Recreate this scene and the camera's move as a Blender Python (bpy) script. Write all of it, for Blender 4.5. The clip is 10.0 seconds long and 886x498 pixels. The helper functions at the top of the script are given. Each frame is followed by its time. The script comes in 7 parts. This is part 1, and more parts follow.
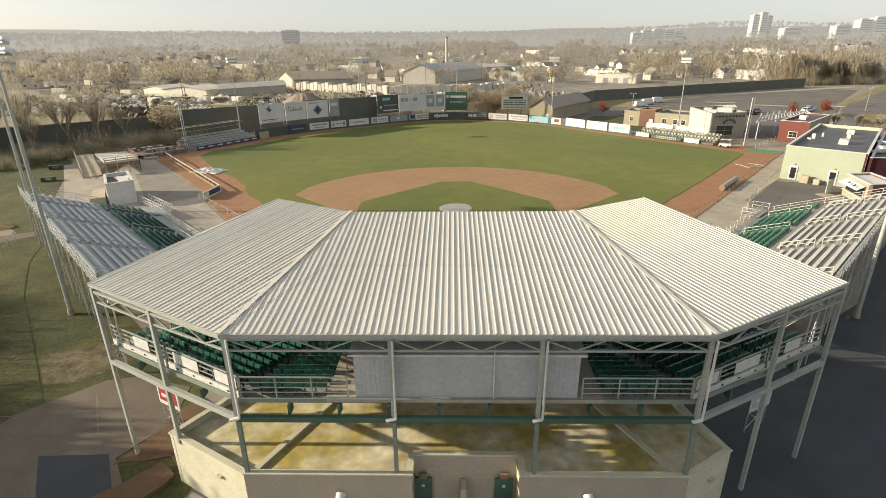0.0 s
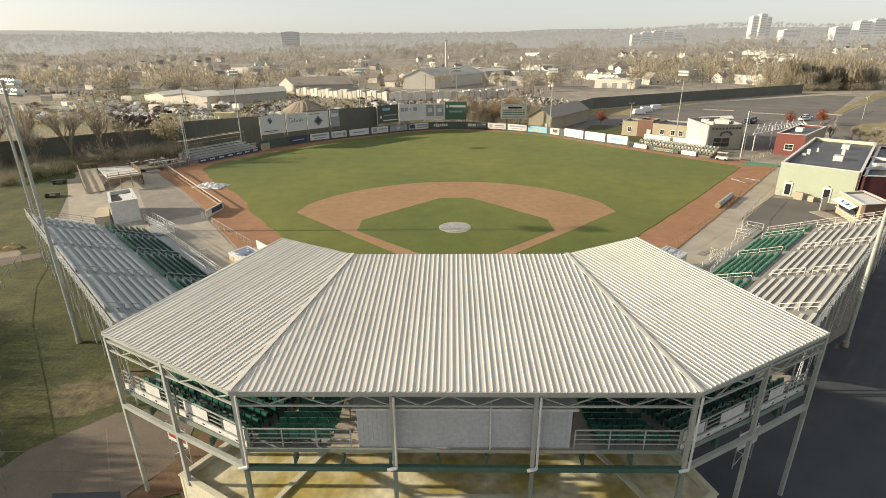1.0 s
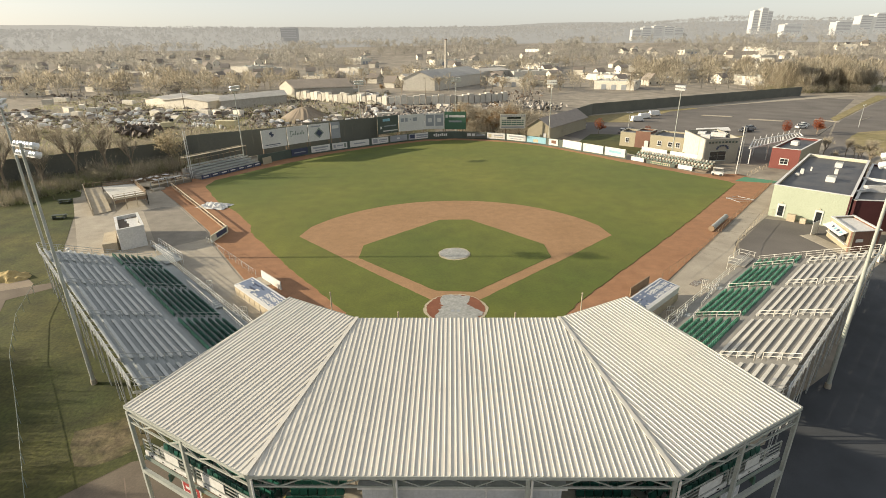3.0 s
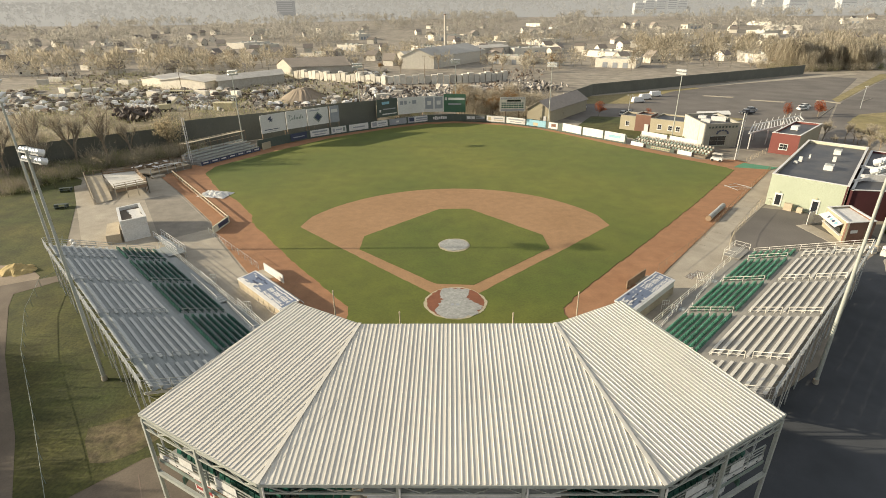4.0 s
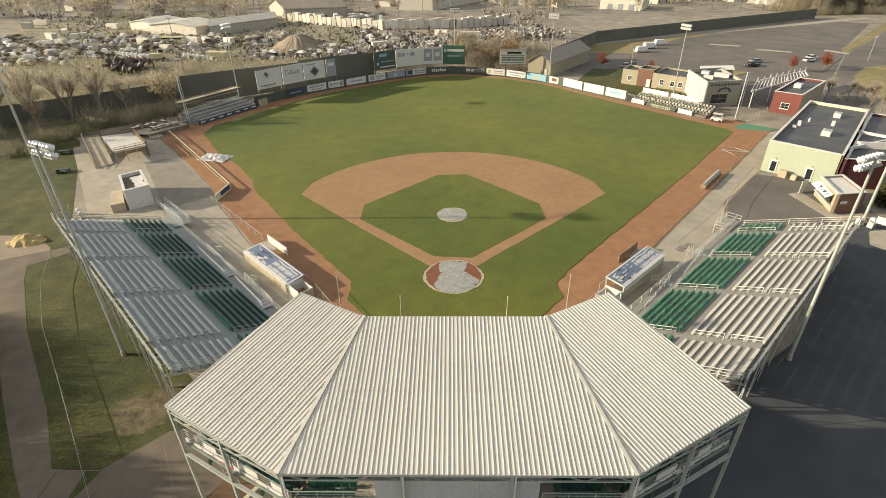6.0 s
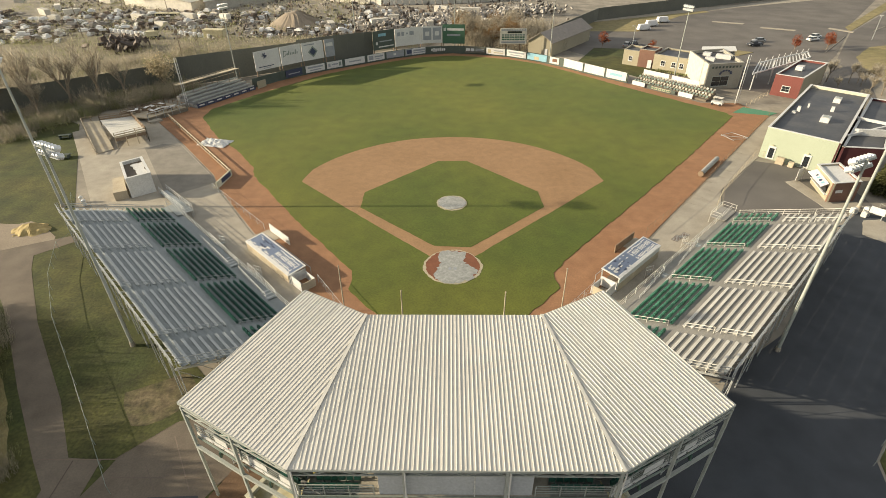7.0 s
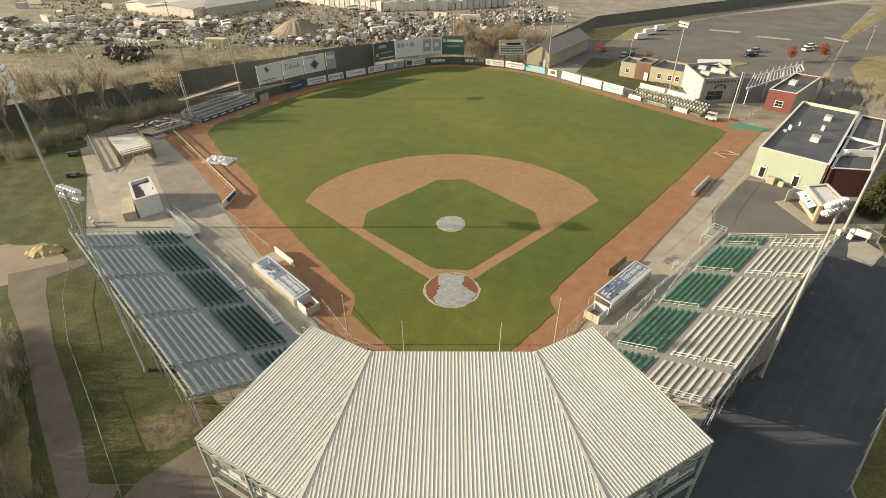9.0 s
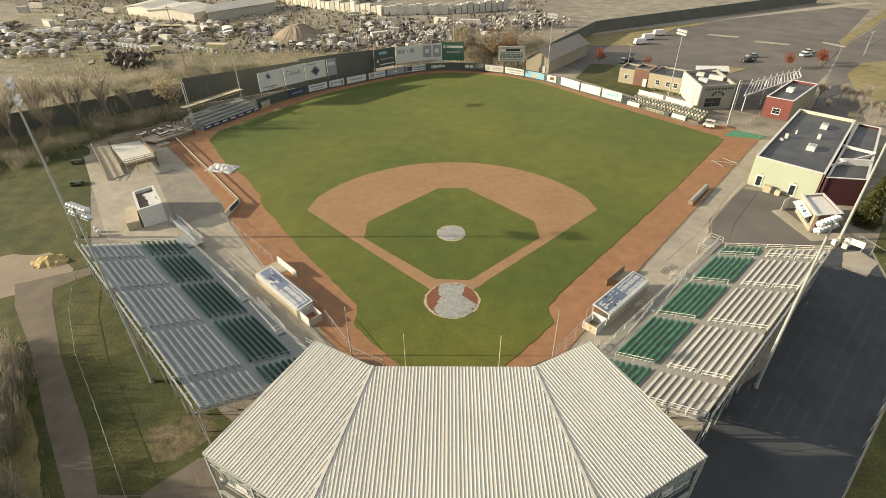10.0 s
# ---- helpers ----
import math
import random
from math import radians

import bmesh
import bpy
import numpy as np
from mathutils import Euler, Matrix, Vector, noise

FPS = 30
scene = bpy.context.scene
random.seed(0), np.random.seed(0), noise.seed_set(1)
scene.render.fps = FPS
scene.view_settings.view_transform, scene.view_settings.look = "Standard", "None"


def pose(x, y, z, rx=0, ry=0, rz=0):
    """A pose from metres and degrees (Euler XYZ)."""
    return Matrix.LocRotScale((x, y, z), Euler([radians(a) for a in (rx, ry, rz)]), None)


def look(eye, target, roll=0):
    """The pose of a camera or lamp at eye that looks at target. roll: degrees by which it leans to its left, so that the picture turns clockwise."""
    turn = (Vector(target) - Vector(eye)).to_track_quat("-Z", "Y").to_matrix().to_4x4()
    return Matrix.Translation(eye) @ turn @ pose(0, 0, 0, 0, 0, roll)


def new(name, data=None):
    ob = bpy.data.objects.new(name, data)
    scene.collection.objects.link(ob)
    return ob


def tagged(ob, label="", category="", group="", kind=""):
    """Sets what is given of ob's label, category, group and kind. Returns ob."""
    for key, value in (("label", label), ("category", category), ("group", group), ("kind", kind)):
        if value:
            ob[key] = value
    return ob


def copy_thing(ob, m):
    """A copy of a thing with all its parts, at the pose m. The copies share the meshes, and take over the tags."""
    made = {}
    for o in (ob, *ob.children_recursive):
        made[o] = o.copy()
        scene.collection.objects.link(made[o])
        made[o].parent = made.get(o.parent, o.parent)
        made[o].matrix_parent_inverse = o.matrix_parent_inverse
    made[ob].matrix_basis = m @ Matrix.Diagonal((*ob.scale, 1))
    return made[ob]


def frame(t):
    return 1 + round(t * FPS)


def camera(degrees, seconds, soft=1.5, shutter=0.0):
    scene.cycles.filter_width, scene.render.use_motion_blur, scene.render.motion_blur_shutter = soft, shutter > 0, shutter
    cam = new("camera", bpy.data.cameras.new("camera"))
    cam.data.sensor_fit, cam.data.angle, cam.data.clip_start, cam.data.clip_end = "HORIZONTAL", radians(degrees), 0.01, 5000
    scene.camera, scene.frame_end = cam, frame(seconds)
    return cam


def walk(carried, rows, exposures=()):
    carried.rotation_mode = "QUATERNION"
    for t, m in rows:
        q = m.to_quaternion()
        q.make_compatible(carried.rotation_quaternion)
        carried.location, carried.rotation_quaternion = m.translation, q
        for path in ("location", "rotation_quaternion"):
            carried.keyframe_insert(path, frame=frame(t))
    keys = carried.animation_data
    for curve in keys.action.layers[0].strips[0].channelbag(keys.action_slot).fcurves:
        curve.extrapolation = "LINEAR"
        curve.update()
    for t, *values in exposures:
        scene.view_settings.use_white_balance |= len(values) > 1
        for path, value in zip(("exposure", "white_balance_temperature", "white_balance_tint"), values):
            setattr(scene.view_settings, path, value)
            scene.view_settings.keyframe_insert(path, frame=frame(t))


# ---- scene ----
cam = camera(80.8, 10.0, soft=0.85)
PATH = [
    (0, (-0.543, -57.803, 22.839), (-0.58, -55.939, 22.117), -0.5),
    (0.5, (-0.51, -57.886, 24.403), (-0.547, -56.021, 23.682), -0.5),
    (1, (-0.468, -57.921, 25.869), (-0.504, -56.056, 25.148), -0.5),
    (1.5, (-0.416, -57.906, 27.26), (-0.452, -56.04, 26.539), -0.5),
    (2, (-0.386, -57.935, 28.647), (-0.422, -56.069, 27.927), -0.6),
    (2.5, (-0.342, -57.925, 29.97), (-0.379, -56.06, 29.247), -0.6),
    (4, (-0.352, -57.982, 33.816), (-0.387, -56.161, 32.991), -0.7),
    (4.5, (-0.35, -57.991, 35.018), (-0.384, -56.193, 34.145), -0.6),
    (5, (-0.303, -58.021, 36.275), (-0.337, -56.247, 35.352), -0.6),
    (5.5, (-0.336, -58.039, 37.468), (-0.368, -56.291, 36.497), -0.6),
    (6, (-0.282, -58.008, 38.589), (-0.313, -56.288, 37.57), -0.6),
    (7.5, (-0.268, -57.934, 42.223), (-0.296, -56.273, 41.109), -0.5),
    (8, (-0.22, -58.01, 43.418), (-0.248, -56.349, 42.304), -0.5),
    (8.5, (-0.231, -58.059, 44.597), (-0.257, -56.398, 43.484), -0.5),
    (9, (-0.168, -58.09, 45.74), (-0.196, -56.427, 44.629), -0.5),
    (9.5, (-0.186, -58.07, 46.89), (-0.214, -56.408, 45.778), -0.5),
    (10, (-0.267, -58.131, 47.656), (-0.294, -56.468, 46.545), -0.5),
]
walk(cam, [(t, look(eye, target, roll)) for t, eye, target, roll in PATH], [(0, 0.70, 7200, 10), (5, 0.73, 7350, 9), (10, 0.73, 7450, 8)])

# ---- world and sun: low sun from the third-base side ----
SUN_EL = 17.2
world = bpy.data.worlds.new("sky")
scene.world = world
world.use_nodes = True
wn = world.node_tree.nodes
sky = wn.new("ShaderNodeTexSky")
sky.sky_type = "NISHITA"
sky.sun_disc = False
sky.sun_elevation = radians(SUN_EL)
sky.sun_rotation = radians(-90)
sky.air_density, sky.dust_density, sky.ozone_density = 0.78, 1.3, 1.4
haze = wn.new("ShaderNodeHueSaturation")
haze.inputs["Saturation"].default_value = 0.75
veil = wn.new("ShaderNodeMix")
veil.data_type = "RGBA"
veil.inputs[0].default_value = 0.7
veil.inputs[7].default_value = (2.0, 2.08, 2.2, 1)
wn["Background"].inputs[1].default_value = 0.18
world.node_tree.links.new(sky.outputs[0], haze.inputs["Color"])
world.node_tree.links.new(haze.outputs[0], veil.inputs[6])
world.node_tree.links.new(veil.outputs[2], wn["Background"].inputs[0])
sun_data = bpy.data.lights.new("sun", "SUN")
sun_data.energy, sun_data.angle, sun_data.color = 4.9, radians(0.6), (1.0, 0.90, 0.74)
sun = new("sun", sun_data)
sun.matrix_world = look((-100 * math.cos(radians(SUN_EL)), 0, 100 * math.sin(radians(SUN_EL))), (0, 0, 0))


# ---- materials ----
def mat(name, c1, c2=None, scale=0.5, fine=12.0, rough=0.85, metal=0.0, bump=0.15, vary=0.0, mid=None, spread=0.25, spec=0.4, grain=0.14):
    """A surface of two colours mixed by broad and fine noise, in metres, with relief and per-piece variation."""
    m = bpy.data.materials.new(name)
    m.use_nodes = True
    nt = m.node_tree
    n, l = nt.nodes, nt.links
    b = n["Principled BSDF"]
    c2 = c2 or tuple(v * 0.75 for v in c1)
    geo = n.new("ShaderNodeNewGeometry")
    big = n.new("ShaderNodeTexNoise")
    big.inputs["Scale"].default_value, big.inputs["Detail"].default_value = scale, 4
    sm = n.new("ShaderNodeTexNoise")
    sm.inputs["Scale"].default_value, sm.inputs["Detail"].default_value = fine, 6
    l.new(geo.outputs["Position"], big.inputs["Vector"])
    l.new(geo.outputs["Position"], sm.inputs["Vector"])
    ramp = n.new("ShaderNodeMapRange")
    ramp.inputs[1].default_value, ramp.inputs[2].default_value = 0.5 - spread, 0.5 + spread
    l.new(big.outputs[0], ramp.inputs[0])
    mix = n.new("ShaderNodeMix")
    mix.data_type = "RGBA"
    mix.inputs[6].default_value, mix.inputs[7].default_value = (*c1, 1), (*c2, 1)
    l.new(ramp.outputs[0], mix.inputs[0])
    hsv = n.new("ShaderNodeHueSaturation")
    l.new(mix.outputs[2], hsv.inputs["Color"])
    val = n.new("ShaderNodeMapRange")
    val.inputs[1].default_value, val.inputs[2].default_value = 0.25, 0.75
    val.inputs[3].default_value, val.inputs[4].default_value = 1 - grain, 1 + grain
    l.new(sm.outputs[0], val.inputs[0])
    if vary:
        info = n.new("ShaderNodeObjectInfo")
        isl = n.new("ShaderNodeNewGeometry")
        add = n.new("ShaderNodeMath")
        l.new(info.outputs["Random"], add.inputs[0])
        l.new(isl.outputs["Random Per Island"], add.inputs[1])
        fr = n.new("ShaderNodeMath")
        fr.operation = "FRACT"
        l.new(add.outputs[0], fr.inputs[0])
        mr = n.new("ShaderNodeMapRange")
        mr.inputs[3].default_value, mr.inputs[4].default_value = 1 - vary, 1 + vary
        l.new(fr.outputs[0], mr.inputs[0])
        mul = n.new("ShaderNodeMath")
        mul.operation = "MULTIPLY"
        l.new(val.outputs[0], mul.inputs[0])
        l.new(mr.outputs[0], mul.inputs[1])
        l.new(mul.outputs[0], hsv.inputs["Value"])
    else:
        l.new(val.outputs[0], hsv.inputs["Value"])
    col = hsv.outputs[0]
    if mid:
        md = n.new("ShaderNodeTexNoise")
        md.inputs["Scale"].default_value, md.inputs["Detail"].default_value = mid[0], 5
        l.new(geo.outputs["Position"], md.inputs["Vector"])
        mv = n.new("ShaderNodeMapRange")
        mv.inputs[1].default_value, mv.inputs[2].default_value = 0.3, 0.7
        mv.inputs[3].default_value, mv.inputs[4].default_value = 1 - mid[1], 1 + mid[1]
        l.new(md.outputs[0], mv.inputs[0])
        h2 = n.new("ShaderNodeHueSaturation")
        l.new(col, h2.inputs["Color"])
        l.new(mv.outputs[0], h2.inputs["Value"])
        col = h2.outputs[0]
    l.new(col, b.inputs["Base Color"])
    b.inputs["Roughness"].default_value, b.inputs["Metallic"].default_value = rough, metal
    b.inputs["Specular IOR Level"].default_value = spec
    if bump:
        bp = n.new("ShaderNodeBump")
        bp.inputs["Strength"].default_value, bp.inputs["Distance"].default_value = bump, 0.05
        l.new(sm.outputs[0], bp.inputs["Height"])
        l.new(bp.outputs[0], b.inputs["Normal"])
    return m


M_GROUND = mat("dry_ground", (0.19, 0.17, 0.137), (0.28, 0.25, 0.2), 0.03, 0.8, bump=0.3, mid=(0.16, 0.3))
M_LAWN = mat("rough_lawn", (0.028, 0.046, 0.009), (0.088, 0.08, 0.022), 0.07, 3.0, bump=0.8, grain=0.42, mid=(0.35, 0.35))
M_GRASS = mat("mown_grass", (0.038, 0.067, 0.006), (0.102, 0.109, 0.014), 0.022, 5.0, bump=0.35, spread=0.18, grain=0.3, mid=(0.3, 0.16))
M_GRASS.node_tree.nodes["Principled BSDF"].inputs["Sheen Weight"].default_value = 0.1
M_GRASS.node_tree.nodes["Principled BSDF"].inputs["Sheen Roughness"].default_value = 0.6
M_GRASS.node_tree.nodes["Principled BSDF"].inputs["Sheen Tint"].default_value = (0.55, 0.55, 0.22, 1)
M_DIRT = mat("infield_clay", (0.255, 0.152, 0.076), (0.31, 0.188, 0.10), 0.12, 5.0, bump=0.15, mid=(0.7, 0.09))
M_TRACK = mat("warning_track_clay", (0.245, 0.125, 0.064), (0.30, 0.158, 0.083), 0.2, 5.0, bump=0.2, mid=(0.6, 0.12))
M_ASPH = mat("asphalt", (0.048, 0.054, 0.061), (0.064, 0.069, 0.076), 0.15, 20.0, bump=0.2, spec=0.25, mid=(0.4, 0.12))
M_LOT = mat("worn_asphalt", (0.115, 0.107, 0.098), (0.16, 0.147, 0.13), 0.03, 6.0, bump=0.2, spec=0.25, mid=(0.12, 0.14))
M_CONC = mat("concrete", (0.29, 0.26, 0.21), (0.37, 0.335, 0.27), 0.2, 6.0, bump=0.1, mid=(0.6, 0.1))
M_PATH = mat("pavement_concrete", (0.12, 0.097, 0.073), (0.165, 0.137, 0.105), 0.15, 6.0, bump=0.1, mid=(0.5, 0.14))
M_ROOF = mat("cream_roof_metal", (0.545, 0.53, 0.48), (0.495, 0.485, 0.44), 0.15, 2.0, rough=0.65, bump=0.0, vary=0.025, grain=0.03, spec=0.25, mid=(0.35, 0.03))
M_STEEL = mat("pale_painted_steel", (0.37, 0.39, 0.355), (0.31, 0.33, 0.30), 0.8, 8.0, rough=0.5, bump=0.03)
M_GREENST = mat("dark_green_steel", (0.045, 0.10, 0.075), (0.06, 0.13, 0.10), 0.8, 8.0, rough=0.5, bump=0.03)
M_GALV = mat("galvanised_steel", (0.52, 0.54, 0.53), (0.42, 0.44, 0.44), 1.5, 20.0, rough=0.45, metal=0.5, bump=0.03)
M_ALU = mat("aluminium_bench", (0.44, 0.46, 0.45), (0.38, 0.40, 0.39), 0.6, 9.0, rough=0.5, metal=0.25, bump=0.02, vary=0.05)
M_PLANK = mat("pale_bench_plank", (0.60, 0.585, 0.53), (0.50, 0.49, 0.44), 0.6, 9.0, rough=0.6, bump=0.03, vary=0.06)
M_SEAT = mat("green_plastic_seat", (0.085, 0.27, 0.185), (0.065, 0.215, 0.15), 0.8, 8.0, rough=0.35, bump=0.02, vary=0.2)
M_SEATD = mat("dark_green_seat", (0.022, 0.11, 0.08), (0.016, 0.08, 0.06), 0.8, 8.0, rough=0.28, bump=0.02, vary=0.2)
M_DECK = mat("grey_deck", (0.22, 0.22, 0.21), (0.28, 0.28, 0.26), 0.4, 8.0, bump=0.05)
M_STUCCO = mat("cream_stucco", (0.55, 0.535, 0.415), (0.49, 0.47, 0.355), 0.5, 10.0, bump=0.15, mid=(1.2, 0.07))
M_TANWALL = mat("taupe_painted_block", (0.40, 0.35, 0.28), (0.35, 0.31, 0.25), 0.6, 10.0, bump=0.12)
M_MEMBR = mat("stained_flat_roof", (0.60, 0.56, 0.40), (0.38, 0.31, 0.10), 0.4, 2.0, bump=0.08, spread=0.12, mid=(1.4, 0.22))
M_PANEL = mat("grey_wall_panel", (0.45, 0.47, 0.48), (0.40, 0.42, 0.43), 0.5, 6.0, rough=0.5, bump=0.02)
M_WALLG = mat("dark_green_wall", (0.055, 0.075, 0.063), (0.075, 0.095, 0.08), 0.2, 4.0, rough=0.6, bump=0.05)
M_FABRIC = mat("dark_windscreen_fabric", (0.105, 0.108, 0.09), (0.135, 0.137, 0.114), 0.2, 3.0, rough=0.8, bump=0.05)
M_WHITE = mat("white_sign", (0.60, 0.60, 0.575), (0.53, 0.53, 0.51), 0.3, 4.0, rough=0.5, bump=0.01)
M_NAVY = mat("navy_print", (0.035, 0.045, 0.085), (0.045, 0.057, 0.10), 0.5, 6.0, rough=0.5, bump=0.01)
M_GREYP = mat("grey_print", (0.30, 0.32, 0.34), (0.24, 0.26, 0.28), 0.5, 6.0, rough=0.5, bump=0.01)
M_SIGNG = mat("green_sign", (0.045, 0.115, 0.07), (0.055, 0.13, 0.085), 0.5, 6.0, rough=0.5, bump=0.01)
M_SIGNB = mat("blue_sign", (0.18, 0.38, 0.48), (0.25, 0.45, 0.52), 0.4, 3.0, rough=0.5, bump=0.01)
M_BRONZE = mat("tan_sign", (0.45, 0.42, 0.30), (0.40, 0.34, 0.22), 0.4, 3.0, rough=0.5, bump=0.01)
M_REDP = mat("red_print", (0.35, 0.05, 0.05), None, 0.5, 6.0, rough=0.5, bump=0.01)
M_YEL = mat("pale_yellow_siding", (0.37, 0.413, 0.318), (0.332, 0.373, 0.285), 0.3, 6.0, bump=0.05)
M_TANB = mat("tan_siding", (0.34, 0.305, 0.22), (0.305, 0.275, 0.195), 0.3, 6.0, bump=0.05)
M_MAROON = mat("maroon_siding", (0.075, 0.022, 0.024), (0.06, 0.018, 0.02), 0.3, 6.0, bump=0.05)
M_GREYB = mat("grey_siding", (0.31, 0.30, 0.255), (0.275, 0.265, 0.225), 0.3, 6.0, bump=0.05)
M_ROOFD = mat("dark_flat_roof", (0.055, 0.06, 0.068), (0.09, 0.09, 0.09), 0.25, 2.0, rough=0.55, bump=0.05, spread=0.15)
M_GLASS = mat("dark_window_glass", (0.02, 0.025, 0.03), None, 1.0, 5.0, rough=0.1, bump=0.0, spec=0.8)
M_BROWN = mat("brown_timber", (0.19, 0.135, 0.088), (0.25, 0.185, 0.125), 0.6, 9.0, bump=0.15, vary=0.1)
M_TIMBER = mat("weathered_timber", (0.46, 0.40, 0.30), (0.38, 0.32, 0.23), 0.6, 9.0, bump=0.15, vary=0.1)
M_BARK = mat("bark", (0.19, 0.155, 0.115), (0.26, 0.215, 0.16), 1.0, 8.0, bump=0.4)
M_TWIG = mat("bare_twigs", (0.32, 0.285, 0.22), (0.44, 0.395, 0.305), 0.15, 3.0, bump=0.0, vary=0.35)
M_LEAFG = mat("late_leaves", (0.22, 0.235, 0.11), (0.34, 0.335, 0.18), 0.2, 3.0, bump=0.0, vary=0.35)
M_LEAFO = mat("autumn_leaves", (0.24, 0.145, 0.07), (0.30, 0.20, 0.10), 0.4, 3.0, bump=0.0, vary=0.3)
M_LEAFR = mat("red_leaves", (0.27, 0.065, 0.035), (0.30, 0.11, 0.05), 0.6, 3.0, bump=0.0, vary=0.3)
M_CONIF = mat("conifer_needles", (0.075, 0.085, 0.03), (0.12, 0.12, 0.045), 0.6, 3.0, bump=0.0, vary=0.3)
# greyer than the near twigs: the valley's haze is put into this colour
M_WOODS = mat("haze_pale_woods", (0.34, 0.325, 0.285), (0.41, 0.39, 0.345), 0.004, 0.05, bump=0.0, vary=0.12)
M_TYRE = mat("rubber", (0.03, 0.03, 0.03), None, 1.0, 8.0, rough=0.8)
M_CARW = mat("white_car_paint", (0.72, 0.72, 0.70), (0.65, 0.65, 0.64), 0.5, 5.0, rough=0.3, bump=0.0)
M_CARS = mat("silver_car_paint", (0.36, 0.37, 0.38), (0.32, 0.33, 0.34), 0.5, 5.0, rough=0.3, metal=0.3, bump=0.0)
M_CARD = mat("dark_car_paint", (0.05, 0.055, 0.065), None, 0.5, 5.0, rough=0.3, bump=0.0)
M_JUNK = mat("scrapyard_metal", (0.36, 0.34, 0.31), (0.17, 0.15, 0.125), 0.05, 2.0, rough=0.6, bump=0.0, vary=0.6)
M_LAMP = mat("lamp_housing", (0.70, 0.71, 0.70), (0.62, 0.63, 0.62), 1.0, 8.0, rough=0.35, metal=0.2, bump=0.0)
M_TARP = mat("grey_tarp", (0.33, 0.335, 0.315), (0.23, 0.24, 0.225), 0.9, 5.0, rough=0.6, bump=0.2, mid=(2.5, 0.15))
M_REDCLAY = mat("damp_red_clay", (0.15, 0.055, 0.03), (0.21, 0.08, 0.042), 0.8, 5.0, bump=0.2)
M_CHALK = mat("chalky_rim", (0.42, 0.38, 0.28), (0.33, 0.29, 0.20), 1.2, 5.0, bump=0.2)
M_TURF = mat("green_turf_mat", (0.06, 0.20, 0.12), (0.08, 0.23, 0.14), 0.4, 5.0, bump=0.1)
M_HOUSE = mat("pale_house_wall", (0.60, 0.58, 0.52), (0.50, 0.46, 0.38), 0.01, 1.0, bump=0.0, vary=0.25)
M_HROOF = mat("shingle_roof", (0.17, 0.15, 0.13), (0.25, 0.22, 0.19), 0.01, 1.0, bump=0.0, vary=0.35)
M_WROOF = mat("pale_metal_roof", (0.50, 0.48, 0.43), (0.40, 0.385, 0.35), 0.02, 1.0, rough=0.8, bump=0.0, vary=0.15, mid=(0.15, 0.12))
M_RUST = mat("brown_brick", (0.15, 0.08, 0.058), (0.19, 0.105, 0.075), 0.5, 6.0, bump=0.1)
M_MULCH = mat("bark_mulch", (0.10, 0.06, 0.035), (0.15, 0.09, 0.05), 0.6, 6.0, bump=0.5)


# treads after the left stand, its bluish shade put into the colour
M_TREADL = mat("shade_blue_tread", (0.27, 0.30, 0.30), (0.23, 0.255, 0.255), 0.5, 8.0, rough=0.5, bump=0.03, vary=0.05)
M_TREADR = mat("warm_grey_tread", (0.29, 0.28, 0.255), (0.235, 0.228, 0.205), 0.5, 8.0, rough=0.7, bump=0.03, vary=0.05)
M_DENIM = mat("washed_blue_print", (0.15, 0.19, 0.27), (0.11, 0.145, 0.21), 0.8, 6.0, rough=0.5, bump=0.01)
M_RUSTY = mat("rusty_dark_metal", (0.16, 0.115, 0.08), (0.09, 0.075, 0.065), 0.05, 2.0, rough=0.7, bump=0.0, vary=0.5)
M_REDS = mat("faded_red_siding", (0.19, 0.062, 0.052), (0.165, 0.055, 0.046), 0.3, 6.0, bump=0.05)
M_EARTH = mat("trodden_earth", (0.22, 0.178, 0.13), (0.29, 0.238, 0.178), 0.25, 4.0, bump=0.4)
M_FASC = mat("grey_green_steel", (0.21, 0.25, 0.22), (0.17, 0.21, 0.185), 0.8, 8.0, rough=0.5, bump=0.03)
M_SCRUB = mat("brown_scrub_ground", (0.14, 0.124, 0.082), (0.23, 0.2, 0.14), 0.06, 1.5, bump=0.5, grain=0.25, mid=(0.3, 0.35))
M_DRYG = mat("dry_grass", (0.17, 0.15, 0.06), (0.27, 0.22, 0.11), 0.06, 3.0, bump=0.6, grain=0.25, mid=(0.4, 0.2))
M_CHAIR = mat("pale_green_plastic", (0.26, 0.34, 0.30), (0.22, 0.29, 0.26), 0.6, 6.0, rough=0.5, bump=0.01, vary=0.2)
M_WALK = mat("worn_grey_walk", (0.20, 0.182, 0.15), (0.26, 0.235, 0.195), 0.25, 6.0, bump=0.1, mid=(0.6, 0.12))
M_WORN = mat("worn_lawn", (0.15, 0.115, 0.07), (0.052, 0.055, 0.016), 0.5, 3.0, bump=0.8, grain=0.4, mid=(1.2, 0.4))
M_YELV = mat("faded_yellow_paint", (0.58, 0.54, 0.36), (0.52, 0.46, 0.3), 0.4, 4.0, rough=0.6, bump=0.05)
M_TANLEAF = mat("tan_catkins", (0.34, 0.29, 0.19), (0.44, 0.38, 0.26), 0.3, 3.0, bump=0.0, vary=0.3)
M_STRAW = mat("straw_heap", (0.42, 0.33, 0.15), (0.32, 0.24, 0.1), 0.6, 5.0, bump=0.6)


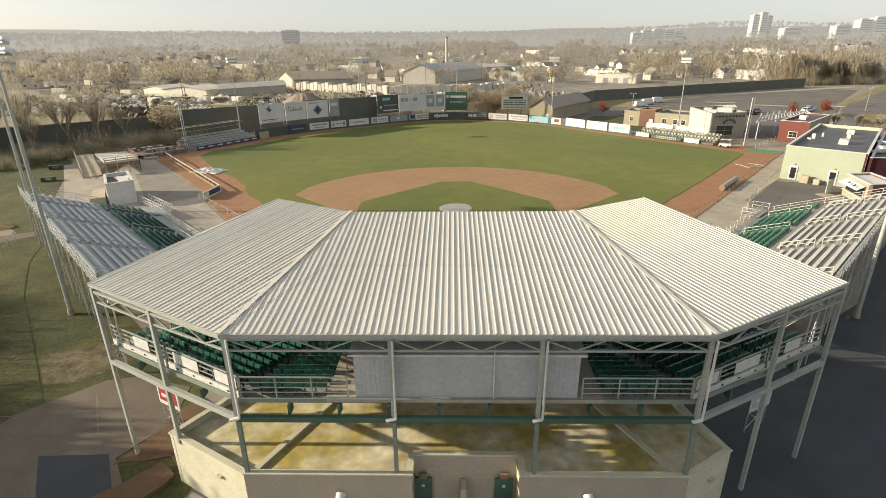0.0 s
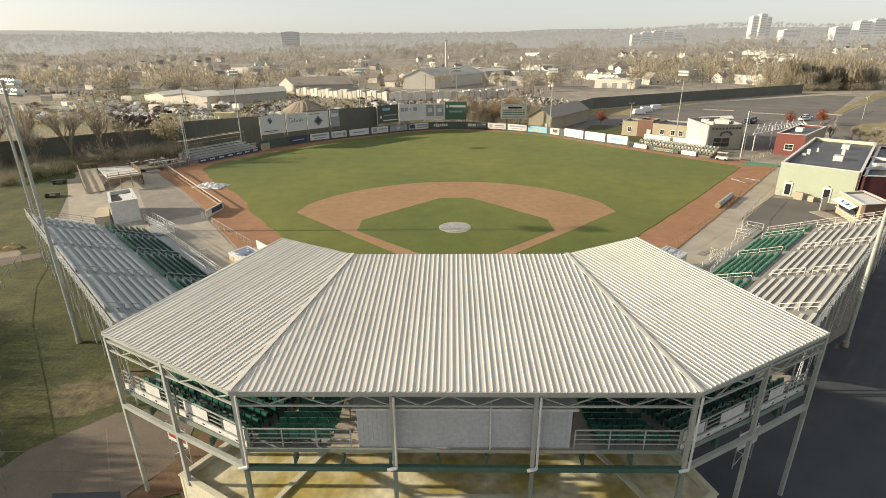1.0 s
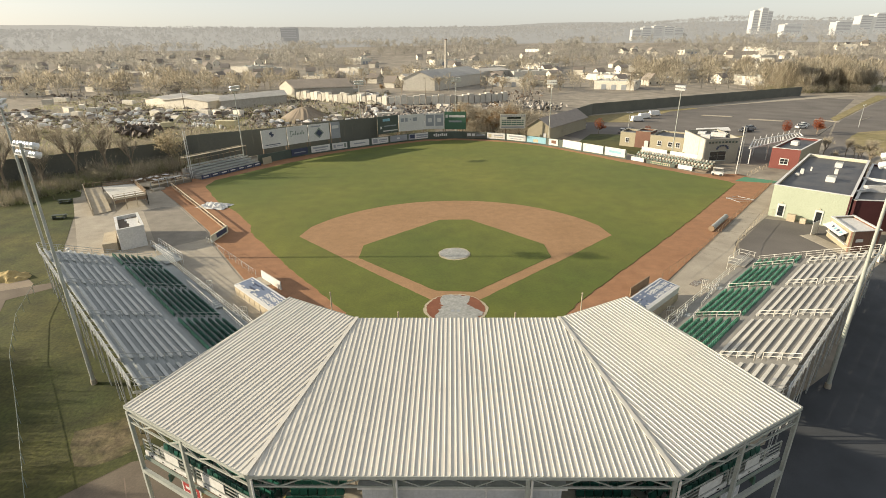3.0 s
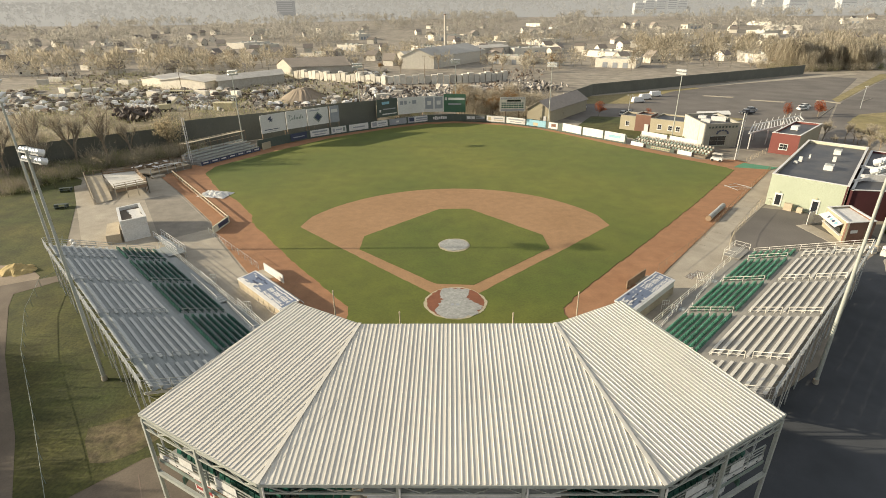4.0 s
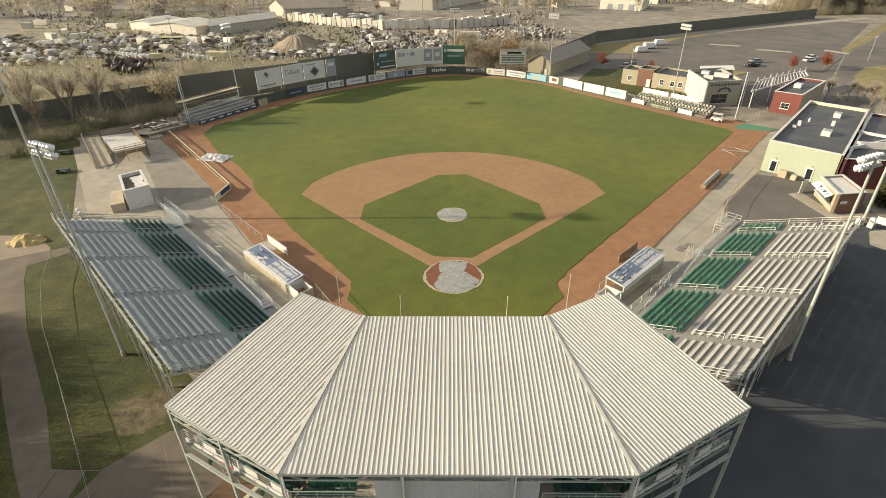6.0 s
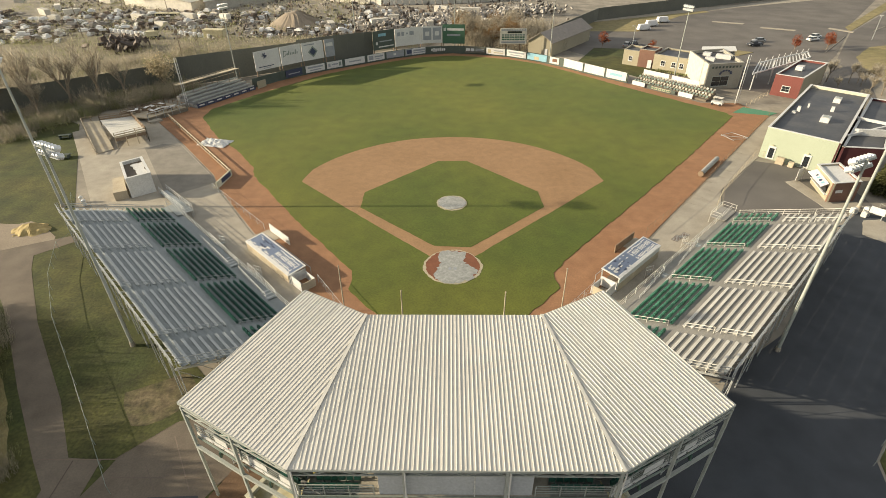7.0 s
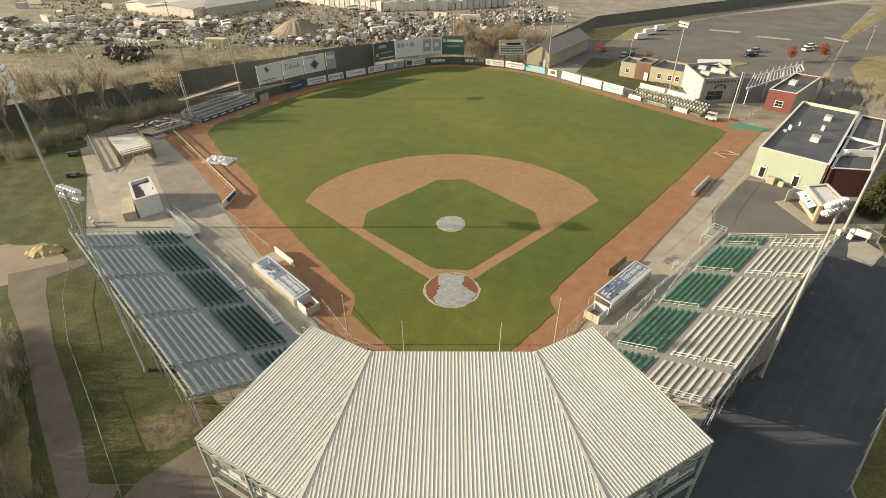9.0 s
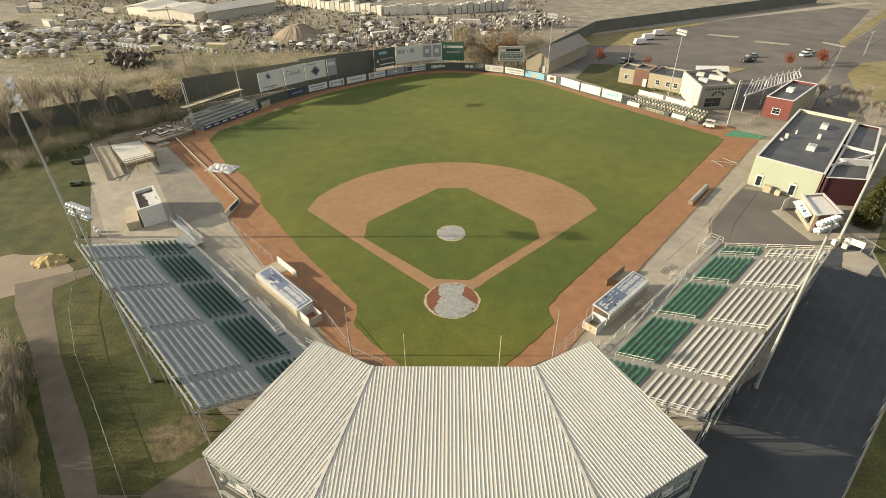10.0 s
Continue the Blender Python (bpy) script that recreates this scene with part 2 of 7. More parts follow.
def thin(m, share_=0.45):
    """Lets light pass through thin twigs and leaves."""
    nt = m.node_tree
    b, out = nt.nodes["Principled BSDF"], nt.nodes["Material Output"]
    tr, mx = nt.nodes.new("ShaderNodeBsdfTranslucent"), nt.nodes.new("ShaderNodeMixShader")
    mx.inputs[0].default_value = share_
    nt.links.new(b.inputs["Base Color"].links[0].from_socket, tr.inputs["Color"])
    nt.links.new(b.outputs[0], mx.inputs[1])
    nt.links.new(tr.outputs[0], mx.inputs[2])
    nt.links.new(mx.outputs[0], out.inputs["Surface"])


for leafy in (M_CONIF, M_TWIG, M_TANLEAF, M_LEAFG, M_LEAFO, M_LEAFR, M_WOODS):
    thin(leafy)
M_TAUPE = mat("taupe_metal_roof", (0.27, 0.235, 0.195), (0.23, 0.2, 0.165), 0.05, 1.0, rough=0.7, bump=0.0, mid=(0.15, 0.12))


def haze_glow(name, c, glow, strength):
    """A far surface whose bright haze is put in as emission."""
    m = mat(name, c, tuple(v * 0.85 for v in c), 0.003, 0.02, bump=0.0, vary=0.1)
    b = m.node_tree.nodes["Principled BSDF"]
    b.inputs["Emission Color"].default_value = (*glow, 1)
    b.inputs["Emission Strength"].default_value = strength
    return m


M_HAZE = haze_glow("far_hills_haze_glow", (0.06, 0.06, 0.055), (0.50, 0.505, 0.49), 0.37)
M_FARWALL = haze_glow("far_walls_haze_glow", (0.32, 0.32, 0.30), (0.55, 0.56, 0.55), 0.30)
M_FARWIN = haze_glow("far_windows_haze_glow", (0.17, 0.17, 0.17), (0.5, 0.5, 0.5), 0.26)
M_FARGREY = haze_glow("far_grey_walls_haze_glow", (0.13, 0.13, 0.13), (0.45, 0.46, 0.46), 0.26)
M_HAZEW = haze_glow("far_woods_haze_glow", (0.06, 0.058, 0.052), (0.50, 0.50, 0.48), 0.42)

# ---- mesh helpers ----
def part(name, bm, material, parent=None, label=""):
    """Links a bmesh as one mesh object, under a thing or part when given."""
    bmesh.ops.recalc_face_normals(bm, faces=bm.faces[:])
    me = bpy.data.meshes.new(name)
    bm.to_mesh(me)
    bm.free()
    me.materials.append(material)
    ob = new(name, me)
    if parent:
        ob.parent = parent
    if label:
        ob["label"] = label
    return ob


def share(name, me, m, parent=None):
    """Another object on the same mesh, at the matrix m."""
    ob = new(name, me)
    if parent:
        ob.parent = parent
    ob.matrix_basis = m
    return ob


def thing(name, label, category, group="", kind="", at=(0, 0, 0), rz=0):
    ob = new(name)
    ob.empty_display_size = 0.3
    ob.matrix_basis = pose(*at, 0, 0, rz)
    return tagged(ob, label, category, group, kind)


def box(bm, c, s, rz=0.0, rx=0.0, ry=0.0):
    """A box of size s centred at c."""
    bmesh.ops.create_cube(bm, size=1, matrix=pose(*c, rx, ry, rz) @ Matrix.Diagonal((*s, 1)))
    return bm


def beam(bm, a, b, w, h=None):
    """A square bar from a to b."""
    a, b = Vector(a), Vector(b)
    d = b - a
    m = Matrix.Translation((a + b) / 2) @ d.to_track_quat("Y", "Z").to_matrix().to_4x4()
    bmesh.ops.create_cube(bm, size=1, matrix=m @ Matrix.Diagonal((w, d.length, h or w, 1)))
    return bm


def tube(bm, a, b, r1, r2=None, seg=8):
    """A round bar from a to b."""
    a, b = Vector(a), Vector(b)
    d = b - a
    m = Matrix.Translation((a + b) / 2) @ d.to_track_quat("Z", "Y").to_matrix().to_4x4()
    bmesh.ops.create_cone(bm, segments=seg, radius1=r1, radius2=r1 if r2 is None else r2, depth=d.length, cap_ends=True, matrix=m)
    return bm


def prism(bm, pts, z0, z1):
    """A solid over a plan polygon from z0 up to z1."""
    lo = [bm.verts.new((x, y, z0)) for x, y in pts]
    hi = [bm.verts.new((x, y, z1)) for x, y in pts]
    n = len(pts)
    bm.faces.new(hi)
    bm.faces.new(lo[::-1])
    for i in range(n):
        bm.faces.new((lo[i], lo[(i + 1) % n], hi[(i + 1) % n], hi[i]))
    return bm


def quadslab(bm, p, thick):
    """A plate with the four top corners p, thick downwards."""
    hi = [bm.verts.new(v) for v in p]
    lo = [bm.verts.new((v[0], v[1], v[2] - thick)) for v in p]
    bm.faces.new(hi)
    bm.faces.new(lo[::-1])
    for i in range(4):
        bm.faces.new((lo[i], lo[(i + 1) % 4], hi[(i + 1) % 4], hi[i]))
    return bm


def B():
    return bmesh.new()


def slab(name, pts, z, material, label, category="ground", thick=0.12):
    """A piece of the setting lying on the ground, its top at z."""
    return tagged(part(name, prism(B(), pts, z - thick, z), material), label, category, kind="structure")


def lerp(a, b, f):
    return tuple(p + (q - p) * f for p, q in zip(a, b))


def jig(pts, amount, step, seed):
    """Breaks a closed outline into short steps with small uneven offsets."""
    rnd = random.Random(seed)
    out = []
    for i, p in enumerate(pts):
        q = pts[(i + 1) % len(pts)]
        k = max(1, int(math.dist(p, q) / step))
        for j in range(k):
            x, y = lerp(p, q, j / k)
            out.append((x + rnd.uniform(-amount, amount), y + rnd.uniform(-amount, amount)))
    return out


def FL(sx, a, s, z=0.0):
    """A place by the foul line on the side sx: a along it from home, s outwards across it (minus: away from the field)."""
    return (sx * (a - s) * 0.70711, (a + s) * 0.70711, z)


# ---- ground ----
def build_ground():
    rs = [0, 40, 90, 150, 220, 300, 400, 520, 680, 880, 1150, 1500, 1950, 2500, 3200, 4000]
    hs = [0, 0, 0, 0, 0, 0, 1, 3, 8, 15, 27, 45, 66, 92, 118, 150]
    bm = B()
    rings, seg = [], 72
    for r, h in zip(rs, hs):
        ring = []
        for k in range(seg):
            an = 2 * math.pi * k / seg
            x, y = r * math.cos(an), 60 + r * math.sin(an)
            hh = h * (0.85 + 0.3 * noise.noise((x / 900, y / 900, 3.0))) if r > 450 else h
            ring.append(bm.verts.new((x, y, hh - 0.06)))
            if r == 0:
                ring = ring * seg
                break
        rings.append(ring)
    for i in range(len(rs) - 1):
        for k in range(seg):
            a, b = rings[i], rings[i + 1]
            v = (a[k], b[k], b[(k + 1) % seg], a[(k + 1) % seg])
            bm.faces.new(v if i else v[:3])
    me = part("ground", bm, M_GROUND)
    # the outermost faces take the hill material, with haze as its glow
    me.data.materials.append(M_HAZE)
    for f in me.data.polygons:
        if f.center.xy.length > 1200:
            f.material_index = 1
    tagged(me, "dry brown and green earth reaching to low hills", "ground", kind="structure")


build_ground()
# ---- ball field ----
ARC = [(28.96 * math.sin(radians(a)), 18.44 + 28.96 * math.cos(radians(a))) for a in range(-68, 69, 4)]
WALL = [(66.5, 66.5), (61.5, 70.0), (55.0, 78.0), (48.2, 87.0), (43.5, 92.2), (38.4, 98.0), (32.8, 105.4), (27.0, 111.2), (18.5, 117.2), (9.8, 121.0), (0.4, 123.0), (-9.2, 121.4), (-18.0, 116.4), (-26.4, 110.2), (-37.4, 101.8), (-43.0, 97.0), (-48.6, 91.0), (-54.0, 84.0), (-63.5, 68.5)]
slab("warning_track", [(-7.5, -14.6), (7.5, -14.6), (13.4, -11.6), (17.6, -6.4), (30.6, 9.4), (49.6, 32.0), (73.2, 60.2), (70.5, 69.5)] + WALL[1:-1] + [(-67.0, 64.5), (-69.8, 60.2), (-55.8, 43.9), (-43.8, 29.1), (-41.2, 24.2), (-30.4, 9.4), (-17.6, -6.4), (-13.4, -11.6)],
     0.0, M_TRACK, "red-brown clay warning track round the ball field", "track")
GRASS = [(13.6, -1.5), (16.7, 2.8), (22.4, 9.35), (28.9, 16.8), (45.3, 36.0), (64.8, 60.0), (64.2, 62.4), (60.0, 67.2), (52.0, 76.6), (45.8, 84.2), (40.0, 92.2), (33.6, 100.4), (26.6, 108.6), (18.2, 114.2), (9.6, 117.6), (0.3, 119.4), (-9.1, 117.8), (-18.0, 112.6), (-26.0, 106.6), (-36.5, 98.0), (-44.0, 88.0), (-51.5, 77.5), (-58.6, 66.0),
         (-58.3, 60.0), (-49.6, 47.0), (-43.6, 41.0), (-37.6, 32.4), (-36.2, 28.6), (-29.7, 19.6), (-25.2, 13.4), (-20.6, 7.6), (-16.0, 2.0), (-13.5, -1.1), (-13.2, -3.0), (-13.4, -5.0), (-11.1, -8.0), (-8.6, -10.6), (-6.7, -12.4), (-5.6, -14.5), (5.6, -14.5), (6.6, -12.5), (8.6, -10.5), (11.1, -7.9), (13.8, -4.9), (13.5, -2.9)]
slab("outfield_grass", jig(GRASS, 0.14, 0.9, 3), 0.05, M_GRASS, "mown green grass of the ball field", "grass")
slab("infield_dirt", jig([(-16.2, 15.3), (-3.2, 2.4), (3.2, 2.4), (16.2, 15.3), (26.9, 26.2)] + ARC[::-1][1:-1] + [(-26.9, 26.2)], 0.05, 0.9, 5), 0.065, M_DIRT, "smooth tan clay infield with baseline paths", "dirt")
slab("infield_grass", jig([(-2.6, 5.0), (2.6, 4.6), (14.9, 16.6), (14.7, 22.0), (2.9, 34.9), (-2.7, 34.9), (-15.0, 21.8), (-14.9, 16.4)], 0.05, 0.9, 6), 0.09, M_GRASS, "mown green infield grass diamond", "grass")


def disc(r, n, wob, seed, squash=1.0):
    rnd = random.Random(seed)
    out = []
    for k in range(n):
        a = 2 * math.pi * k / n
        rr = r * (1 + wob * (noise.noise((math.cos(a) * 1.7 + seed, math.sin(a) * 1.7, seed)) + 0.4 * rnd.uniform(-1, 1)))
        out.append((rr * math.cos(a), rr * math.sin(a) * squash))
    return out


slab("home_plate_rim", disc(4.02, 72, 0.05, 2), 0.075, M_CHALK, "pale chalky rim round home plate", "dirt")
slab("home_plate_circle", [(x, y + 0.06) for x, y in disc(3.72, 72, 0.06, 12)], 0.09, M_REDCLAY, "round red clay area at home plate", "dirt")


def cover_outline():
    out = []
    for k in range(90):
        d = 360 * k / 90
        a = radians(d)
        bite = max(0.0, 1 - abs(((d - 22 + 180) % 360 - 180)) / 38) * 3.6 + max(0.0, 1 - abs(((d - 172 + 180) % 360 - 180)) / 52) * 4.0
        r = max(1.0, 3.75 - min(bite, 1.85)) + 0.55 * noise.noise((math.cos(a) * 3.1, math.sin(a) * 3.1, 4.2)) + 0.6 * noise.noise((math.cos(a) * 8, math.sin(a) * 8, 1.2))
        out.append((min(r, 3.95) * math.cos(a), min(r, 3.95) * math.sin(a) - 0.05))
    return out


slab("home_plate_cover", cover_outline(), 0.105, M_TARP, "worn grey cover lying over home plate", "tarpaulin", 0.015)
slab("pitchers_mound_rim", [(x, y + 17.98) for x, y in disc(2.55, 48, 0.05, 4)], 0.13, M_CHALK, "pale clay rim of the pitching mound", "mound")
slab("pitchers_mound_cover", [(x, y + 18.0) for x, y in disc(2.28, 48, 0.09, 9)], 0.18, M_TARP, "round grey cover over the pitching mound", "tarpaulin", 0.1)
# darker batter's footing marks beside the plate
for i, x in enumerate((-0.35, 0.35)):
    slab("plate_mark", [(x - 0.2, -0.9), (x + 0.2, -0.9), (x + 0.2, -0.4), (x - 0.2, -0.4)], 0.112, M_GREYP, "dark worn patch on the plate cover", "mark", 0.008)

# ---- paved and planted ground ----
slab("lawn_west", [(-160, -80), (-20, -80), (-15, -34), (-20, -24), (-26, -20), (-60, 13), (-85, 56), (-100, 66), (-160, 60)], -0.03, M_LAWN, "uneven tufted lawn with long tree shadows", "grass")
slab("lawn_east", [(37.5, -29.5), (51.8, -16), (64.5, 2), (68.3, 12.6), (96, 44), (160, 44), (160, -80), (34.2, -80), (34.2, -40)], -0.03, M_LAWN, "dark lawn beyond the yard fence", "grass")
slab("bare_earth_patch", jig([(-58, 5.5), (-61, 9.5), (-66, 12), (-74, 11), (-90, 13), (-90, 2), (-75, -1), (-66, 0), (-61.5, 3)], 0.5, 2.0, 31), -0.02, M_EARTH, "bare trodden earth beside the lane", "ground")
slab("concourse_third_base", [(-13.6, -12.6), (-17.8, -7.0), (-30.6, 9.0), (-41.6, 24.0), (-44.2, 29.0), (-56.2, 43.8), (-69.8, 60.0), (-75.0, 62.0), (-83.6, 51.0), (-70.9, 33.1), (-58.8, 16.0), (-46.0, 13.5), (-14.8, -15.4)], -0.008, M_CONC, "pale concrete concourse behind the third-base line", "pavement")
slab("bullpen_walk", [(-42.2, 26.0), (-48.6, 20.4), (-62.8, 41.6), (-60.2, 44.2), (-56.4, 43.6), (-44.4, 29.0)], 0.0, M_WALK, "greyer worn walk between concourse and bullpen", "pavement")
slab("concourse_first_base", [(13.6, -12.6), (17.8, -7.0), (30.8, 9.0), (49.8, 31.6), (73.4, 59.8), (84.0, 60.0), (66.0, 44.0), (58.6, 36.0), (46.0, 22.6), (43.2, 15.8), (43.2, 13.2), (14.8, -15.4)], -0.008, M_CONC, "pale concrete concourse behind the first-base line", "pavement")
slab("plaza_asphalt", [(43.6, 16.0), (46.6, 22.4), (57.6, 34.8), (60.6, 33.6), (69.0, 28.6), (68.0, 15.5), (52.0, 13.2)], 0.0, M_LOT, "dark worn asphalt plaza beside the yellow building", "pavement")
slab("asphalt_yard", [(2, -80), (2, -38), (13, -36.4), (14, -26), (27, -20.6), (38, -13), (60, 11.5), (64.5, 15), (68, 13), (64, 2), (51.5, -16), (37.2, -29.5), (34, -40), (34, -80)], -0.02, M_ASPH, "dark asphalt yard in the grandstand's shadow", "pavement")
slab("paved_lane", [(-62.5, -1.5), (-54.0, -10.5), (-44.5, -22.0), (-37.6, -29.9), (-34.9, -32.8), (-33.0, -60), (-30.5, -60), (-31.4, -29.9), (-34.5, -29.7), (-39.3, -23.2), (-49.5, -11.5), (-57.5, -0.8), (-59.5, 2.6), (-55.5, 6.5), (-57.0, 8.0), (-61.0, 6.0), (-66.0, 3.5)], -0.01, M_PATH, "grey lane curving past the bleachers", "pavement")
PAVE = [(-32.8, -37.5), (-30.6, -31.6), (-30.0, -29.6), (-26.2, -25.7), (-24.1, -25.2), (-19.6, -26.5), (-19.0, -30.4), (-20.8, -33.5), (-18.0, -37.0), (-15.5, -42), (-15.5, -60), (-40, -60)]
slab("entrance_paving", PAVE, -0.004, M_PATH, "grey jointed entrance paving", "pavement")
for p, q in (((-29.6, -31.6), (-20.4, -31.6)), ((-27.3, -30.2), (-25.2, -32.9)), ((-25.9, -27.4), (-22.2, -32.9)), ((-33.9, -30.0), (-33.7, -34.5)), ((-37.2, -29.92), (-30.1, -29.82)), ((-30.2, -29.8), (-26.3, -25.8))):
    w = (Vector(q) - Vector(p)).normalized() * 0.045
    slab("paving_joint", [(p[0] + w.y, p[1] - w.x), (q[0] + w.y, q[1] - w.x), (q[0] - w.y, q[1] + w.x), (p[0] - w.y, p[1] + w.x)], 0.003, M_RUSTY, "dark joint in the entrance paving", "joint", 0.02)
slab("leaf_litter", jig([(-58, -9), (-54.6, -11.6), (-45.6, -22.6), (-39.0, -30.2), (-44, -34), (-56, -24), (-66, -12)], 0.5, 1.5, 61), -0.02, M_DRYG, "yellowish leaf litter under the hedge", "ground")
slab("worn_lawn_patch", jig([(-33.0, -22.6), (-31.6, -25.6), (-29.4, -26.6), (-27.0, -24.6), (-25.6, -21.8), (-27.6, -19.6), (-30.2, -20.6)], 0.4, 1.2, 55), -0.024, M_WORN, "worn earthy patch in the lawn", "ground")
slab("asphalt_patch", [(-25.6, -33.4), (-21.4, -33.2), (-18.4, -37.6), (-22.6, -37.7)], 0.002, M_ASPH, "dark asphalt patch in the paving", "pavement", 0.02)
slab("mulch_bed", jig([(-20.6, -34.0), (-19.2, -30.4), (-18.6, -27.4), (-14.8, -30.0), (-15.0, -35.6), (-17.6, -33.4)], 0.12, 0.7, 41), 0.03, M_MULCH, "brown mulch bed under the grandstand corner", "ground")
slab("mulch_bed_ring", jig([(-21.0, -37.4), (-17.6, -34.0), (-16.4, -35.0), (-18.6, -38.8), (-21.0, -39.6)], 0.12, 0.7, 42), 0.22, M_MULCH, "brown planting bed with a stone kerb", "ground", 0.3)
slab("yard_pad", jig([(21.5, -25.4), (25.6, -23.4), (28.0, -20.8), (25.0, -19.2), (19.0, -24.0)], 0.15, 1.0, 47), 0.0, M_CONC, "broken tan concrete pad at the bleacher end", "pavement")
slab("front_walk", [(-15.0, -60), (-15.0, -36.0), (-11.0, -38.0), (2.2, -37.4), (2.2, -60)], 0.006, M_CONC, "tan concrete forecourt in front of the grandstand", "pavement")
slab("parking_lot", [(38, 128), (46, 143), (60, 176), (120, 203), (200, 245), (215, 234), (155, 162), (150, 153), (124, 118), (100, 90), (84, 76), (72, 84), (54, 106)], -0.02, M_LOT, "large worn asphalt parking lot", "pavement")
slab("park_road", [(92, 74), (122, 114), (150, 152), (210, 213), (262, 262), (300, 262), (200, 172), (158, 133), (128, 114), (119, 96), (106, 72)], -0.012, M_LOT, "grey road along the parking lot", "road")
slab("lawn_strip", [(40, 112), (49, 130), (60, 128), (70, 108), (54, 92)], 0.0, M_LAWN, "green lawn patch beyond right field", "grass")
slab("scrub_field", jig([(-230, 60), (-146, 33), (-103, 65), (-89, 75), (-74, 88), (-57, 99), (-30, 121), (-10, 140), (-60, 152), (-110, 150), (-150, 158), (-250, 190)], 1.2, 6.0, 71), -0.015, M_SCRUB, "brown scrubby ground behind the windscreen fence", "ground")
slab("scrapyard_ground", [(-260, 150), (-60, 118), (-30, 130), (40, 140), (70, 200), (20, 250), (-120, 330), (-320, 330)], -0.03, M_GROUND, "bare brown scrapyard ground", "ground")

# ---- grandstand roof: three facets of ribbed panels ----
EZ, FZ = 11.32, 12.75
ROOF_C = [(-10.7, -38.25, EZ), (10.7, -38.25, EZ), (7.25, -25.0, FZ), (-7.25, -25.0, FZ)]
ROOF_R = [(10.7, -38.25, EZ), (19.95, -32.95, EZ), (13.15, -21.65, FZ), (7.25, -25.0, FZ)]
stand = thing("grandstand", "covered grandstand with ribbed cream metal roof on pale steel columns", "grandstand")


def mirror(p):
    return [(-x, y, z) for x, y, z in p[::-1]]


def roof_facet(quad):
    """Panels a yard wide with three ribs each, clipped to the facet."""
    a, b, c, d = [Vector(v) for v in quad]
    nrm = (b - a).cross(d - a).normalized()
    if nrm.z < 0:
        nrm = -nrm
    u = (b - a).normalized()
    v = nrm.cross(u).normalized()
    if v.y < 0:
        v = -v
    loc = [((p - a).dot(u), (p - a).dot(v)) for p in (a, b, c, d)]
    umin, umax = min(p[0] for p in loc), max(p[0] for p in loc)
    pitch = 0.305

    def bounds(s):
        """Range across the facet at the position s along its eave."""
        ys = []
        for i in range(4):
            (x1, y1), (x2, y2) = loc[i], loc[(i + 1) % 4]
            if abs(x2 - x1) > 1e-6 and min(x1, x2) - 1e-6 <= s <= max(x1, x2) + 1e-6:
                ys.append(y1 + (y2 - y1) * (s - x1) / (x2 - x1))
        return (min(ys), max(ys)) if len(ys) > 1 else None
    k, s0 = 0, umin
    while s0 < umax - 0.02:
        s1 = min(s0 + 3 * pitch, umax)
        cuts = []
        for r in range(3):
            o = s0 + r * pitch
            rh = 0.05 if r == 0 else 0.038
            for off, h in ((0.0, 0.0), (0.12, 0.0), (0.138, rh), (0.176, rh), (0.194, 0.0)):
                if o + off <= s1 + 1e-6:
                    cuts.append((o + off, h))
        if s1 - cuts[-1][0] > 0.005:
            cuts.append((s1, 0.0))
        bm = B()
        prev = None
        lift = 0.004 if k % 2 else 0.0
        for s, h in cuts:
            bd = bounds(min(max(s, umin + 1e-4), umax - 1e-4))
            if not bd:
                prev = None
                continue
            ym = bd[0] + (bd[1] - bd[0]) * 0.46 if bd[1] - bd[0] < 12 else 6.1
            ym = min(max(ym, bd[0] + 0.01), bd[1] - 0.01)
            row = [bm.verts.new(a + u * s + v * y + nrm * (h + lift + e)) for y, e in ((bd[0], 0), (ym, 0), (ym - 0.02, 0.012), (bd[1], 0.004))]
            if prev:
                for r in range(3):
                    bm.faces.new((prev[r], row[r], row[r + 1], prev[r + 1]))
            prev = row
        if len(bm.faces):
            part("roof_panel", bm, M_ROOF, stand)
        else:
            bm.free()
        s0, k = s1, k + 1
    part("roof_underside", quadslab(B(), [tuple(p - nrm * 0.05) for p in (a, b, c, d)], 0.06), M_GREENST, stand)


for q in (ROOF_C, ROOF_R, mirror(ROOF_R)):
    roof_facet(q)
for sx in (-1, 1):
    bm = B()
    a, b = Vector((sx * 10.7, -38.3, EZ + 0.085)), Vector((sx * 7.25, -24.95, FZ + 0.085))
    beam(bm, a, b, 0.24, 0.03)
    part("hip_flashing", bm, M_ROOF, stand, "flat cream ridge flashing")
EDGE = [(-13.15, -21.65, FZ), (-19.95, -32.95, EZ), (-10.7, -38.25, EZ), (10.7, -38.25, EZ), (19.95, -32.95, EZ), (13.15, -21.65, FZ), (7.25, -25.0, FZ), (-7.25, -25.0, FZ)]
for i, p in enumerate(EDGE):
    q = EDGE[(i + 1) % 8]
    bm = beam(B(), (p[0], p[1], p[2] - 0.1), (q[0], q[1], q[2] - 0.1), 0.09, 0.2)
    part("eave_trim", bm, M_STEEL, stand, "pale eave gutter trim")

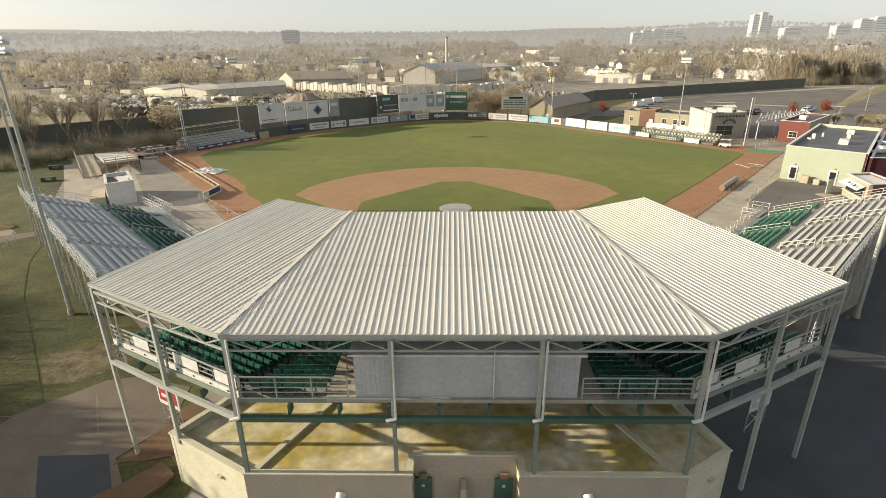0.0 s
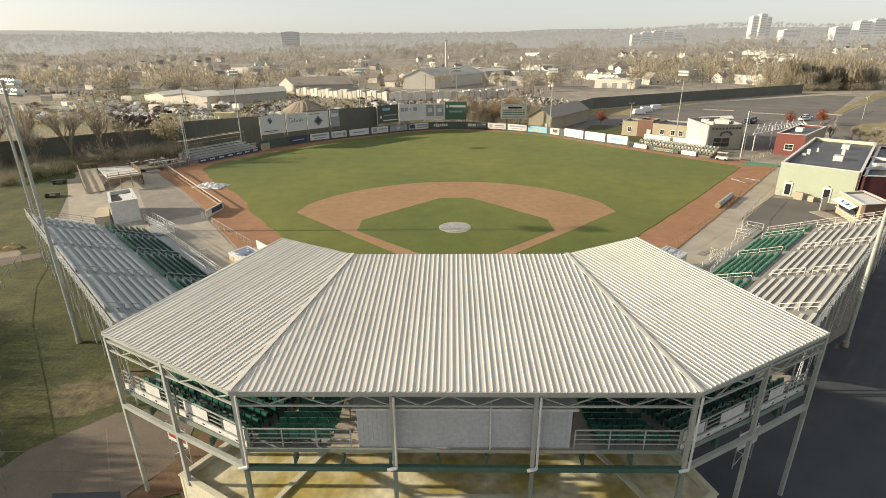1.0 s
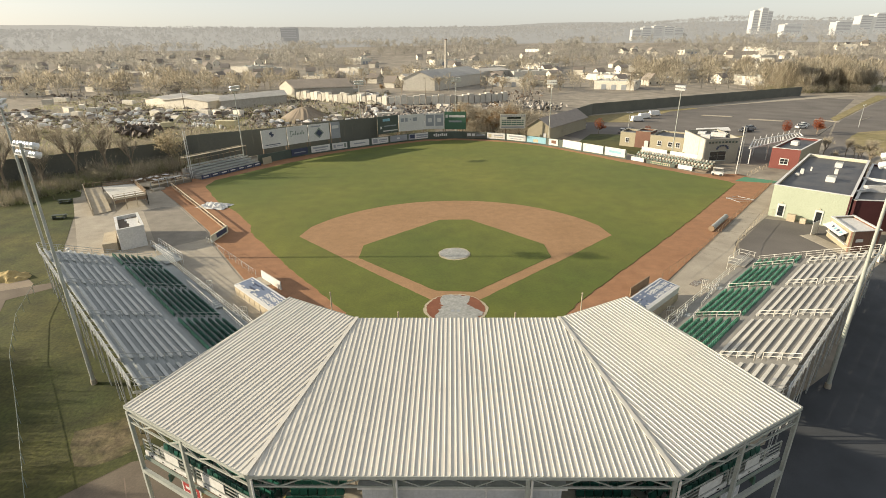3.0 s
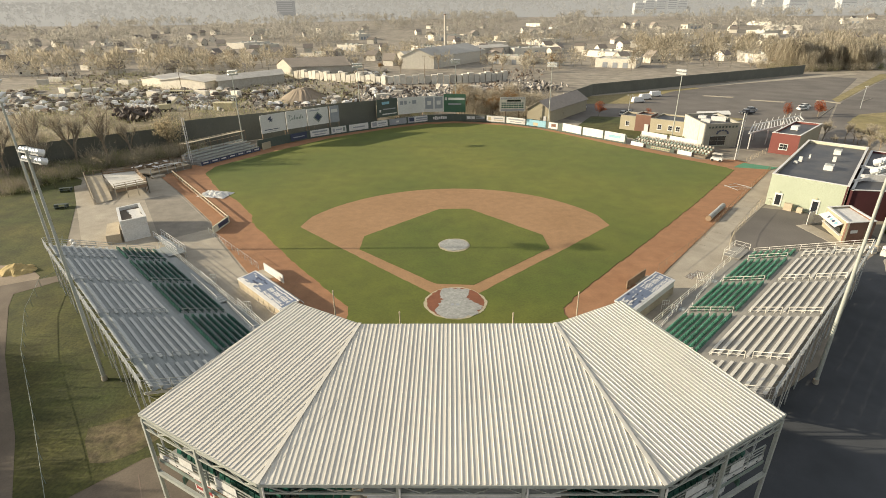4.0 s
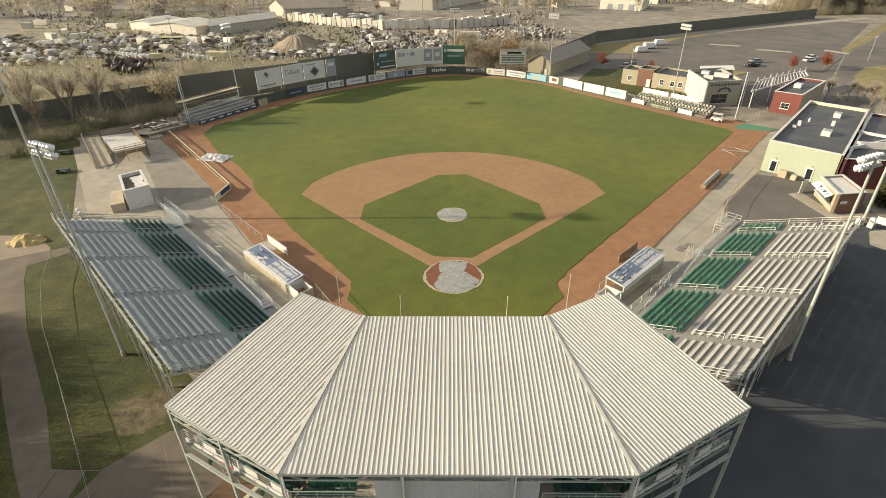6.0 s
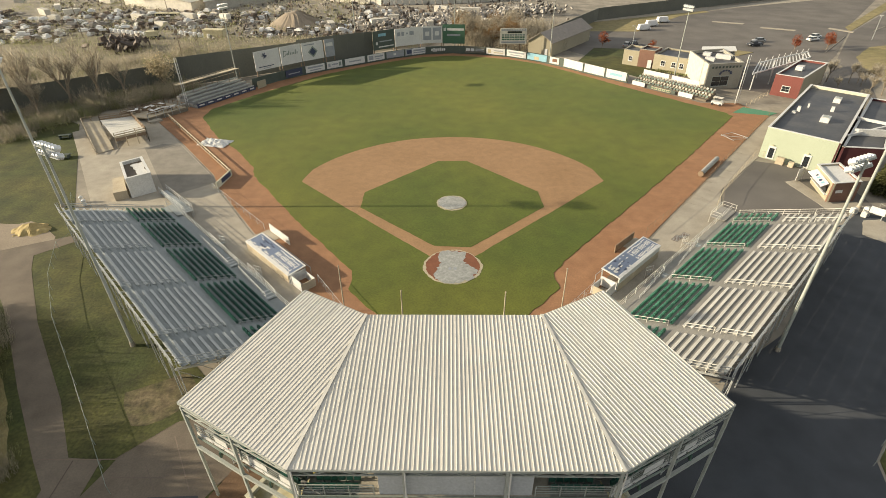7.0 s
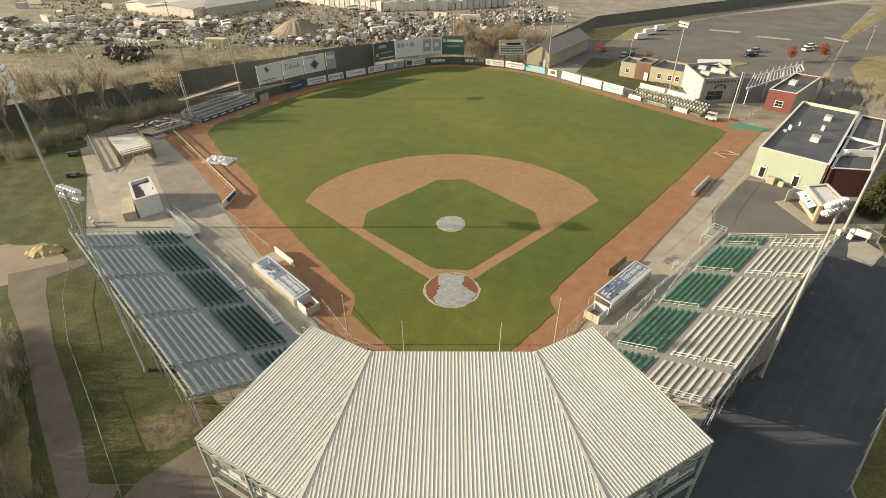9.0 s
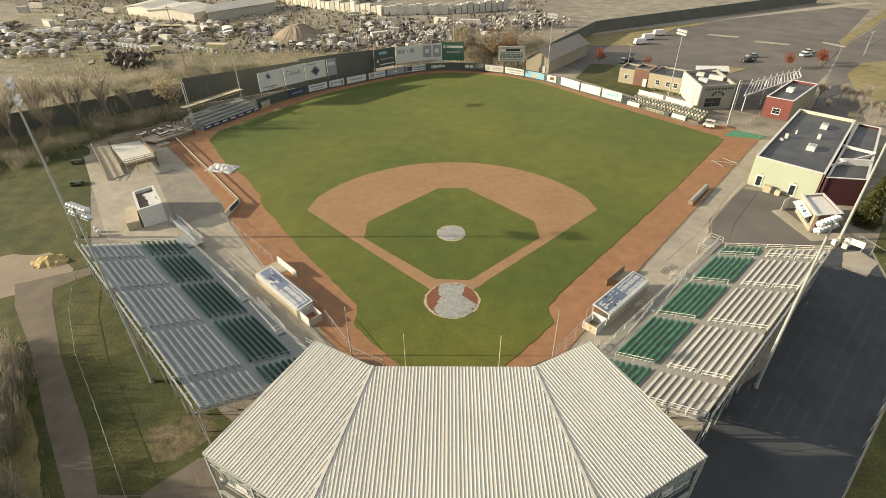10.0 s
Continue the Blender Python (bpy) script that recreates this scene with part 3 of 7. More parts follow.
# columns, trusses and beams on the street side
COLS = [(-19.65, -33.15, -0.3), (-15.3, -35.55, 3.0), (-10.68, -37.95, 3.0), (-3.3, -37.95, 3.0), (3.4, -37.95, 3.0), (10.74, -37.95, 3.0), (15.3, -35.55, -0.3), (19.7, -33.1, -0.3)]
for i, (x, y, z) in enumerate(COLS):
    if abs(x) < 12:
        part("lower_column", box(B(), (x, y, (z + 6.75) / 2 - 0.1), (0.19, 0.19, 6.55 - z + 0.2)), M_FASC, stand, "green-grey lower column")
        z = 6.75
    c = part("column", box(B(), (x, y, (z + EZ) / 2 - 0.1), (0.2, 0.2, EZ - z - 0.2), rz=(0 if abs(x) < 12 else math.copysign(29, x))), M_STEEL, stand)
    if i + 1 < len(COLS):
        x2, y2, _ = COLS[i + 1]
        part("roof_beam", beam(B(), (x, y, 10.92), (x2, y2, 10.92), 0.14, 0.14), M_STEEL, stand)
        part("truss_chord", beam(B(), (x, y, 10.32), (x2, y2, 10.32), 0.1, 0.1), M_STEEL, stand)
        L = math.dist((x, y), (x2, y2))
        n = max(4, int(L / 1.3))
        bm = B()
        for k in range(n):
            p, q = lerp((x, y), (x2, y2), k / n), lerp((x, y), (x2, y2), (k + 1) / n)
            z1, z2 = (10.32, 10.92) if k % 2 else (10.92, 10.32)
            beam(bm, (*p, z1), (*q, z2), 0.06)
        part("truss_web", bm, M_STEEL, stand)
        part("deck_beam", beam(B(), (x, y, 6.6), (x2, y2, 6.6), 0.22, 0.28), M_GREENST if abs(x + x2) < 23 else M_STEEL, stand)
# ---- grandstand: deck, rails, press box, seats, lower building ----
def add_mesh(name, verts, faces, material, parent=None, label=""):
    me = bpy.data.meshes.new(name)
    me.from_pydata(verts, [], faces)
    me.materials.append(material)
    me.update()
    ob = new(name, me)
    if parent:
        ob.parent = parent
    if label:
        ob["label"] = label
    return ob


def template(fn):
    """Vertices and faces of a small shape that fn builds in a bmesh."""
    bm = B()
    fn(bm)
    bm.verts.ensure_lookup_table()
    v = np.array([p.co[:] for p in bm.verts])
    f = [[q.index for q in p.verts] for p in bm.faces]
    bm.free()
    return v, f


def scatter(name, tpl, mats, material, parent=None, label=""):
    """One mesh of many placed copies of a small shape."""
    v, f = tpl
    vs, fs = [], []
    for m in mats:
        a = np.array(m)
        o = len(vs) * len(v)
        vs.append(v @ a[:3, :3].T + a[:3, 3])
        fs.extend([[i + o for i in q] for q in f])
    return add_mesh(name, np.concatenate(vs).tolist(), fs, material, parent, label)


def seat_shape(bm):
    """A moulded tip-up seat: a leaning back, the pan folded up, an arm on a stem."""
    box(bm, (0, -0.2, 0.66), (0.42, 0.035, 0.4), rx=-12)
    box(bm, (0, -0.06, 0.55), (0.40, 0.05, 0.36), rx=-22)
    box(bm, (0.235, -0.04, 0.6), (0.035, 0.34, 0.05))
    box(bm, (0.235, -0.12, 0.3), (0.035, 0.1, 0.58))


SEAT = template(seat_shape)


def seats(mats, material, parent, near=300):
    """Green seats: the first ones each a part, the rest joined."""
    bm = B()
    seat_shape(bm)
    first = part("seat", bm, material, parent)
    first.matrix_basis = mats[0]
    for m in mats[1:near]:
        share("seat", first.data, m, parent)
    if len(mats) > near:
        tagged(scatter("seat_rest", SEAT, mats[near:], material, parent), kind="stuff")


def stand_rail(p, q, z, posts, banner=()):
    """A four-bar guard rail from p to q on the deck edge, with some banner sheets on it."""
    rail = part("guard_rail", beam(B(), (*p, z + 1.1), (*q, z + 1.1), 0.06), M_STEEL, stand)
    for h in (0.28, 0.55, 0.82):
        part("rail_bar", beam(B(), (*p, z + h), (*q, z + h), 0.04), M_STEEL, rail)
    for k in range(posts + 1):
        x, y = lerp(p, q, k / posts)
        part("rail_post", box(B(), (x, y, z + 0.5), (0.06, 0.06, 1.2)), M_STEEL, rail)
    ang = math.degrees(math.atan2(q[1] - p[1], q[0] - p[0]))
    for f, w in banner:
        x, y = lerp(p, q, f)
        part("banner", box(B(), (x, y - 0.05, z + 0.72), (w, 0.02, 0.62), rz=ang), M_WHITE, rail, "blank white banner tied to the rail")


DZ = 7.55
edge_pts = [(-19.5, -32.95), (-15.25, -35.3), (-10.6, -37.7), (10.6, -37.7), (15.25, -35.3), (19.5, -32.95)]
part("deck_centre", prism(B(), [(-6.5, -37.75), (6.5, -37.75), (6.5, -33.4), (-6.5, -33.4)], DZ - 0.16, DZ), M_CONC, stand, "tan concrete walkway beside the press box")
for sx in (-1, 1):
    stand_rail((sx * 10.6, -37.55), (sx * 15.2, -35.05), DZ, 3, ((0.16, 1.5), (0.72, 1.9)))
    stand_rail((sx * 15.4, -34.95), (sx * 19.5, -32.75), DZ, 3, ((0.42, 1.3),))
    stand_rail((sx * 10.5, -37.6), (sx * 5.45, -37.6), DZ, 3)
    # kick boards along the wing's edge, with dark slots
    for p, q in (((10.6, -37.62), (15.2, -35.12)), ((15.4, -35.02), (19.5, -32.82))):
        kb = part("kick_board", beam(B(), (sx * p[0], p[1], DZ + 0.12), (sx * q[0], q[1], DZ + 0.12), 0.05, 0.34), M_WHITE, stand, "white kick board along the deck edge")
        for k in range(4):
            c = lerp(p, q, 0.14 + 0.24 * k)
            part("slot", box(B(), (sx * c[0], c[1] - 0.035, DZ + 0.12), (0.16, 0.02, 0.08), rz=sx * 28), M_TYRE, kb)
    # drain downpipe with a pale elbow on the inner columns
    for x in (3.4, 10.72):
        bm = tube(B(), (sx * x + 0.2, -38.12, 10.95), (sx * x + 0.2, -38.12, 6.75), 0.06)
        tube(bm, (sx * x + 0.2, -38.12, 6.75), (sx * x - 0.25, -38.15, 6.65), 0.09)
        part("downpipe", bm, M_WHITE, stand)
for i in range(len(edge_pts) - 1):
    p, q = edge_pts[i], edge_pts[i + 1]
    part("deck_fascia", beam(B(), (*p, DZ - 0.1), (*q, DZ - 0.1), 0.08, 0.22), M_FASC, stand)
    n = max(2, int(math.dist(p, q) / 2.3))
    for k in range(1, n):
        x, y = lerp(p, q, k / n)
        part("deck_bracket", box(B(), (x, y + 0.1, DZ - 0.55), (0.12, 0.5, 0.55)), M_GREENST, stand)
# press box of ribbed wall panel
pbx = part("press_box", box(B(), (0.1, -36.2, 8.6), (10.3, 2.7, 2.45)), M_PANEL, stand, "grey ribbed metal press box")
rib = part("wall_rib", box(B(), (0, 0, 0), (0.07, 0.03, 2.4)), M_PANEL, pbx)
rib.matrix_basis = pose(-5.05, -37.56, 8.6)
for k in range(1, 46):
    share("wall_rib", rib.data, pose(-5.05 + 10.1 * k / 45, -37.56, 8.6), pbx)
part("press_box_roof", box(B(), (0.1, -36.2, 9.88), (10.8, 3.0, 0.12)), M_WHITE, pbx, "white flat roof cap")
bm = tube(B(), (1.35, -37.68, 7.3), (1.35, -37.68, 10.4), 0.04)
for h in (7.9, 8.5, 9.1, 9.7):
    box(bm, (1.35, -37.64, h), (0.16, 0.08, 0.06))
part("conduit", bm, M_WHITE, pbx)
# raked seats: rows step down towards the field
ROWS_N = 22
stand_seats = []
for k in range(ROWS_N):
    y, z = -37.15 + 0.78 * k, DZ - 0.1 - 0.235 * k
    hx = 10.7 - (y + 38.2) * 0.2604
    if k < 6:
        for sx in (-1, 1):
            part("tread", box(B(), (sx * (hx + 6.5) / 2, y, z - 0.08), (hx - 6.5, 0.80, 0.16)), M_DECK, stand)
    else:
        part("tread", box(B(), (0, y, z - 0.08), (2 * hx, 0.80, 0.16)), M_DECK, stand)
    ms = []
    n = int((hx - 0.4) / 0.52)
    for j in range(-n, n + 1):
        if abs(abs(j * 0.52) - 5.9) < 0.6 or (k < 6 and abs(j * 0.52) < 6.6):
            continue
        ms.append(pose(j * 0.52, y, z))
    stand_seats += ms
    for sx in (-1, 1):
        # wing rows run along the wing's back edge
        u = Vector((sx * 0.8716, 0.4903))
        nv = Vector((-sx * 0.4903, 0.8716))
        o = Vector((sx * 10.35, -37.0)) + nv * (0.78 * k)
        ho = 10.7 - (o.y + 38.2) * 0.2604
        shift = (ho - abs(o.x)) / 0.8716 if ho > abs(o.x) else 0.0
        p0 = o + u * (shift + 0.1)
        ln = 9.8 - shift - 0.04 * k
        if ln < 1.5:
            continue
        ang = math.degrees(math.atan2(nv.y, nv.x)) - 90
        mid = p0 + u * ln / 2
        part("tread", box(B(), (mid.x, mid.y, z - 0.08), (ln, 0.80, 0.16), rz=ang), M_DECK, stand)
        ms = [pose(*(p0 + u * (0.35 + 0.52 * j)), z, 0, 0, ang) for j in range(int((ln - 0.5) / 0.52)) if j % 11 != 9]
        stand_seats += ms
seats(stand_seats, M_SEATD, stand)
for x, y, z in ((6.9, -26.0, 3.4), (12.5, -23.1, 3.4)):
    for sx in (-1, 1):
        part("front_column", tube(B(), (sx * x, y, 0), (sx * x, y, FZ - 0.3), 0.13, seg=12), M_GREENST, stand)
for sx in (-1, 1):
    part("roof_girder", beam(B(), (sx * 10.6, -37.9, EZ - 0.45), (sx * 7.15, -25.3, FZ - 0.45), 0.16, 0.4), M_GREENST, stand)
    part("roof_girder", beam(B(), (sx * 3.4, -37.9, EZ - 0.45), (sx * 3.0, -25.4, FZ - 0.45), 0.16, 0.4), M_GREENST, stand)
    part("roof_girder", beam(B(), (sx * 19.6, -33.05, EZ - 0.45), (sx * 13.0, -22.0, FZ - 0.45), 0.16, 0.4), M_GREENST, stand)
    # small stair rail up from the seats beside the press box
    bm = tube(B(), (sx * 5.9, -35.4, DZ + 0.9), (sx * 5.9, -32.4, DZ), 0.03)
    for f in (0, 0.5, 1):
        tube(bm, (sx * 5.9, -35.4 + 3 * f, DZ + 0.9 - 0.9 * f), (sx * 5.9, -35.4 + 3 * f, DZ - 0.1 - 0.9 * f), 0.03)
    part("stair_rail", bm, M_BROWN, stand)

# lower building with a flat stained roof behind a parapet
low = thing("lower_building", "low cream stucco building with flat stained roof under the grandstand", "building")
PL = [(-10.85, -38.1), (-2.55, -38.1), (-2.55, -36.75), (2.75, -36.75), (2.75, -38.1), (10.9, -38.1), (13.8, -36.3), (13.0, -33.6), (11.4, -26.0), (-11.4, -26.0), (-14.4, -32.6), (-16.0, -35.2)]
part("roof_membrane", prism(B(), [(x * 0.985, y + (0.15 if y < -34 else 0)) for x, y in PL], 2.7, 2.95), M_MEMBR, low, "ochre-stained flat roof")
for i in range(len(PL)):
    p, q = Vector(PL[i]), Vector(PL[(i + 1) % len(PL)])
    d = (q - p).normalized()
    nrm = Vector((-d.y, d.x)) * 0.13
    c = (p + q) / 2 + nrm
    ang = math.degrees(math.atan2(d.y, d.x))
    top = 3.32
    L = (q - p).length
    side = p.y == q.y and p.y < -37
    w = part("wall", box(B(), (c.x, c.y, top / 2 - 0.15), (L - 0.004 * (i % 2), 0.25, top + 0.3), rz=ang), M_TANWALL if (side or abs(p.x) < 3.1 and abs(q.x) < 3.1) else M_STUCCO, low)
    part("coping", box(B(), (c.x, c.y, top + 0.035), (L + 0.1, 0.33, 0.07 + 0.003 * (i % 3)), rz=ang), M_STUCCO, low)
for sx in (-1, 1):
    part("roof_curb", beam(B(), (sx * 10.6, -37.7, 3.02), (sx * 6.3, -29.0, 3.02), 0.32, 0.16), M_STUCCO, low)
    d = part("door", box(B(), (sx * 2.1, -36.9, 0.95), (0.95, 0.06, 2.1)), M_GREENST, low, "dark green steel door")
    part("door_sign", box(B(), (sx * 2.1, -36.94, 1.5), (0.16, 0.015, 0.16)), M_WHITE, d)
    part("wall_lamp", box(B(), (sx * 2.1, -36.95, 2.2), (0.4, 0.14, 0.28)), M_BROWN, low, "brown wall lamp above the door")
    bm = tube(B(), (sx * 6.1, -38.2, 2.25), (sx * 6.1, -38.6, 2.05), 0.24, seg=16)
    v = part("exhaust_vent", bm, M_WHITE, low, "white round exhaust hood")
    part("vent_ring", tube(B(), (sx * 6.1, -38.6, 2.05), (sx * 6.1, -38.64, 2.03), 0.2, seg=16), M_TYRE, v)
    a, b = Vector((sx * 10.9, -38.1)), Vector((sx * 14.7, -36.0))
    c = (a + b) / 2
    part("flood_light", box(B(), (c.x - sx * 0.25, c.y - 0.12, 2.3), (0.34, 0.2, 0.16), rz=sx * 30), M_BRONZE, low)
part("buttress", box(B(), (0.0, -37.15, 0.9), (0.3, 0.7, 1.9)), M_TANWALL, low)
part("roof_patch", box(B(), (-3.4, -37.2, 2.965), (1.1, 0.9, 0.03)), M_BRONZE, low)

# scaffold sign stands by the corner columns
for sx, m in ((-1, M_REDP), (1, M_PANEL)):
    sg = thing("sign_stand", "small printed sign on a pipe stand under the grandstand", "sign", at=(sx * 18.6, -30.6, 0), rz=sx * 28)
    for k in (-0.9, 0.9):
        part("leg", tube(B(), (k, 0, 0), (k, 0, 3.0), 0.04), M_GALV, sg)
        part("brace", tube(B(), (k, 0, 0.2), (-k, 0, 1.5), 0.025), M_GALV, sg)
    part("panel", box(B(), (0, -0.06, 2.2), (2.0, 0.05, 1.3)), M_WHITE, sg)
    part("printed_shape", box(B(), (0, -0.09, 2.3), (1.7, 0.02, 0.9)), m, sg)
    part("printed_bar", box(B(), (0, -0.105, 2.3), (1.2, 0.02, 0.25)), M_WHITE, sg)
hp = thing("straw_heap", "rough heap of straw and earth beside the lane", "heap", at=(-64.6, 9.6, -0.05))
bm = B()
bmesh.ops.create_grid(bm, x_segments=20, y_segments=16, size=1, matrix=Matrix.Diagonal((3.0, 2.0, 1, 1)))
for v in bm.verts:
    r = math.hypot(v.co.x / 3.0, v.co.y / 2.0)
    v.co.z = max(-0.1, 1.2 * (1 - r) + 0.35 * noise.noise(v.co * 1.3))
part("mass", bm, M_STRAW, hp)

# ---- bleachers ----
def stand_z(s):
    return 0.8 + (-21.2 - s) * 0.4154


def bleacher(sx, a0, a1, m_bench, m_tread, m_seat, label):
    root = thing("bleacher", label, "bleacher", "uncovered bleachers along the foul lines")
    secs = [(a0, 4.3), (5.5, 15.2), (16.4, 25.8), (27.0, 35.3), (36.5, a1)]
    rows = [(-22.75 - 0.76 * k, True) for k in range(7)] + [(-28.75 - 0.76 * k, False) for k in range(9)]

    seat_ms = []

    def bar(bm, a, s, z, la, ls, lz):
        c = FL(sx, a, s, z)
        box(bm, c, (la, ls, lz), rz=45 if sx > 0 else 135)
        return bm
    for s, green in rows:
        z = stand_z(s)
        tr = part("tread", bar(B(), (a0 + a1) / 2, s + 0.35, z - 0.44, a1 - a0, 0.74, 0.05), m_tread, root)
        part("riser", bar(B(), (a0 + a1) / 2, s - 0.03, z - 0.30, a1 - a0, 0.03, 0.26), m_tread, root)
        for b0, b1 in secs:
            if green:
                n = int((b1 - b0 - 0.2) / 0.5)
                ms = [Matrix.Translation(FL(sx, b0 + 0.35 + (b1 - b0 - 0.6) * j / max(1, n - 1), s, z - 0.44)) @ pose(0, 0, 0, 0, 0, 45 * sx) for j in range(n)]
                seat_ms += ms
            else:
                pl = part("bench", bar(B(), (b0 + b1) / 2, s, z - 0.02, b1 - b0 - 0.1, 0.27, 0.05), m_bench, root)
                n = max(2, int((b1 - b0) / 2.6))
                for j in range(n + 1):
                    part("bench_leg", bar(B(), b0 + 0.3 + (b1 - b0 - 0.6) * j / n, s, z - 0.23, 0.06, 0.2, 0.38), M_GALV, pl)
    seat_ms.sort(key=lambda m: m.translation.y)
    seats(seat_ms, m_seat, root)
    # cross aisle between seats and benches, and front walkway
    part("cross_aisle", bar(B(), (a0 + a1) / 2, -27.84, stand_z(-28.0) - 0.395, a1 - a0, 1.06, 0.05), m_tread, root)
    part("front_walkway", bar(B(), (a0 + a1) / 2 + 1.0, -21.6, 0.78, a1 - a0 + 2.0, 1.5, 0.06), m_tread, root)
    bm = B()
    # guard rail along the front
    for h in (0.35, 0.7, 1.05):
        beam(bm, FL(sx, a0, -20.9, 0.8 + h), FL(sx, a1 + 2, -20.9, 0.8 + h), 0.045)
    part("front_rail", bm, m_bench, root)
    for k in range(int((a1 - a0) / 2.4) + 1):
        a = a0 + k * 2.4
        part("rail_post", bar(B(), a, -20.9, 1.2, 0.05, 0.05, 1.3), m_bench, root)
    # side rails and the back rail with its close-set uprights
    for a in (a0 - 0.05, a1 + 0.05):
        r = part("side_rail", beam(B(), FL(sx, a, -22.4, stand_z(-22.4) + 0.75), FL(sx, a, -35.3, stand_z(-35.3) + 0.75), 0.05), m_bench, root)
        for h in (0.1, 0.42):
            part("rail_bar", beam(B(), FL(sx, a, -22.4, stand_z(-22.4) + h), FL(sx, a, -35.3, stand_z(-35.3) + h), 0.035), m_bench, r)
        for k in range(8):
            s = -22.6 - 1.8 * k
            part("rail_post", bar(B(), a, s, stand_z(s) + 0.15, 0.05, 0.05, 1.25), m_bench, r)
    zb = stand_z(-35.4)
    bk = part("back_rail", beam(B(), FL(sx, a0, -35.45, zb + 0.65), FL(sx, a1, -35.45, zb + 0.65), 0.06), M_GALV, root)
    for h in (-0.2, 0.1, 0.4):
        part("rail_bar", beam(B(), FL(sx, a0, -35.45, zb + h), FL(sx, a1, -35.45, zb + h), 0.05, 0.1), M_GALV, bk)
    for k in range(int((a1 - a0) / 1.2) + 1):
        part("rail_post", bar(B(), a0 + 1.2 * k, -35.47, zb + 0.05, 0.05, 0.05, 1.3), M_GALV, bk)
    # aisle hand rails: one length beside the seats and two beside the benches
    for b0, b1 in secs[1:]:
        for s1, s2 in ((-22.7, -27.2), (-28.9, -31.6), (-32.2, -34.9)):
            z1, z2 = stand_z(s1), stand_z(s2)
            rail = part("aisle_rail", tube(B(), FL(sx, b0, s1, z1 + 0.5), FL(sx, b0, s2, z2 + 0.5), 0.035, seg=6), m_bench, root)
            part("low_bar", tube(B(), FL(sx, b0, s1, z1 + 0.12), FL(sx, b0, s2, z2 + 0.12), 0.025, seg=6), m_bench, rail)
            for f in (0, 0.5, 1):
                s = s1 + (s2 - s1) * f
                part("rail_post", tube(B(), FL(sx, b0, s, stand_z(s) + 0.5), FL(sx, b0, s, stand_z(s) - 0.42), 0.03, seg=6), m_bench, rail)
    # steel frame underneath: stringers, posts and braces
    nb = int((a1 - a0) / 3.0)
    for k in range(nb + 1):
        a = a0 + 0.1 + (a1 - a0 - 0.2) * k / nb
        part("stringer", beam(B(), FL(sx, a, -22.0, stand_z(-22.0) - 0.62), FL(sx, a, -35.4, stand_z(-35.4) - 0.62), 0.08, 0.24), M_GALV, root)
        for s in (-22.5, -26.8, -31.0, -35.2):
            zt = stand_z(s) - 0.7
            if zt > 0.2:
                part("support_post", bar(B(), a, s, zt / 2 - 0.05, 0.1, 0.1, zt + 0.1), M_GALV, root)
        part("brace", beam(B(), FL(sx, a, -31.0, 0.1), FL(sx, a, -35.2, stand_z(-35.2) - 0.9), 0.05), M_GALV, root)
        if k < nb and k % 2 == 0:
            a2 = a0 + (a1 - a0 - 0.2) * (k + 1) / nb
            part("brace", beam(B(), FL(sx, a, -35.25, 0.3), FL(sx, a2, -35.25, stand_z(-35.2) - 0.9), 0.05), M_GALV, root)
    # access stairs at the front, one at each aisle
    for a in (4.9, 15.8, 26.4):
        st = part("stair_stringer", beam(B(), FL(sx, a + 0.2, -20.3, 0.75), FL(sx, a + 2.2, -20.3, 0.05), 0.06, 0.18), m_bench, root)
        for k in range(4):
            part("stair_tread", bar(B(), a + 0.45 + 0.42 * k, -20.3, 0.62 - 0.18 * k, 0.32, 1.1, 0.04), m_tread, st)
        for off in (-0.6, 0.6):
            for z1, z2 in ((1.75, 0.95), (1.2, 0.45)):
                part("stair_hand_rail", tube(B(), FL(sx, a + 0.1, -20.3 + off, z1), FL(sx, a + 2.3, -20.3 + off, z2), 0.035, seg=6), m_bench, st)
            for f in (0.1, 0.8, 1.5, 2.25):
                part("rail_post", tube(B(), FL(sx, a + f, -20.3 + off, 1.78 - 0.36 * f), FL(sx, a + f, -20.3 + off, 0.0), 0.03, seg=6), m_bench, st)
    # raised end platform at the far front corner
    part("end_platform", bar(B(), a1 - 0.6, -20.6, 1.0, 4.4, 2.2, 0.08), m_tread, root)
    for h in (0.45, 0.95):
        for p, q in (((a1 - 2.8, -19.5), (a1 + 1.6, -19.5)), ((a1 + 1.6, -19.5), (a1 + 1.6, -21.7)), ((a1 - 2.8, -19.5), (a1 - 2.8, -21.0))):
            part("platform_rail", tube(B(), FL(sx, *p, 1.0 + h), FL(sx, *q, 1.0 + h), 0.03, seg=6), m_bench, root)
    for p in ((a1 - 2.8, -19.5), (a1 - 0.6, -19.5), (a1 + 1.6, -19.5), (a1 + 1.6, -21.6)):
        part("platform_post", tube(B(), FL(sx, *p, 1.95), FL(sx, *p, 0.0), 0.04, seg=6), m_bench, root)
    return root


bleacher(-1, 0.2, 41.6, M_ALU, M_TREADL, M_SEATD, "grey aluminium bleachers with dark green seats in front")
bleacher(1, -1.0, 39.2, M_PLANK, M_TREADR, M_SEAT, "pale plank bleachers with bright green seats in front")


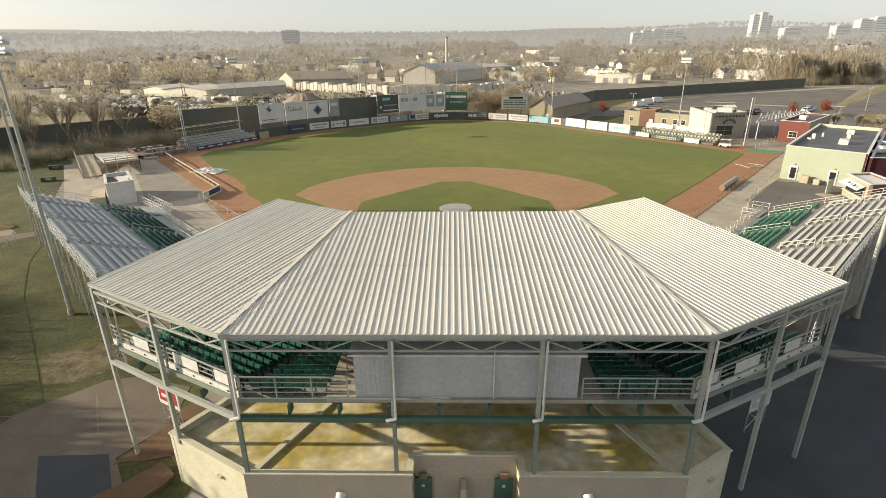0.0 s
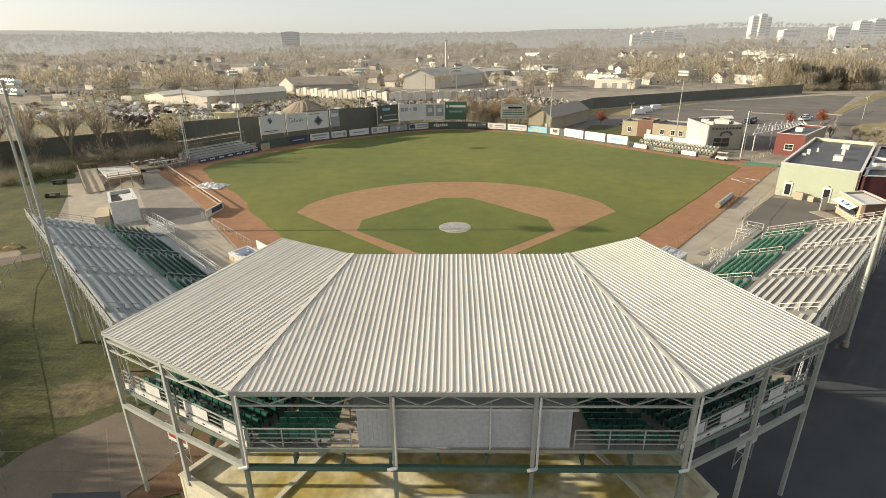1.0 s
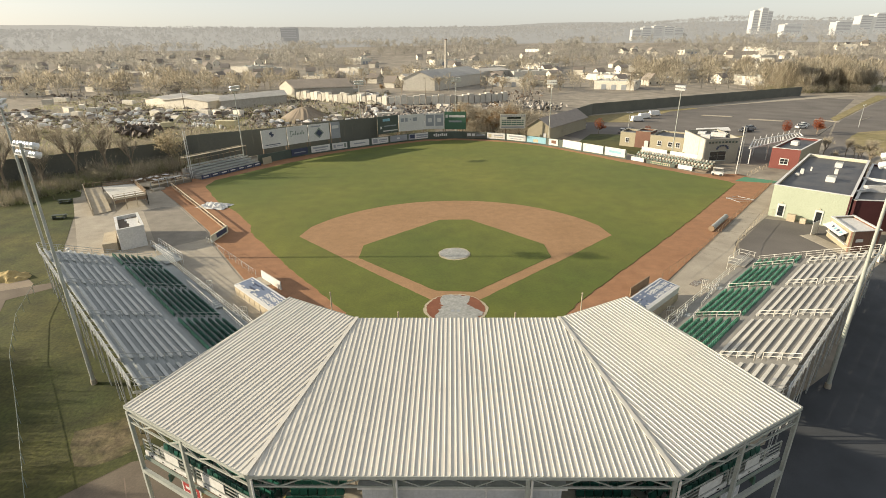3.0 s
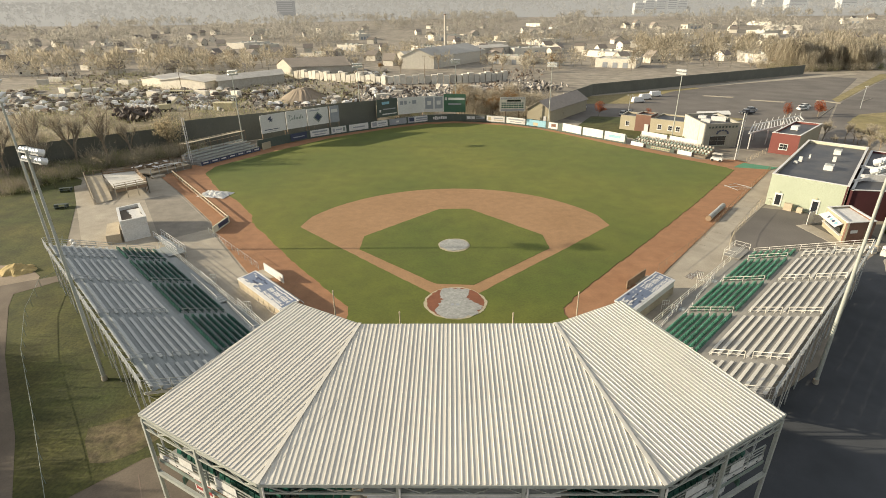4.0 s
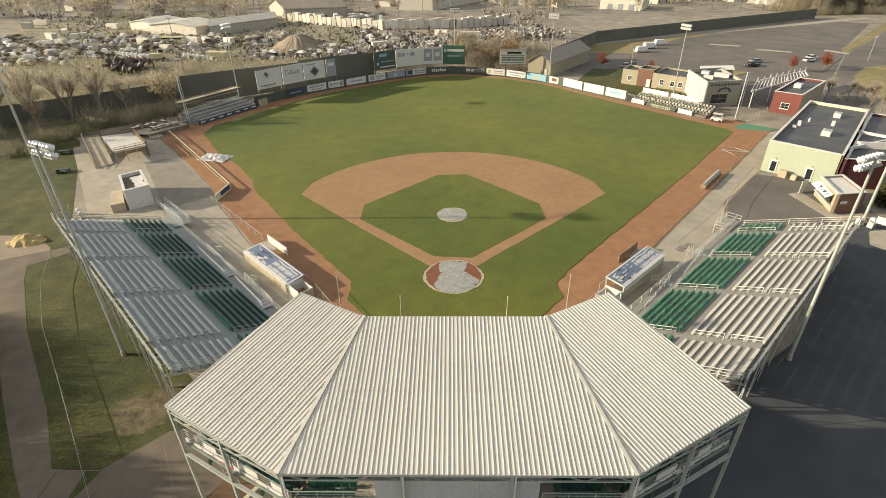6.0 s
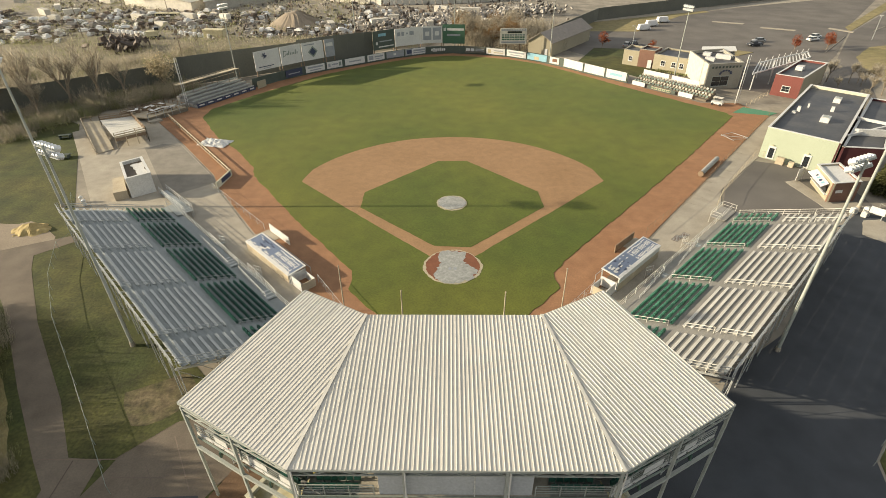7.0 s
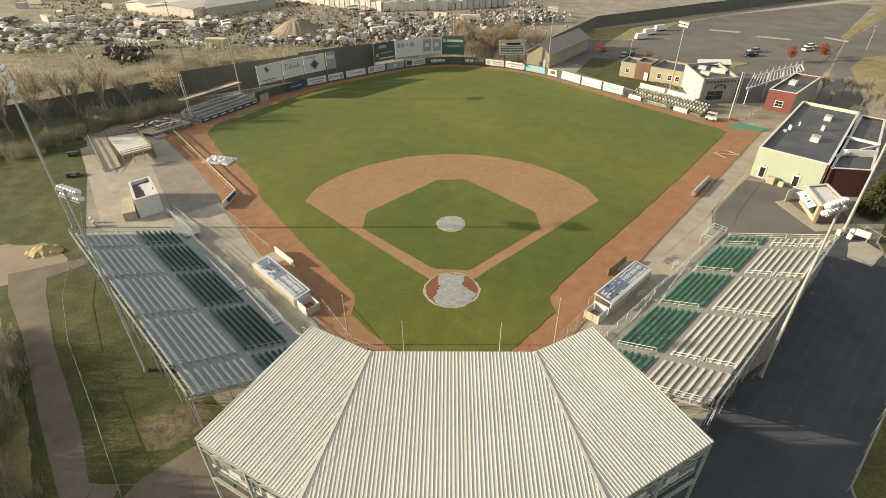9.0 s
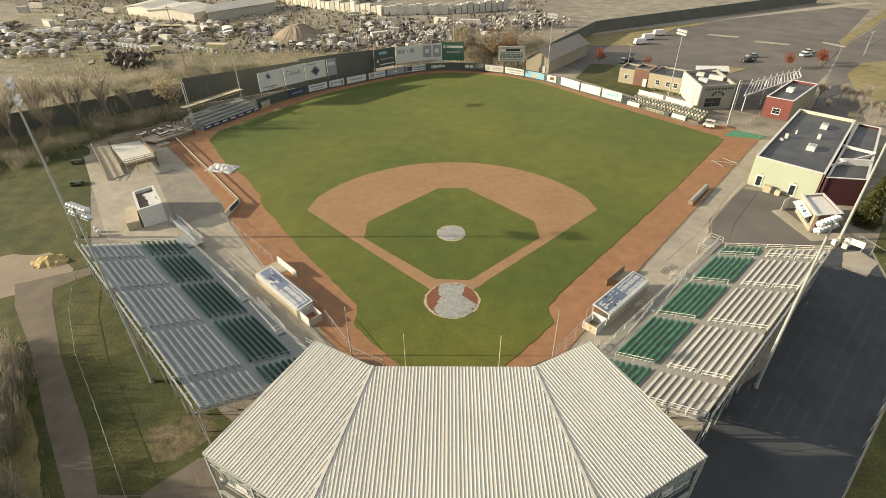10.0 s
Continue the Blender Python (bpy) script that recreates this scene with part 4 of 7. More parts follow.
def access_ramp(a, b, z0, z1, w=1.25):
    """A sloping walkway along the bleachers' front, with treads and two pale hand rails."""
    root = thing("access_ramp", "aluminium access stair with pale hand rails", "stair", "stairs to the bleachers")
    u = (Vector(b) - Vector(a)).normalized()
    nrm = Vector((-u.y, u.x)) * (w / 2)
    P = lambda f, s, dz=0.0: (*(Vector(a).lerp(Vector(b), f) + nrm * s), z0 + (z1 - z0) * f + dz)
    part("deck", quadslab(B(), [P(0, -1), P(1, -1), P(1, 1), P(0, 1)], 0.08), M_TREADL, root)
    ln = math.dist(a, b)
    for s in (-1, 1):
        for h, r in ((1.0, 0.035), (0.55, 0.025)):
            part("hand_rail", tube(B(), P(0, s, h), P(1, s, h), r, r, seg=6), M_WHITE, root)
        n = round(ln / 1.5)
        for k in range(n + 1):
            q = P(k / n, s)
            part("rail_post", tube(B(), (q[0], q[1], 0), (q[0], q[1], q[2] + 1.0), 0.03, 0.03, seg=6), M_WHITE, root)
    for k in range(round(ln / 0.8)):
        f = (k + 0.5) * 0.8 / ln
        part("tread_strip", quadslab(B(), [P(f, -0.9, 0.012), P(f + 0.25 / ln, -0.9, 0.012), P(f + 0.25 / ln, 0.9, 0.012), P(f, 0.9, 0.012)], 0.03), M_GALV, root)
    return root


access_ramp((-36.2, 6.4), (-29.2, -1.4), 0.3, 1.0)
access_ramp((-28.0, -1.4), (-22.2, -8.2), 0.3, 1.0)
access_ramp((-49.8, 22.0), (-41.6, 13.6), 0.3, 1.0)
access_ramp((28.0, -3.0), (23.2, -8.4), 0.9, 0.25)
access_ramp((35.2, 4.2), (30.6, -1.2), 0.9, 0.25)


# ---- dugouts ----
def dugout(sx, dz, da, ds, k_len=1.0):
    root = thing("dugout", "low dugout with a printed navy and white roof sheet", "dugout", "team dugouts beside the foul lines")
    rz = 45 if sx > 0 else 135

    def fl(a, s, z):
        return FL(sx, 10.7 + (a - 10.7) * k_len + da, s + ds, z)

    def bar(a, s, z, la, ls, lz, rx=0):
        return box(B(), fl(a, s, z), (la * (k_len if la > 5 else 1), ls, lz), rz=rz)
    part("roof", quadslab(B(), [fl(a, s, z + dz) for a, s, z in ((10.7, -19.2, 2.45), (22.4, -19.2, 2.45), (22.4, -16.5, 2.75), (10.7, -16.5, 2.75))], 0.12), M_WHITE, root)
    # printed sheet: navy field, grey crest, white letter-like bars
    def sheet(a0, a1, s0, s1, m, lift, nm):
        zz = lambda s: 2.45 + dz + (s + 19.2) * 0.111 + lift
        part(nm, quadslab(B(), [fl(a, s, zz(s)) for a, s in ((a0, s0), (a1, s0), (a1, s1), (a0, s1))], 0.008), m, root)
    rnd = random.Random(11 + sx)
    sheet(10.9, 22.2, -19.0, -16.7, M_DENIM, 0.012, "roof_sheet")
    sheet(11.0, 22.1, -19.0, -18.75, M_WHITE, 0.018, "printed_band")
    lo, hi = (16.6, 21.9) if sx > 0 else (11.3, 16.4)
    for row, (s0, s1, n) in enumerate(((-17.15, -16.95, 4), (-17.95, -17.3, 9), (-18.85, -18.2, 8))):
        w = (hi - lo) / n
        for k in range(n):
            b0, b1 = lo + w * k + 0.06, lo + w * (k + 1) - 0.08
            sheet(b0, b0 + 0.16, s0, s1, M_WHITE, 0.022, "printed_bar")
            if k % 3:
                sheet(b1 - 0.16, b1, s0, s1, M_WHITE, 0.022, "printed_bar")
            sheet(b0, b1, (s0 + s1) / 2 - 0.07 + 0.1 * (k % 2), (s0 + s1) / 2 + 0.07 + 0.1 * (k % 2), M_WHITE, 0.027, "printed_bar")
    c0, c1 = (11.2, 16.2) if sx > 0 else (16.8, 22.0)
    for k in range(26):
        a = c0 + (c1 - c0) * rnd.random() * 0.85
        s = -18.9 + rnd.random() * 1.9
        sheet(a, a + 0.25 + 0.6 * rnd.random(), s, s + 0.1 + 0.2 * rnd.random(), (M_WHITE, M_WHITE, M_NAVY)[k % 3], 0.03 + 0.001 * k, "printed_patch")
    part("back_wall", bar(16.55, -19.05, 1.2 + dz / 2, 11.6, 0.12, 2.4 + dz), M_WHITE, root, "white panelled back wall")
    for k in range(8):
        part("back_panel", bar(11.5 + 1.45 * k, -19.14, 0.65, 1.3, 0.05, 1.1), M_TIMBER, root)
    for a in (10.6, 22.5):
        part("end_wall", bar(a, -17.9, 0.7, 0.12, 2.2, 1.4), M_WHITE, root)
    for k in range(5):
        part("roof_post", bar(10.9 + 2.8 * k, -16.6, 1.35 + dz / 2, 0.09, 0.09, 2.7 + dz), M_GALV, root)
    part("bench", bar(16.5, -18.5, 0.5, 10.8, 0.5, 0.08), M_TIMBER, root)
    part("floor", bar(16.5, -17.8, 0.03, 11.4, 2.3, 0.1), M_PATH, root)
    rail = part("front_rail", bar(16.5, -15.9, 1.05, 11.6, 0.06, 0.06), M_GALV, root)
    for k in range(7):
        part("rail_post", bar(10.8 + 1.93 * k, -15.9, 0.5, 0.06, 0.06, 1.1), M_GALV, rail)
    # open box at the home end and a padded panel at the outfield end
    part("box_side", bar(9.2, -18.9, 0.7, 2.2, 0.1, 1.5), M_WHITE, root)
    part("box_side", bar(9.2, -16.9, 0.6, 2.2, 0.1, 1.2), M_WHITE, root)
    part("box_end", bar(8.1, -17.9, 0.6, 0.1, 2.0, 1.2), M_TIMBER, root)
    part("field_panel", bar(22.0, -14.2, 0.6, 5.6, 0.14, 1.25), M_WHITE if sx < 0 else M_BROWN, root, "padded panel at the dugout's end")
    part("panel_floor", bar(23.5, -15.5, 0.03, 3.4, 2.4, 0.1), M_CONC, root)


dugout(-1, -1.05, 1.35, 1.3, 1.0)
dugout(1, -0.3, 0.0, 0.45, 0.92)


# ---- fences ----
def fence(pts, h, label, step=2.5, m=None, wires=True, name="chain_link_fence", z=0.0, thick=0.022):
    root = thing(name, label, "fence")
    m = m or M_GALV
    for p, q in zip(pts[:-1], pts[1:]):
        L = math.dist(p, q)
        n = max(1, round(L / step))
        for k in range(n + (q == pts[-1])):
            x, y = lerp(p, q, k / n)
            part("post", tube(B(), (x, y, z - 0.1), (x, y, z + h + 0.05), 0.03, seg=6), m, root)
        part("top_rail", tube(B(), (*p, z + h), (*q, z + h), thick, seg=6), m, root)
        if wires:
            bm = B()
            for k in range(1, int(h / 0.22)):
                beam(bm, (*p, z + 0.22 * k), (*q, z + 0.22 * k), 0.006)
            nn = int(L / 0.45)
            for k in range(nn):
                x, y = lerp(p, q, (k + 0.5) / nn)
                box(bm, (x, y, z + h / 2), (0.006, 0.006, h))
            part("wire_mesh", bm, m, root)
    return root


def P(sx, a, s):
    return FL(sx, a, s)[:2]


fence([P(-1, 27.0, -13.4), P(-1, 46.0, -13.0)], 1.1, "low chain-link fence along third-base dirt")
fence([(-17.5, -3.7), (-12.2, -11.2), (-8.4, -13.1)], 1.3, "low chain-link fence beside the backstop")
fence([(12.8, -11.8), (17.4, -6.6)], 2.4, "tall chain-link fence beside the first-base dugout")
fence([P(1, 26.5, -14.4), (39.6, 19.4), (49.6, 31.8), (61.5, 46.2), (72.6, 59.2)], 1.2, "rusty chain-link fence along first-base dirt", m=M_BROWN)
fence([(43.0, 17.0), (46.2, 22.0), (57.6, 35.6), (60.0, 36.4)], 1.3, "chain-link fence beside the plaza ramp", m=M_TIMBER)
fence([(-28.8, -33.1), (-38.9, -21.2), (-47.1, -11.8), (-53.2, -3.2), (-57.0, 4.4), (-56.0, 8.5), (-60.5, 14.0), (-64.5, 20.0)], 1.15, "old chain-link fence across the lawn", step=3, m=M_FASC, wires=False, thick=0.025)
fence([(36.6, -30.0), (51.0, -16.0), (64.4, 2.0), (67.8, 9.0), (66.6, 14.2)], 1.9, "chain-link fence at the yard's edge", step=3, m=M_STEEL, wires=False)
# low padded wall by the bullpen, with an end return
bp = thing("bullpen_wall", "long low tan wall along the bullpen dirt", "wall")
part("top_pad", tube(B(), (-66.2, 60.0, 1.0), (-40.4, 28.8, 1.0), 0.11), M_TIMBER, bp)
part("base_board", beam(B(), (-66.2, 60.0, 0.2), (-40.4, 28.8, 0.2), 0.08, 0.4), M_BROWN, bp)
for k in range(18):
    x, y = lerp((-66.2, 60.0), (-40.4, 28.8), k / 17)
    part("post", tube(B(), (x, y, 0), (x, y, 1.0), 0.04), M_GALV, bp)
part("end_return", beam(B(), (-40.4, 28.8, 0.6), (-41.0, 23.4, 0.6), 0.2, 1.25), M_STUCCO, bp)
part("end_sign", beam(B(), (-40.28, 28.2, 0.7), (-40.88, 24.0, 0.7), 0.03, 0.8), M_NAVY, bp, "dark printed panel")
heap = thing("tarp_heap", "crumpled pale sheet heaped beside the bullpen wall", "tarpaulin")
bm = B()
bmesh.ops.create_grid(bm, x_segments=26, y_segments=18, size=1, matrix=Matrix.Diagonal((3.2, 2.0, 1, 1)))
for v in bm.verts:
    r = max(abs(v.co.x) / 3.2, abs(v.co.y) / 2.0)
    v.co.z = max(0.02, (1 - r * r) * 0.55 + 0.25 * noise.noise(v.co * 1.9) + 0.15 * noise.noise(v.co * 4))
    v.co.x += 0.25 * noise.noise((v.co.y * 2, v.co.x, 2))
part("sheet", bm, M_WHITE, heap)
heap.matrix_basis = pose(-49.4, 44.4, 0.05, 0, 0, -14)

# backstop wall and net poles
bs = thing("backstop_wall", "low padded green wall behind home plate", "wall")
for p, q in (((-13.4, -11.8), (-7.5, -14.8)), ((-7.5, -14.8), (7.5, -14.8)), ((7.5, -14.8), (13.4, -11.8))):
    part("pad", beam(B(), (*p, 0.5), (*q, 0.5), 0.25, 1.0), M_WALLG, bs)
for x, y, z in ((-5.3, -16.2, 8.4), (5.3, -16.4, 8.4), (-12.7, -11.0, 7.8), (12.4, -11.9, 8.1)):
    np_ = thing("net_pole", "slender tan pole holding the backstop net", "pole", "backstop net poles", at=(x, y, 0))
    part("shaft", tube(B(), (0, 0, 0), (0, 0, z), 0.09, 0.06), M_TIMBER, np_)
    part("cap", tube(B(), (0, 0, z), (0, 0, z + 0.1), 0.1, 0.04), M_TIMBER, np_)


# ---- field lighting poles ----
def light_pole(x, y, h, banks, lamps, r, label):
    """A tapered pole with rows of floodlights; banks: how far below the top each row hangs."""
    root = thing("light_pole", label, "floodlight", "field lighting poles", at=(x, y, 0))
    aim = math.degrees(math.atan2(55 - y, 0 - x)) - 90
    root.matrix_basis = pose(x, y, 0, 0, 0, aim)
    part("shaft", tube(B(), (0, 0, -0.2), (0, 0, h), r, r * 0.55, seg=14), M_STEEL, root)
    part("base_sleeve", tube(B(), (0, 0, -0.2), (0, 0, 0.5), r * 1.5, r * 1.3, seg=14), M_CONC, root)
    for drop in banks:
        z = h - drop
        arm = part("crossarm", beam(B(), (-lamps * 0.27, 0.12, z), (lamps * 0.27, 0.12, z), 0.12), M_GALV, root)
        for j in range(lamps):
            px = (j - (lamps - 1) / 2) * 0.52
            part("lamp", tube(B(), (px, 0.15, z + 0.24), (px, 0.62, z + 0.02), 0.17, 0.31, seg=12), M_LAMP, arm)
            part("bracket", box(B(), (px, 0.1, z + 0.14), (0.1, 0.12, 0.2)), M_GALV, arm)
    return root


NEAR, FAR = (0.3, 1.05), (0.3, 1.05, 2.75, 3.5)
light_pole(-36.0, -15.4, 23.8, NEAR, 6, 0.2, "tall pale steel pole with two rows of floodlights")
light_pole(35.6, -15.9, 22.6, NEAR, 6, 0.2, "tall pale steel pole with two rows of floodlights")
light_pole(-64.2, 16.9, 26.7, FAR, 6, 0.24, "very tall pale steel pole with four rows of floodlights")
light_pole(65.2, 16.3, 26.7, FAR, 6, 0.24, "very tall pale steel pole with four rows of floodlights")
for x, y, h in ((-58.6, 86.0, 20.6), (-29.9, 113.6, 19.8), (30.2, 108.6, 19.8), (59.6, 84.6, 19.8), (1.0, 126.0, 19.6)):
    light_pole(x, y, h, (0.2, 0.95), 6, 0.16, "slim grey outfield pole with two rows of floodlights")
for sx, x, y, h in ((-1, -65.4, 68.2, 11.6), (1, 69.6, 69.4, 11.4)):
    fp = thing("foul_pole", "white lattice foul pole", "pole", "foul poles", at=(x, y, 0))
    part("shaft", tube(B(), (0, 0, 0), (0, 0, h), 0.11), M_WHITE, fp)
    part("shaft", tube(B(), (0.5, 0.0, 0), (0.5, 0.0, h), 0.07), M_WHITE, fp)
    for k in range(14):
        part("rung", beam(B(), (0, 0, 0.7 + k * (h - 0.9) / 13), (0.5, 0, 0.7 + k * (h - 0.9) / 13), 0.05), M_WHITE, fp)

# ---- outfield wall, signs and scoreboard ----
WH = 2.45
wall = thing("outfield_wall", "dark green padded outfield wall with advertising panels", "wall", kind="structure")
for i, (p, q) in enumerate(zip(WALL[3:-2], WALL[4:-1])):
    n = max(1, round(math.dist(p, q) / 2.6))
    ang = math.degrees(math.atan2(q[1] - p[1], q[0] - p[0]))
    for k in range(n):
        a, b = lerp(p, q, k / n), lerp(p, q, (k + 1) / n)
        c = lerp(a, b, 0.5)
        part("wall_panel", box(B(), (*c, WH / 2 - 0.1), (math.dist(a, b) - 0.03, 0.16, WH + 0.2 - 0.02 * (k % 2)), rz=ang), M_WALLG, wall)


def on_wall(seg, f, off):
    p, q = Vector(WALL[seg]), Vector(WALL[seg + 1])
    d = (q - p).normalized()
    n = Vector((-d.y, d.x))
    if n.dot(Vector((0, 50)) - p) < 0:
        n = -n
    return p.lerp(q, f) + n * off


def sign(p, q, z0, z1, m, label, marks=(), posts=True):
    """A flat advertising panel from p to q, with plain printed shapes (u0, u1, v0, v1, material)."""
    root = thing("advertising_sign", label, "sign", "outfield advertising signs")
    p, q = Vector(p), Vector(q)
    d = (q - p)
    n = Vector((-d.y, d.x)).normalized()
    if n.dot(Vector((0, 40)) - p) < 0:
        n = -n
    ang = math.degrees(math.atan2(d.y, d.x))
    c = (p + q) / 2
    part("panel", box(B(), (c.x, c.y, (z0 + z1) / 2), (d.length, 0.12, z1 - z0), rz=ang), m, root)
    if q.x < p.x:
        p, d = q, -d
    for j, (u0, u1, v0, v1, mm, *turn) in enumerate(marks):
        o = p + d * ((u0 + u1) / 2) + n * (0.07 + 0.004 * j)
        part("printed_shape", box(B(), (o.x, o.y, z0 + (z1 - z0) * (v0 + v1) / 2), (d.length * (u1 - u0), 0.012, (z1 - z0) * (v1 - v0)), rz=ang, ry=turn[0] if turn else 0), mm, root)
    if posts:
        for f in (0.04, 0.96):
            o = p + d * f - n * 0.2
            part("post", box(B(), (o.x, o.y, z1 / 2 - 0.1), (0.2, 0.2, z1), rz=ang), M_BROWN, root)


T1 = [(0.1, 0.9, 0.55, 0.8, M_GREYP), (0.2, 0.8, 0.2, 0.35, M_GREYP)]
T2 = [(0.08, 0.22, 0.25, 0.75, M_GREYP), (0.3, 0.72, 0.45, 0.65, M_GREYP), (0.78, 0.92, 0.2, 0.8, M_FASC)]
T3 = [(0.08, 0.34, 0.2, 0.85, M_GREYP), (0.42, 0.92, 0.5, 0.7, M_GREYP), (0.45, 0.85, 0.22, 0.32, M_GREYP)]
sign((-42.5, 97.2), (-37.8, 101.3), 0.45, 2.35, M_WHITE, "white panel with grey printed lines", T1, False)
sign((-37.2, 101.8), (-33.2, 104.9), 0.45, 2.35, M_WHITE, "white panel with small grey marks", T2, False)
sign((-32.4, 105.5), (-27.0, 109.6), 0.45, 2.35, M_WHITE, "plain white panel with pale print", [(0.2, 0.8, 0.4, 0.6, M_GREYP)], False)
sign((-26.2, 110.2), (-21.3, 113.8), 0.45, 2.35, M_WHITE, "white panel with a grey picture block", T3, False)
sign((-20.7, 114.3), (-15.4, 117.7), 0.45, 2.35, M_GREYP, "grey advertising panel with white block", [(0.4, 0.55, 0.35, 0.65, M_WHITE)], False)
sign((-14.9, 118.0), (-8.0, 121.8), 0.45, 2.35, M_WHITE, "pale advertising panel with a dark emblem", [(0.0, 0.3, 0.0, 1.0, M_GREYP), (0.06, 0.28, 0.25, 0.85, M_NAVY), (0.36, 0.95, 0.2, 0.4, M_GREYP), (0.36, 0.95, 0.52, 0.8, M_GREYP)], False)
sign((-7.4, 121.5), (-1.2, 122.6), 0.45, 2.35, M_WALLG, "dark panel with a row of bold white bars", [(0.12 + 0.11 * k, 0.2 + 0.11 * k, 0.3 - 0.1 * (k in (2, 1)), 0.7 + 0.1 * (k in (1, 4)), M_WHITE) for k in range(7)], False)
sign((4.6, 121.9), (11.0, 120.3), 0.45, 2.35, M_FABRIC, "dark panel with bold white bars", [(0.04, 0.24, 0.3, 0.75, M_WHITE), (0.28, 0.46, 0.3, 0.75, M_WHITE), (0.52, 0.96, 0.6, 0.75, M_GREYP), (0.52, 0.96, 0.35, 0.5, M_GREYP)], False)
sign((11.5, 120.1), (17.3, 117.6), 0.45, 2.35, M_WHITE, "white panel with tan figures and lines", [(0.08, 0.25, 0.2, 0.8, M_BRONZE), (0.4, 0.9, 0.55, 0.7, M_GREYP), (0.4, 0.9, 0.25, 0.4, M_BRONZE)], False)
sign((17.9, 117.3), (23.6, 113.4), 0.45, 2.35, M_WHITE, "white panel with thin grey lines", T1, False)
sign((24.0, 113.0), (29.4, 108.6), 0.45, 2.35, M_SIGNB, "pale blue picture panel on the wall", [(0.35, 0.6, 0.1, 0.6, M_BRONZE)], False)
sign((30.2, 107.8), (32.6, 105.4), 0.45, 2.35, M_WHITE, "small white panel with a red shape", [(0.3, 0.8, 0.3, 0.8, M_RUST)], False)
sign((33.8, 103.8), (38.2, 98.0), 0.45, 2.75, M_WHITE, "plain white advertising panel without print", (), False)
sign((38.6, 97.5), (43.1, 92.4), 0.45, 2.75, M_WHITE, "plain white advertising panel without print", (), False)
sign((43.5, 91.9), (47.8, 87.2), 0.45, 2.75, M_WHITE, "white panel with a pale blue bar", [(0.2, 0.8, 0.35, 0.65, M_SIGNB)], False)
# tall billboards over left field
sign((-53.2, 86.6), (-48.0, 92.4), 3.7, 8.7, M_WHITE, "tall white billboard with a small star shape", [(0.3, 0.5, 0.7, 0.75, M_NAVY, 0), (0.3, 0.5, 0.7, 0.75, M_NAVY, 72), (0.3, 0.5, 0.7, 0.75, M_NAVY, -72), (0.3, 0.5, 0.7, 0.75, M_NAVY, 36), (0.12, 0.72, 0.15, 0.19, M_NAVY), (0.3, 0.6, 0.07, 0.1, M_GREYP)])
sign((-47.8, 92.6), (-43.2, 97.4), 3.7, 8.7, M_WHITE, "tall white billboard with a grey script bar", [(0.13, 0.16, 0.42, 0.76, M_FASC, 12), (0.13, 0.3, 0.72, 0.76, M_FASC, 20), (0.16, 0.3, 0.5, 0.54, M_FASC, -40)] + [(0.3 + 0.08 * k, 0.345 + 0.08 * k, 0.5, 0.62 + 0.12 * (k in (1, 5)), M_FASC, 12) for k in range(7)])
root_sign = sign((-43.0, 97.6), (-37.8, 102.2), 3.7, 8.6, M_WHITE, "tall white billboard with a dark diamond shape", [(0.34, 0.66, 0.22, 0.68, M_FASC, 45), (0.39, 0.61, 0.3, 0.6, M_NAVY, 45), (0.12, 0.6, 0.84, 0.9, M_GREYP)])
sign((-37.4, 102.6), (-35.0, 104.6), 3.7, 8.6, M_GREYP, "narrow grey-purple billboard with white bar", [(0.15, 0.85, 0.6, 0.8, M_WHITE)])
sign((-47.0, 92.2), (-43.4, 96.4), 0.45, 2.35, M_NAVY, "dark blue panel with a thin white line", [(0.15, 0.85, 0.35, 0.5, M_GREYP)], False)
# batter's eye boards in centre
sign((-24.4, 112.6), (-18.2, 117.4), 3.2, 8.8, M_WALLG, "dark green board with pale lines", [(0.25, 0.6, 0.7, 0.85, M_SIGNB), (0.3, 0.9, 0.4, 0.46, M_GREYP), (0.12, 0.2, 0.28, 0.42, M_WHITE), (0.25, 0.95, 0.12, 0.18, M_WHITE)])
sign((-18.0, 117.6), (-9.7, 122.0), 3.3, 8.6, M_WHITE, "white board with blue-grey block letters as bars", [(0.08, 0.2, 0.58, 0.8, M_GREYP), (0.24, 0.34, 0.58, 0.8, M_GREYP), (0.42, 0.48, 0.64, 0.74, M_GREYP), (0.54, 0.7, 0.58, 0.8, M_GREYP)])
sign((-9.6, 122.1), (-3.0, 123.3), 3.3, 8.5, M_WHITE, "white board with two grey emblem blocks", [(0.06, 0.46, 0.2, 0.92, M_GREYP), (0.54, 0.94, 0.2, 0.92, M_GREYP), (0.16, 0.36, 0.45, 0.7, M_WHITE), (0.64, 0.84, 0.45, 0.7, M_WHITE)])
sign((-2.9, 123.3), (4.4, 122.6), 3.1, 9, M_SIGNG, "green board with white bars", [(0.2, 0.95, 0.68, 0.8, M_WHITE), (0.05, 0.15, 0.66, 0.82, M_WHITE), (0.2, 0.8, 0.4, 0.5, M_GREYP)])
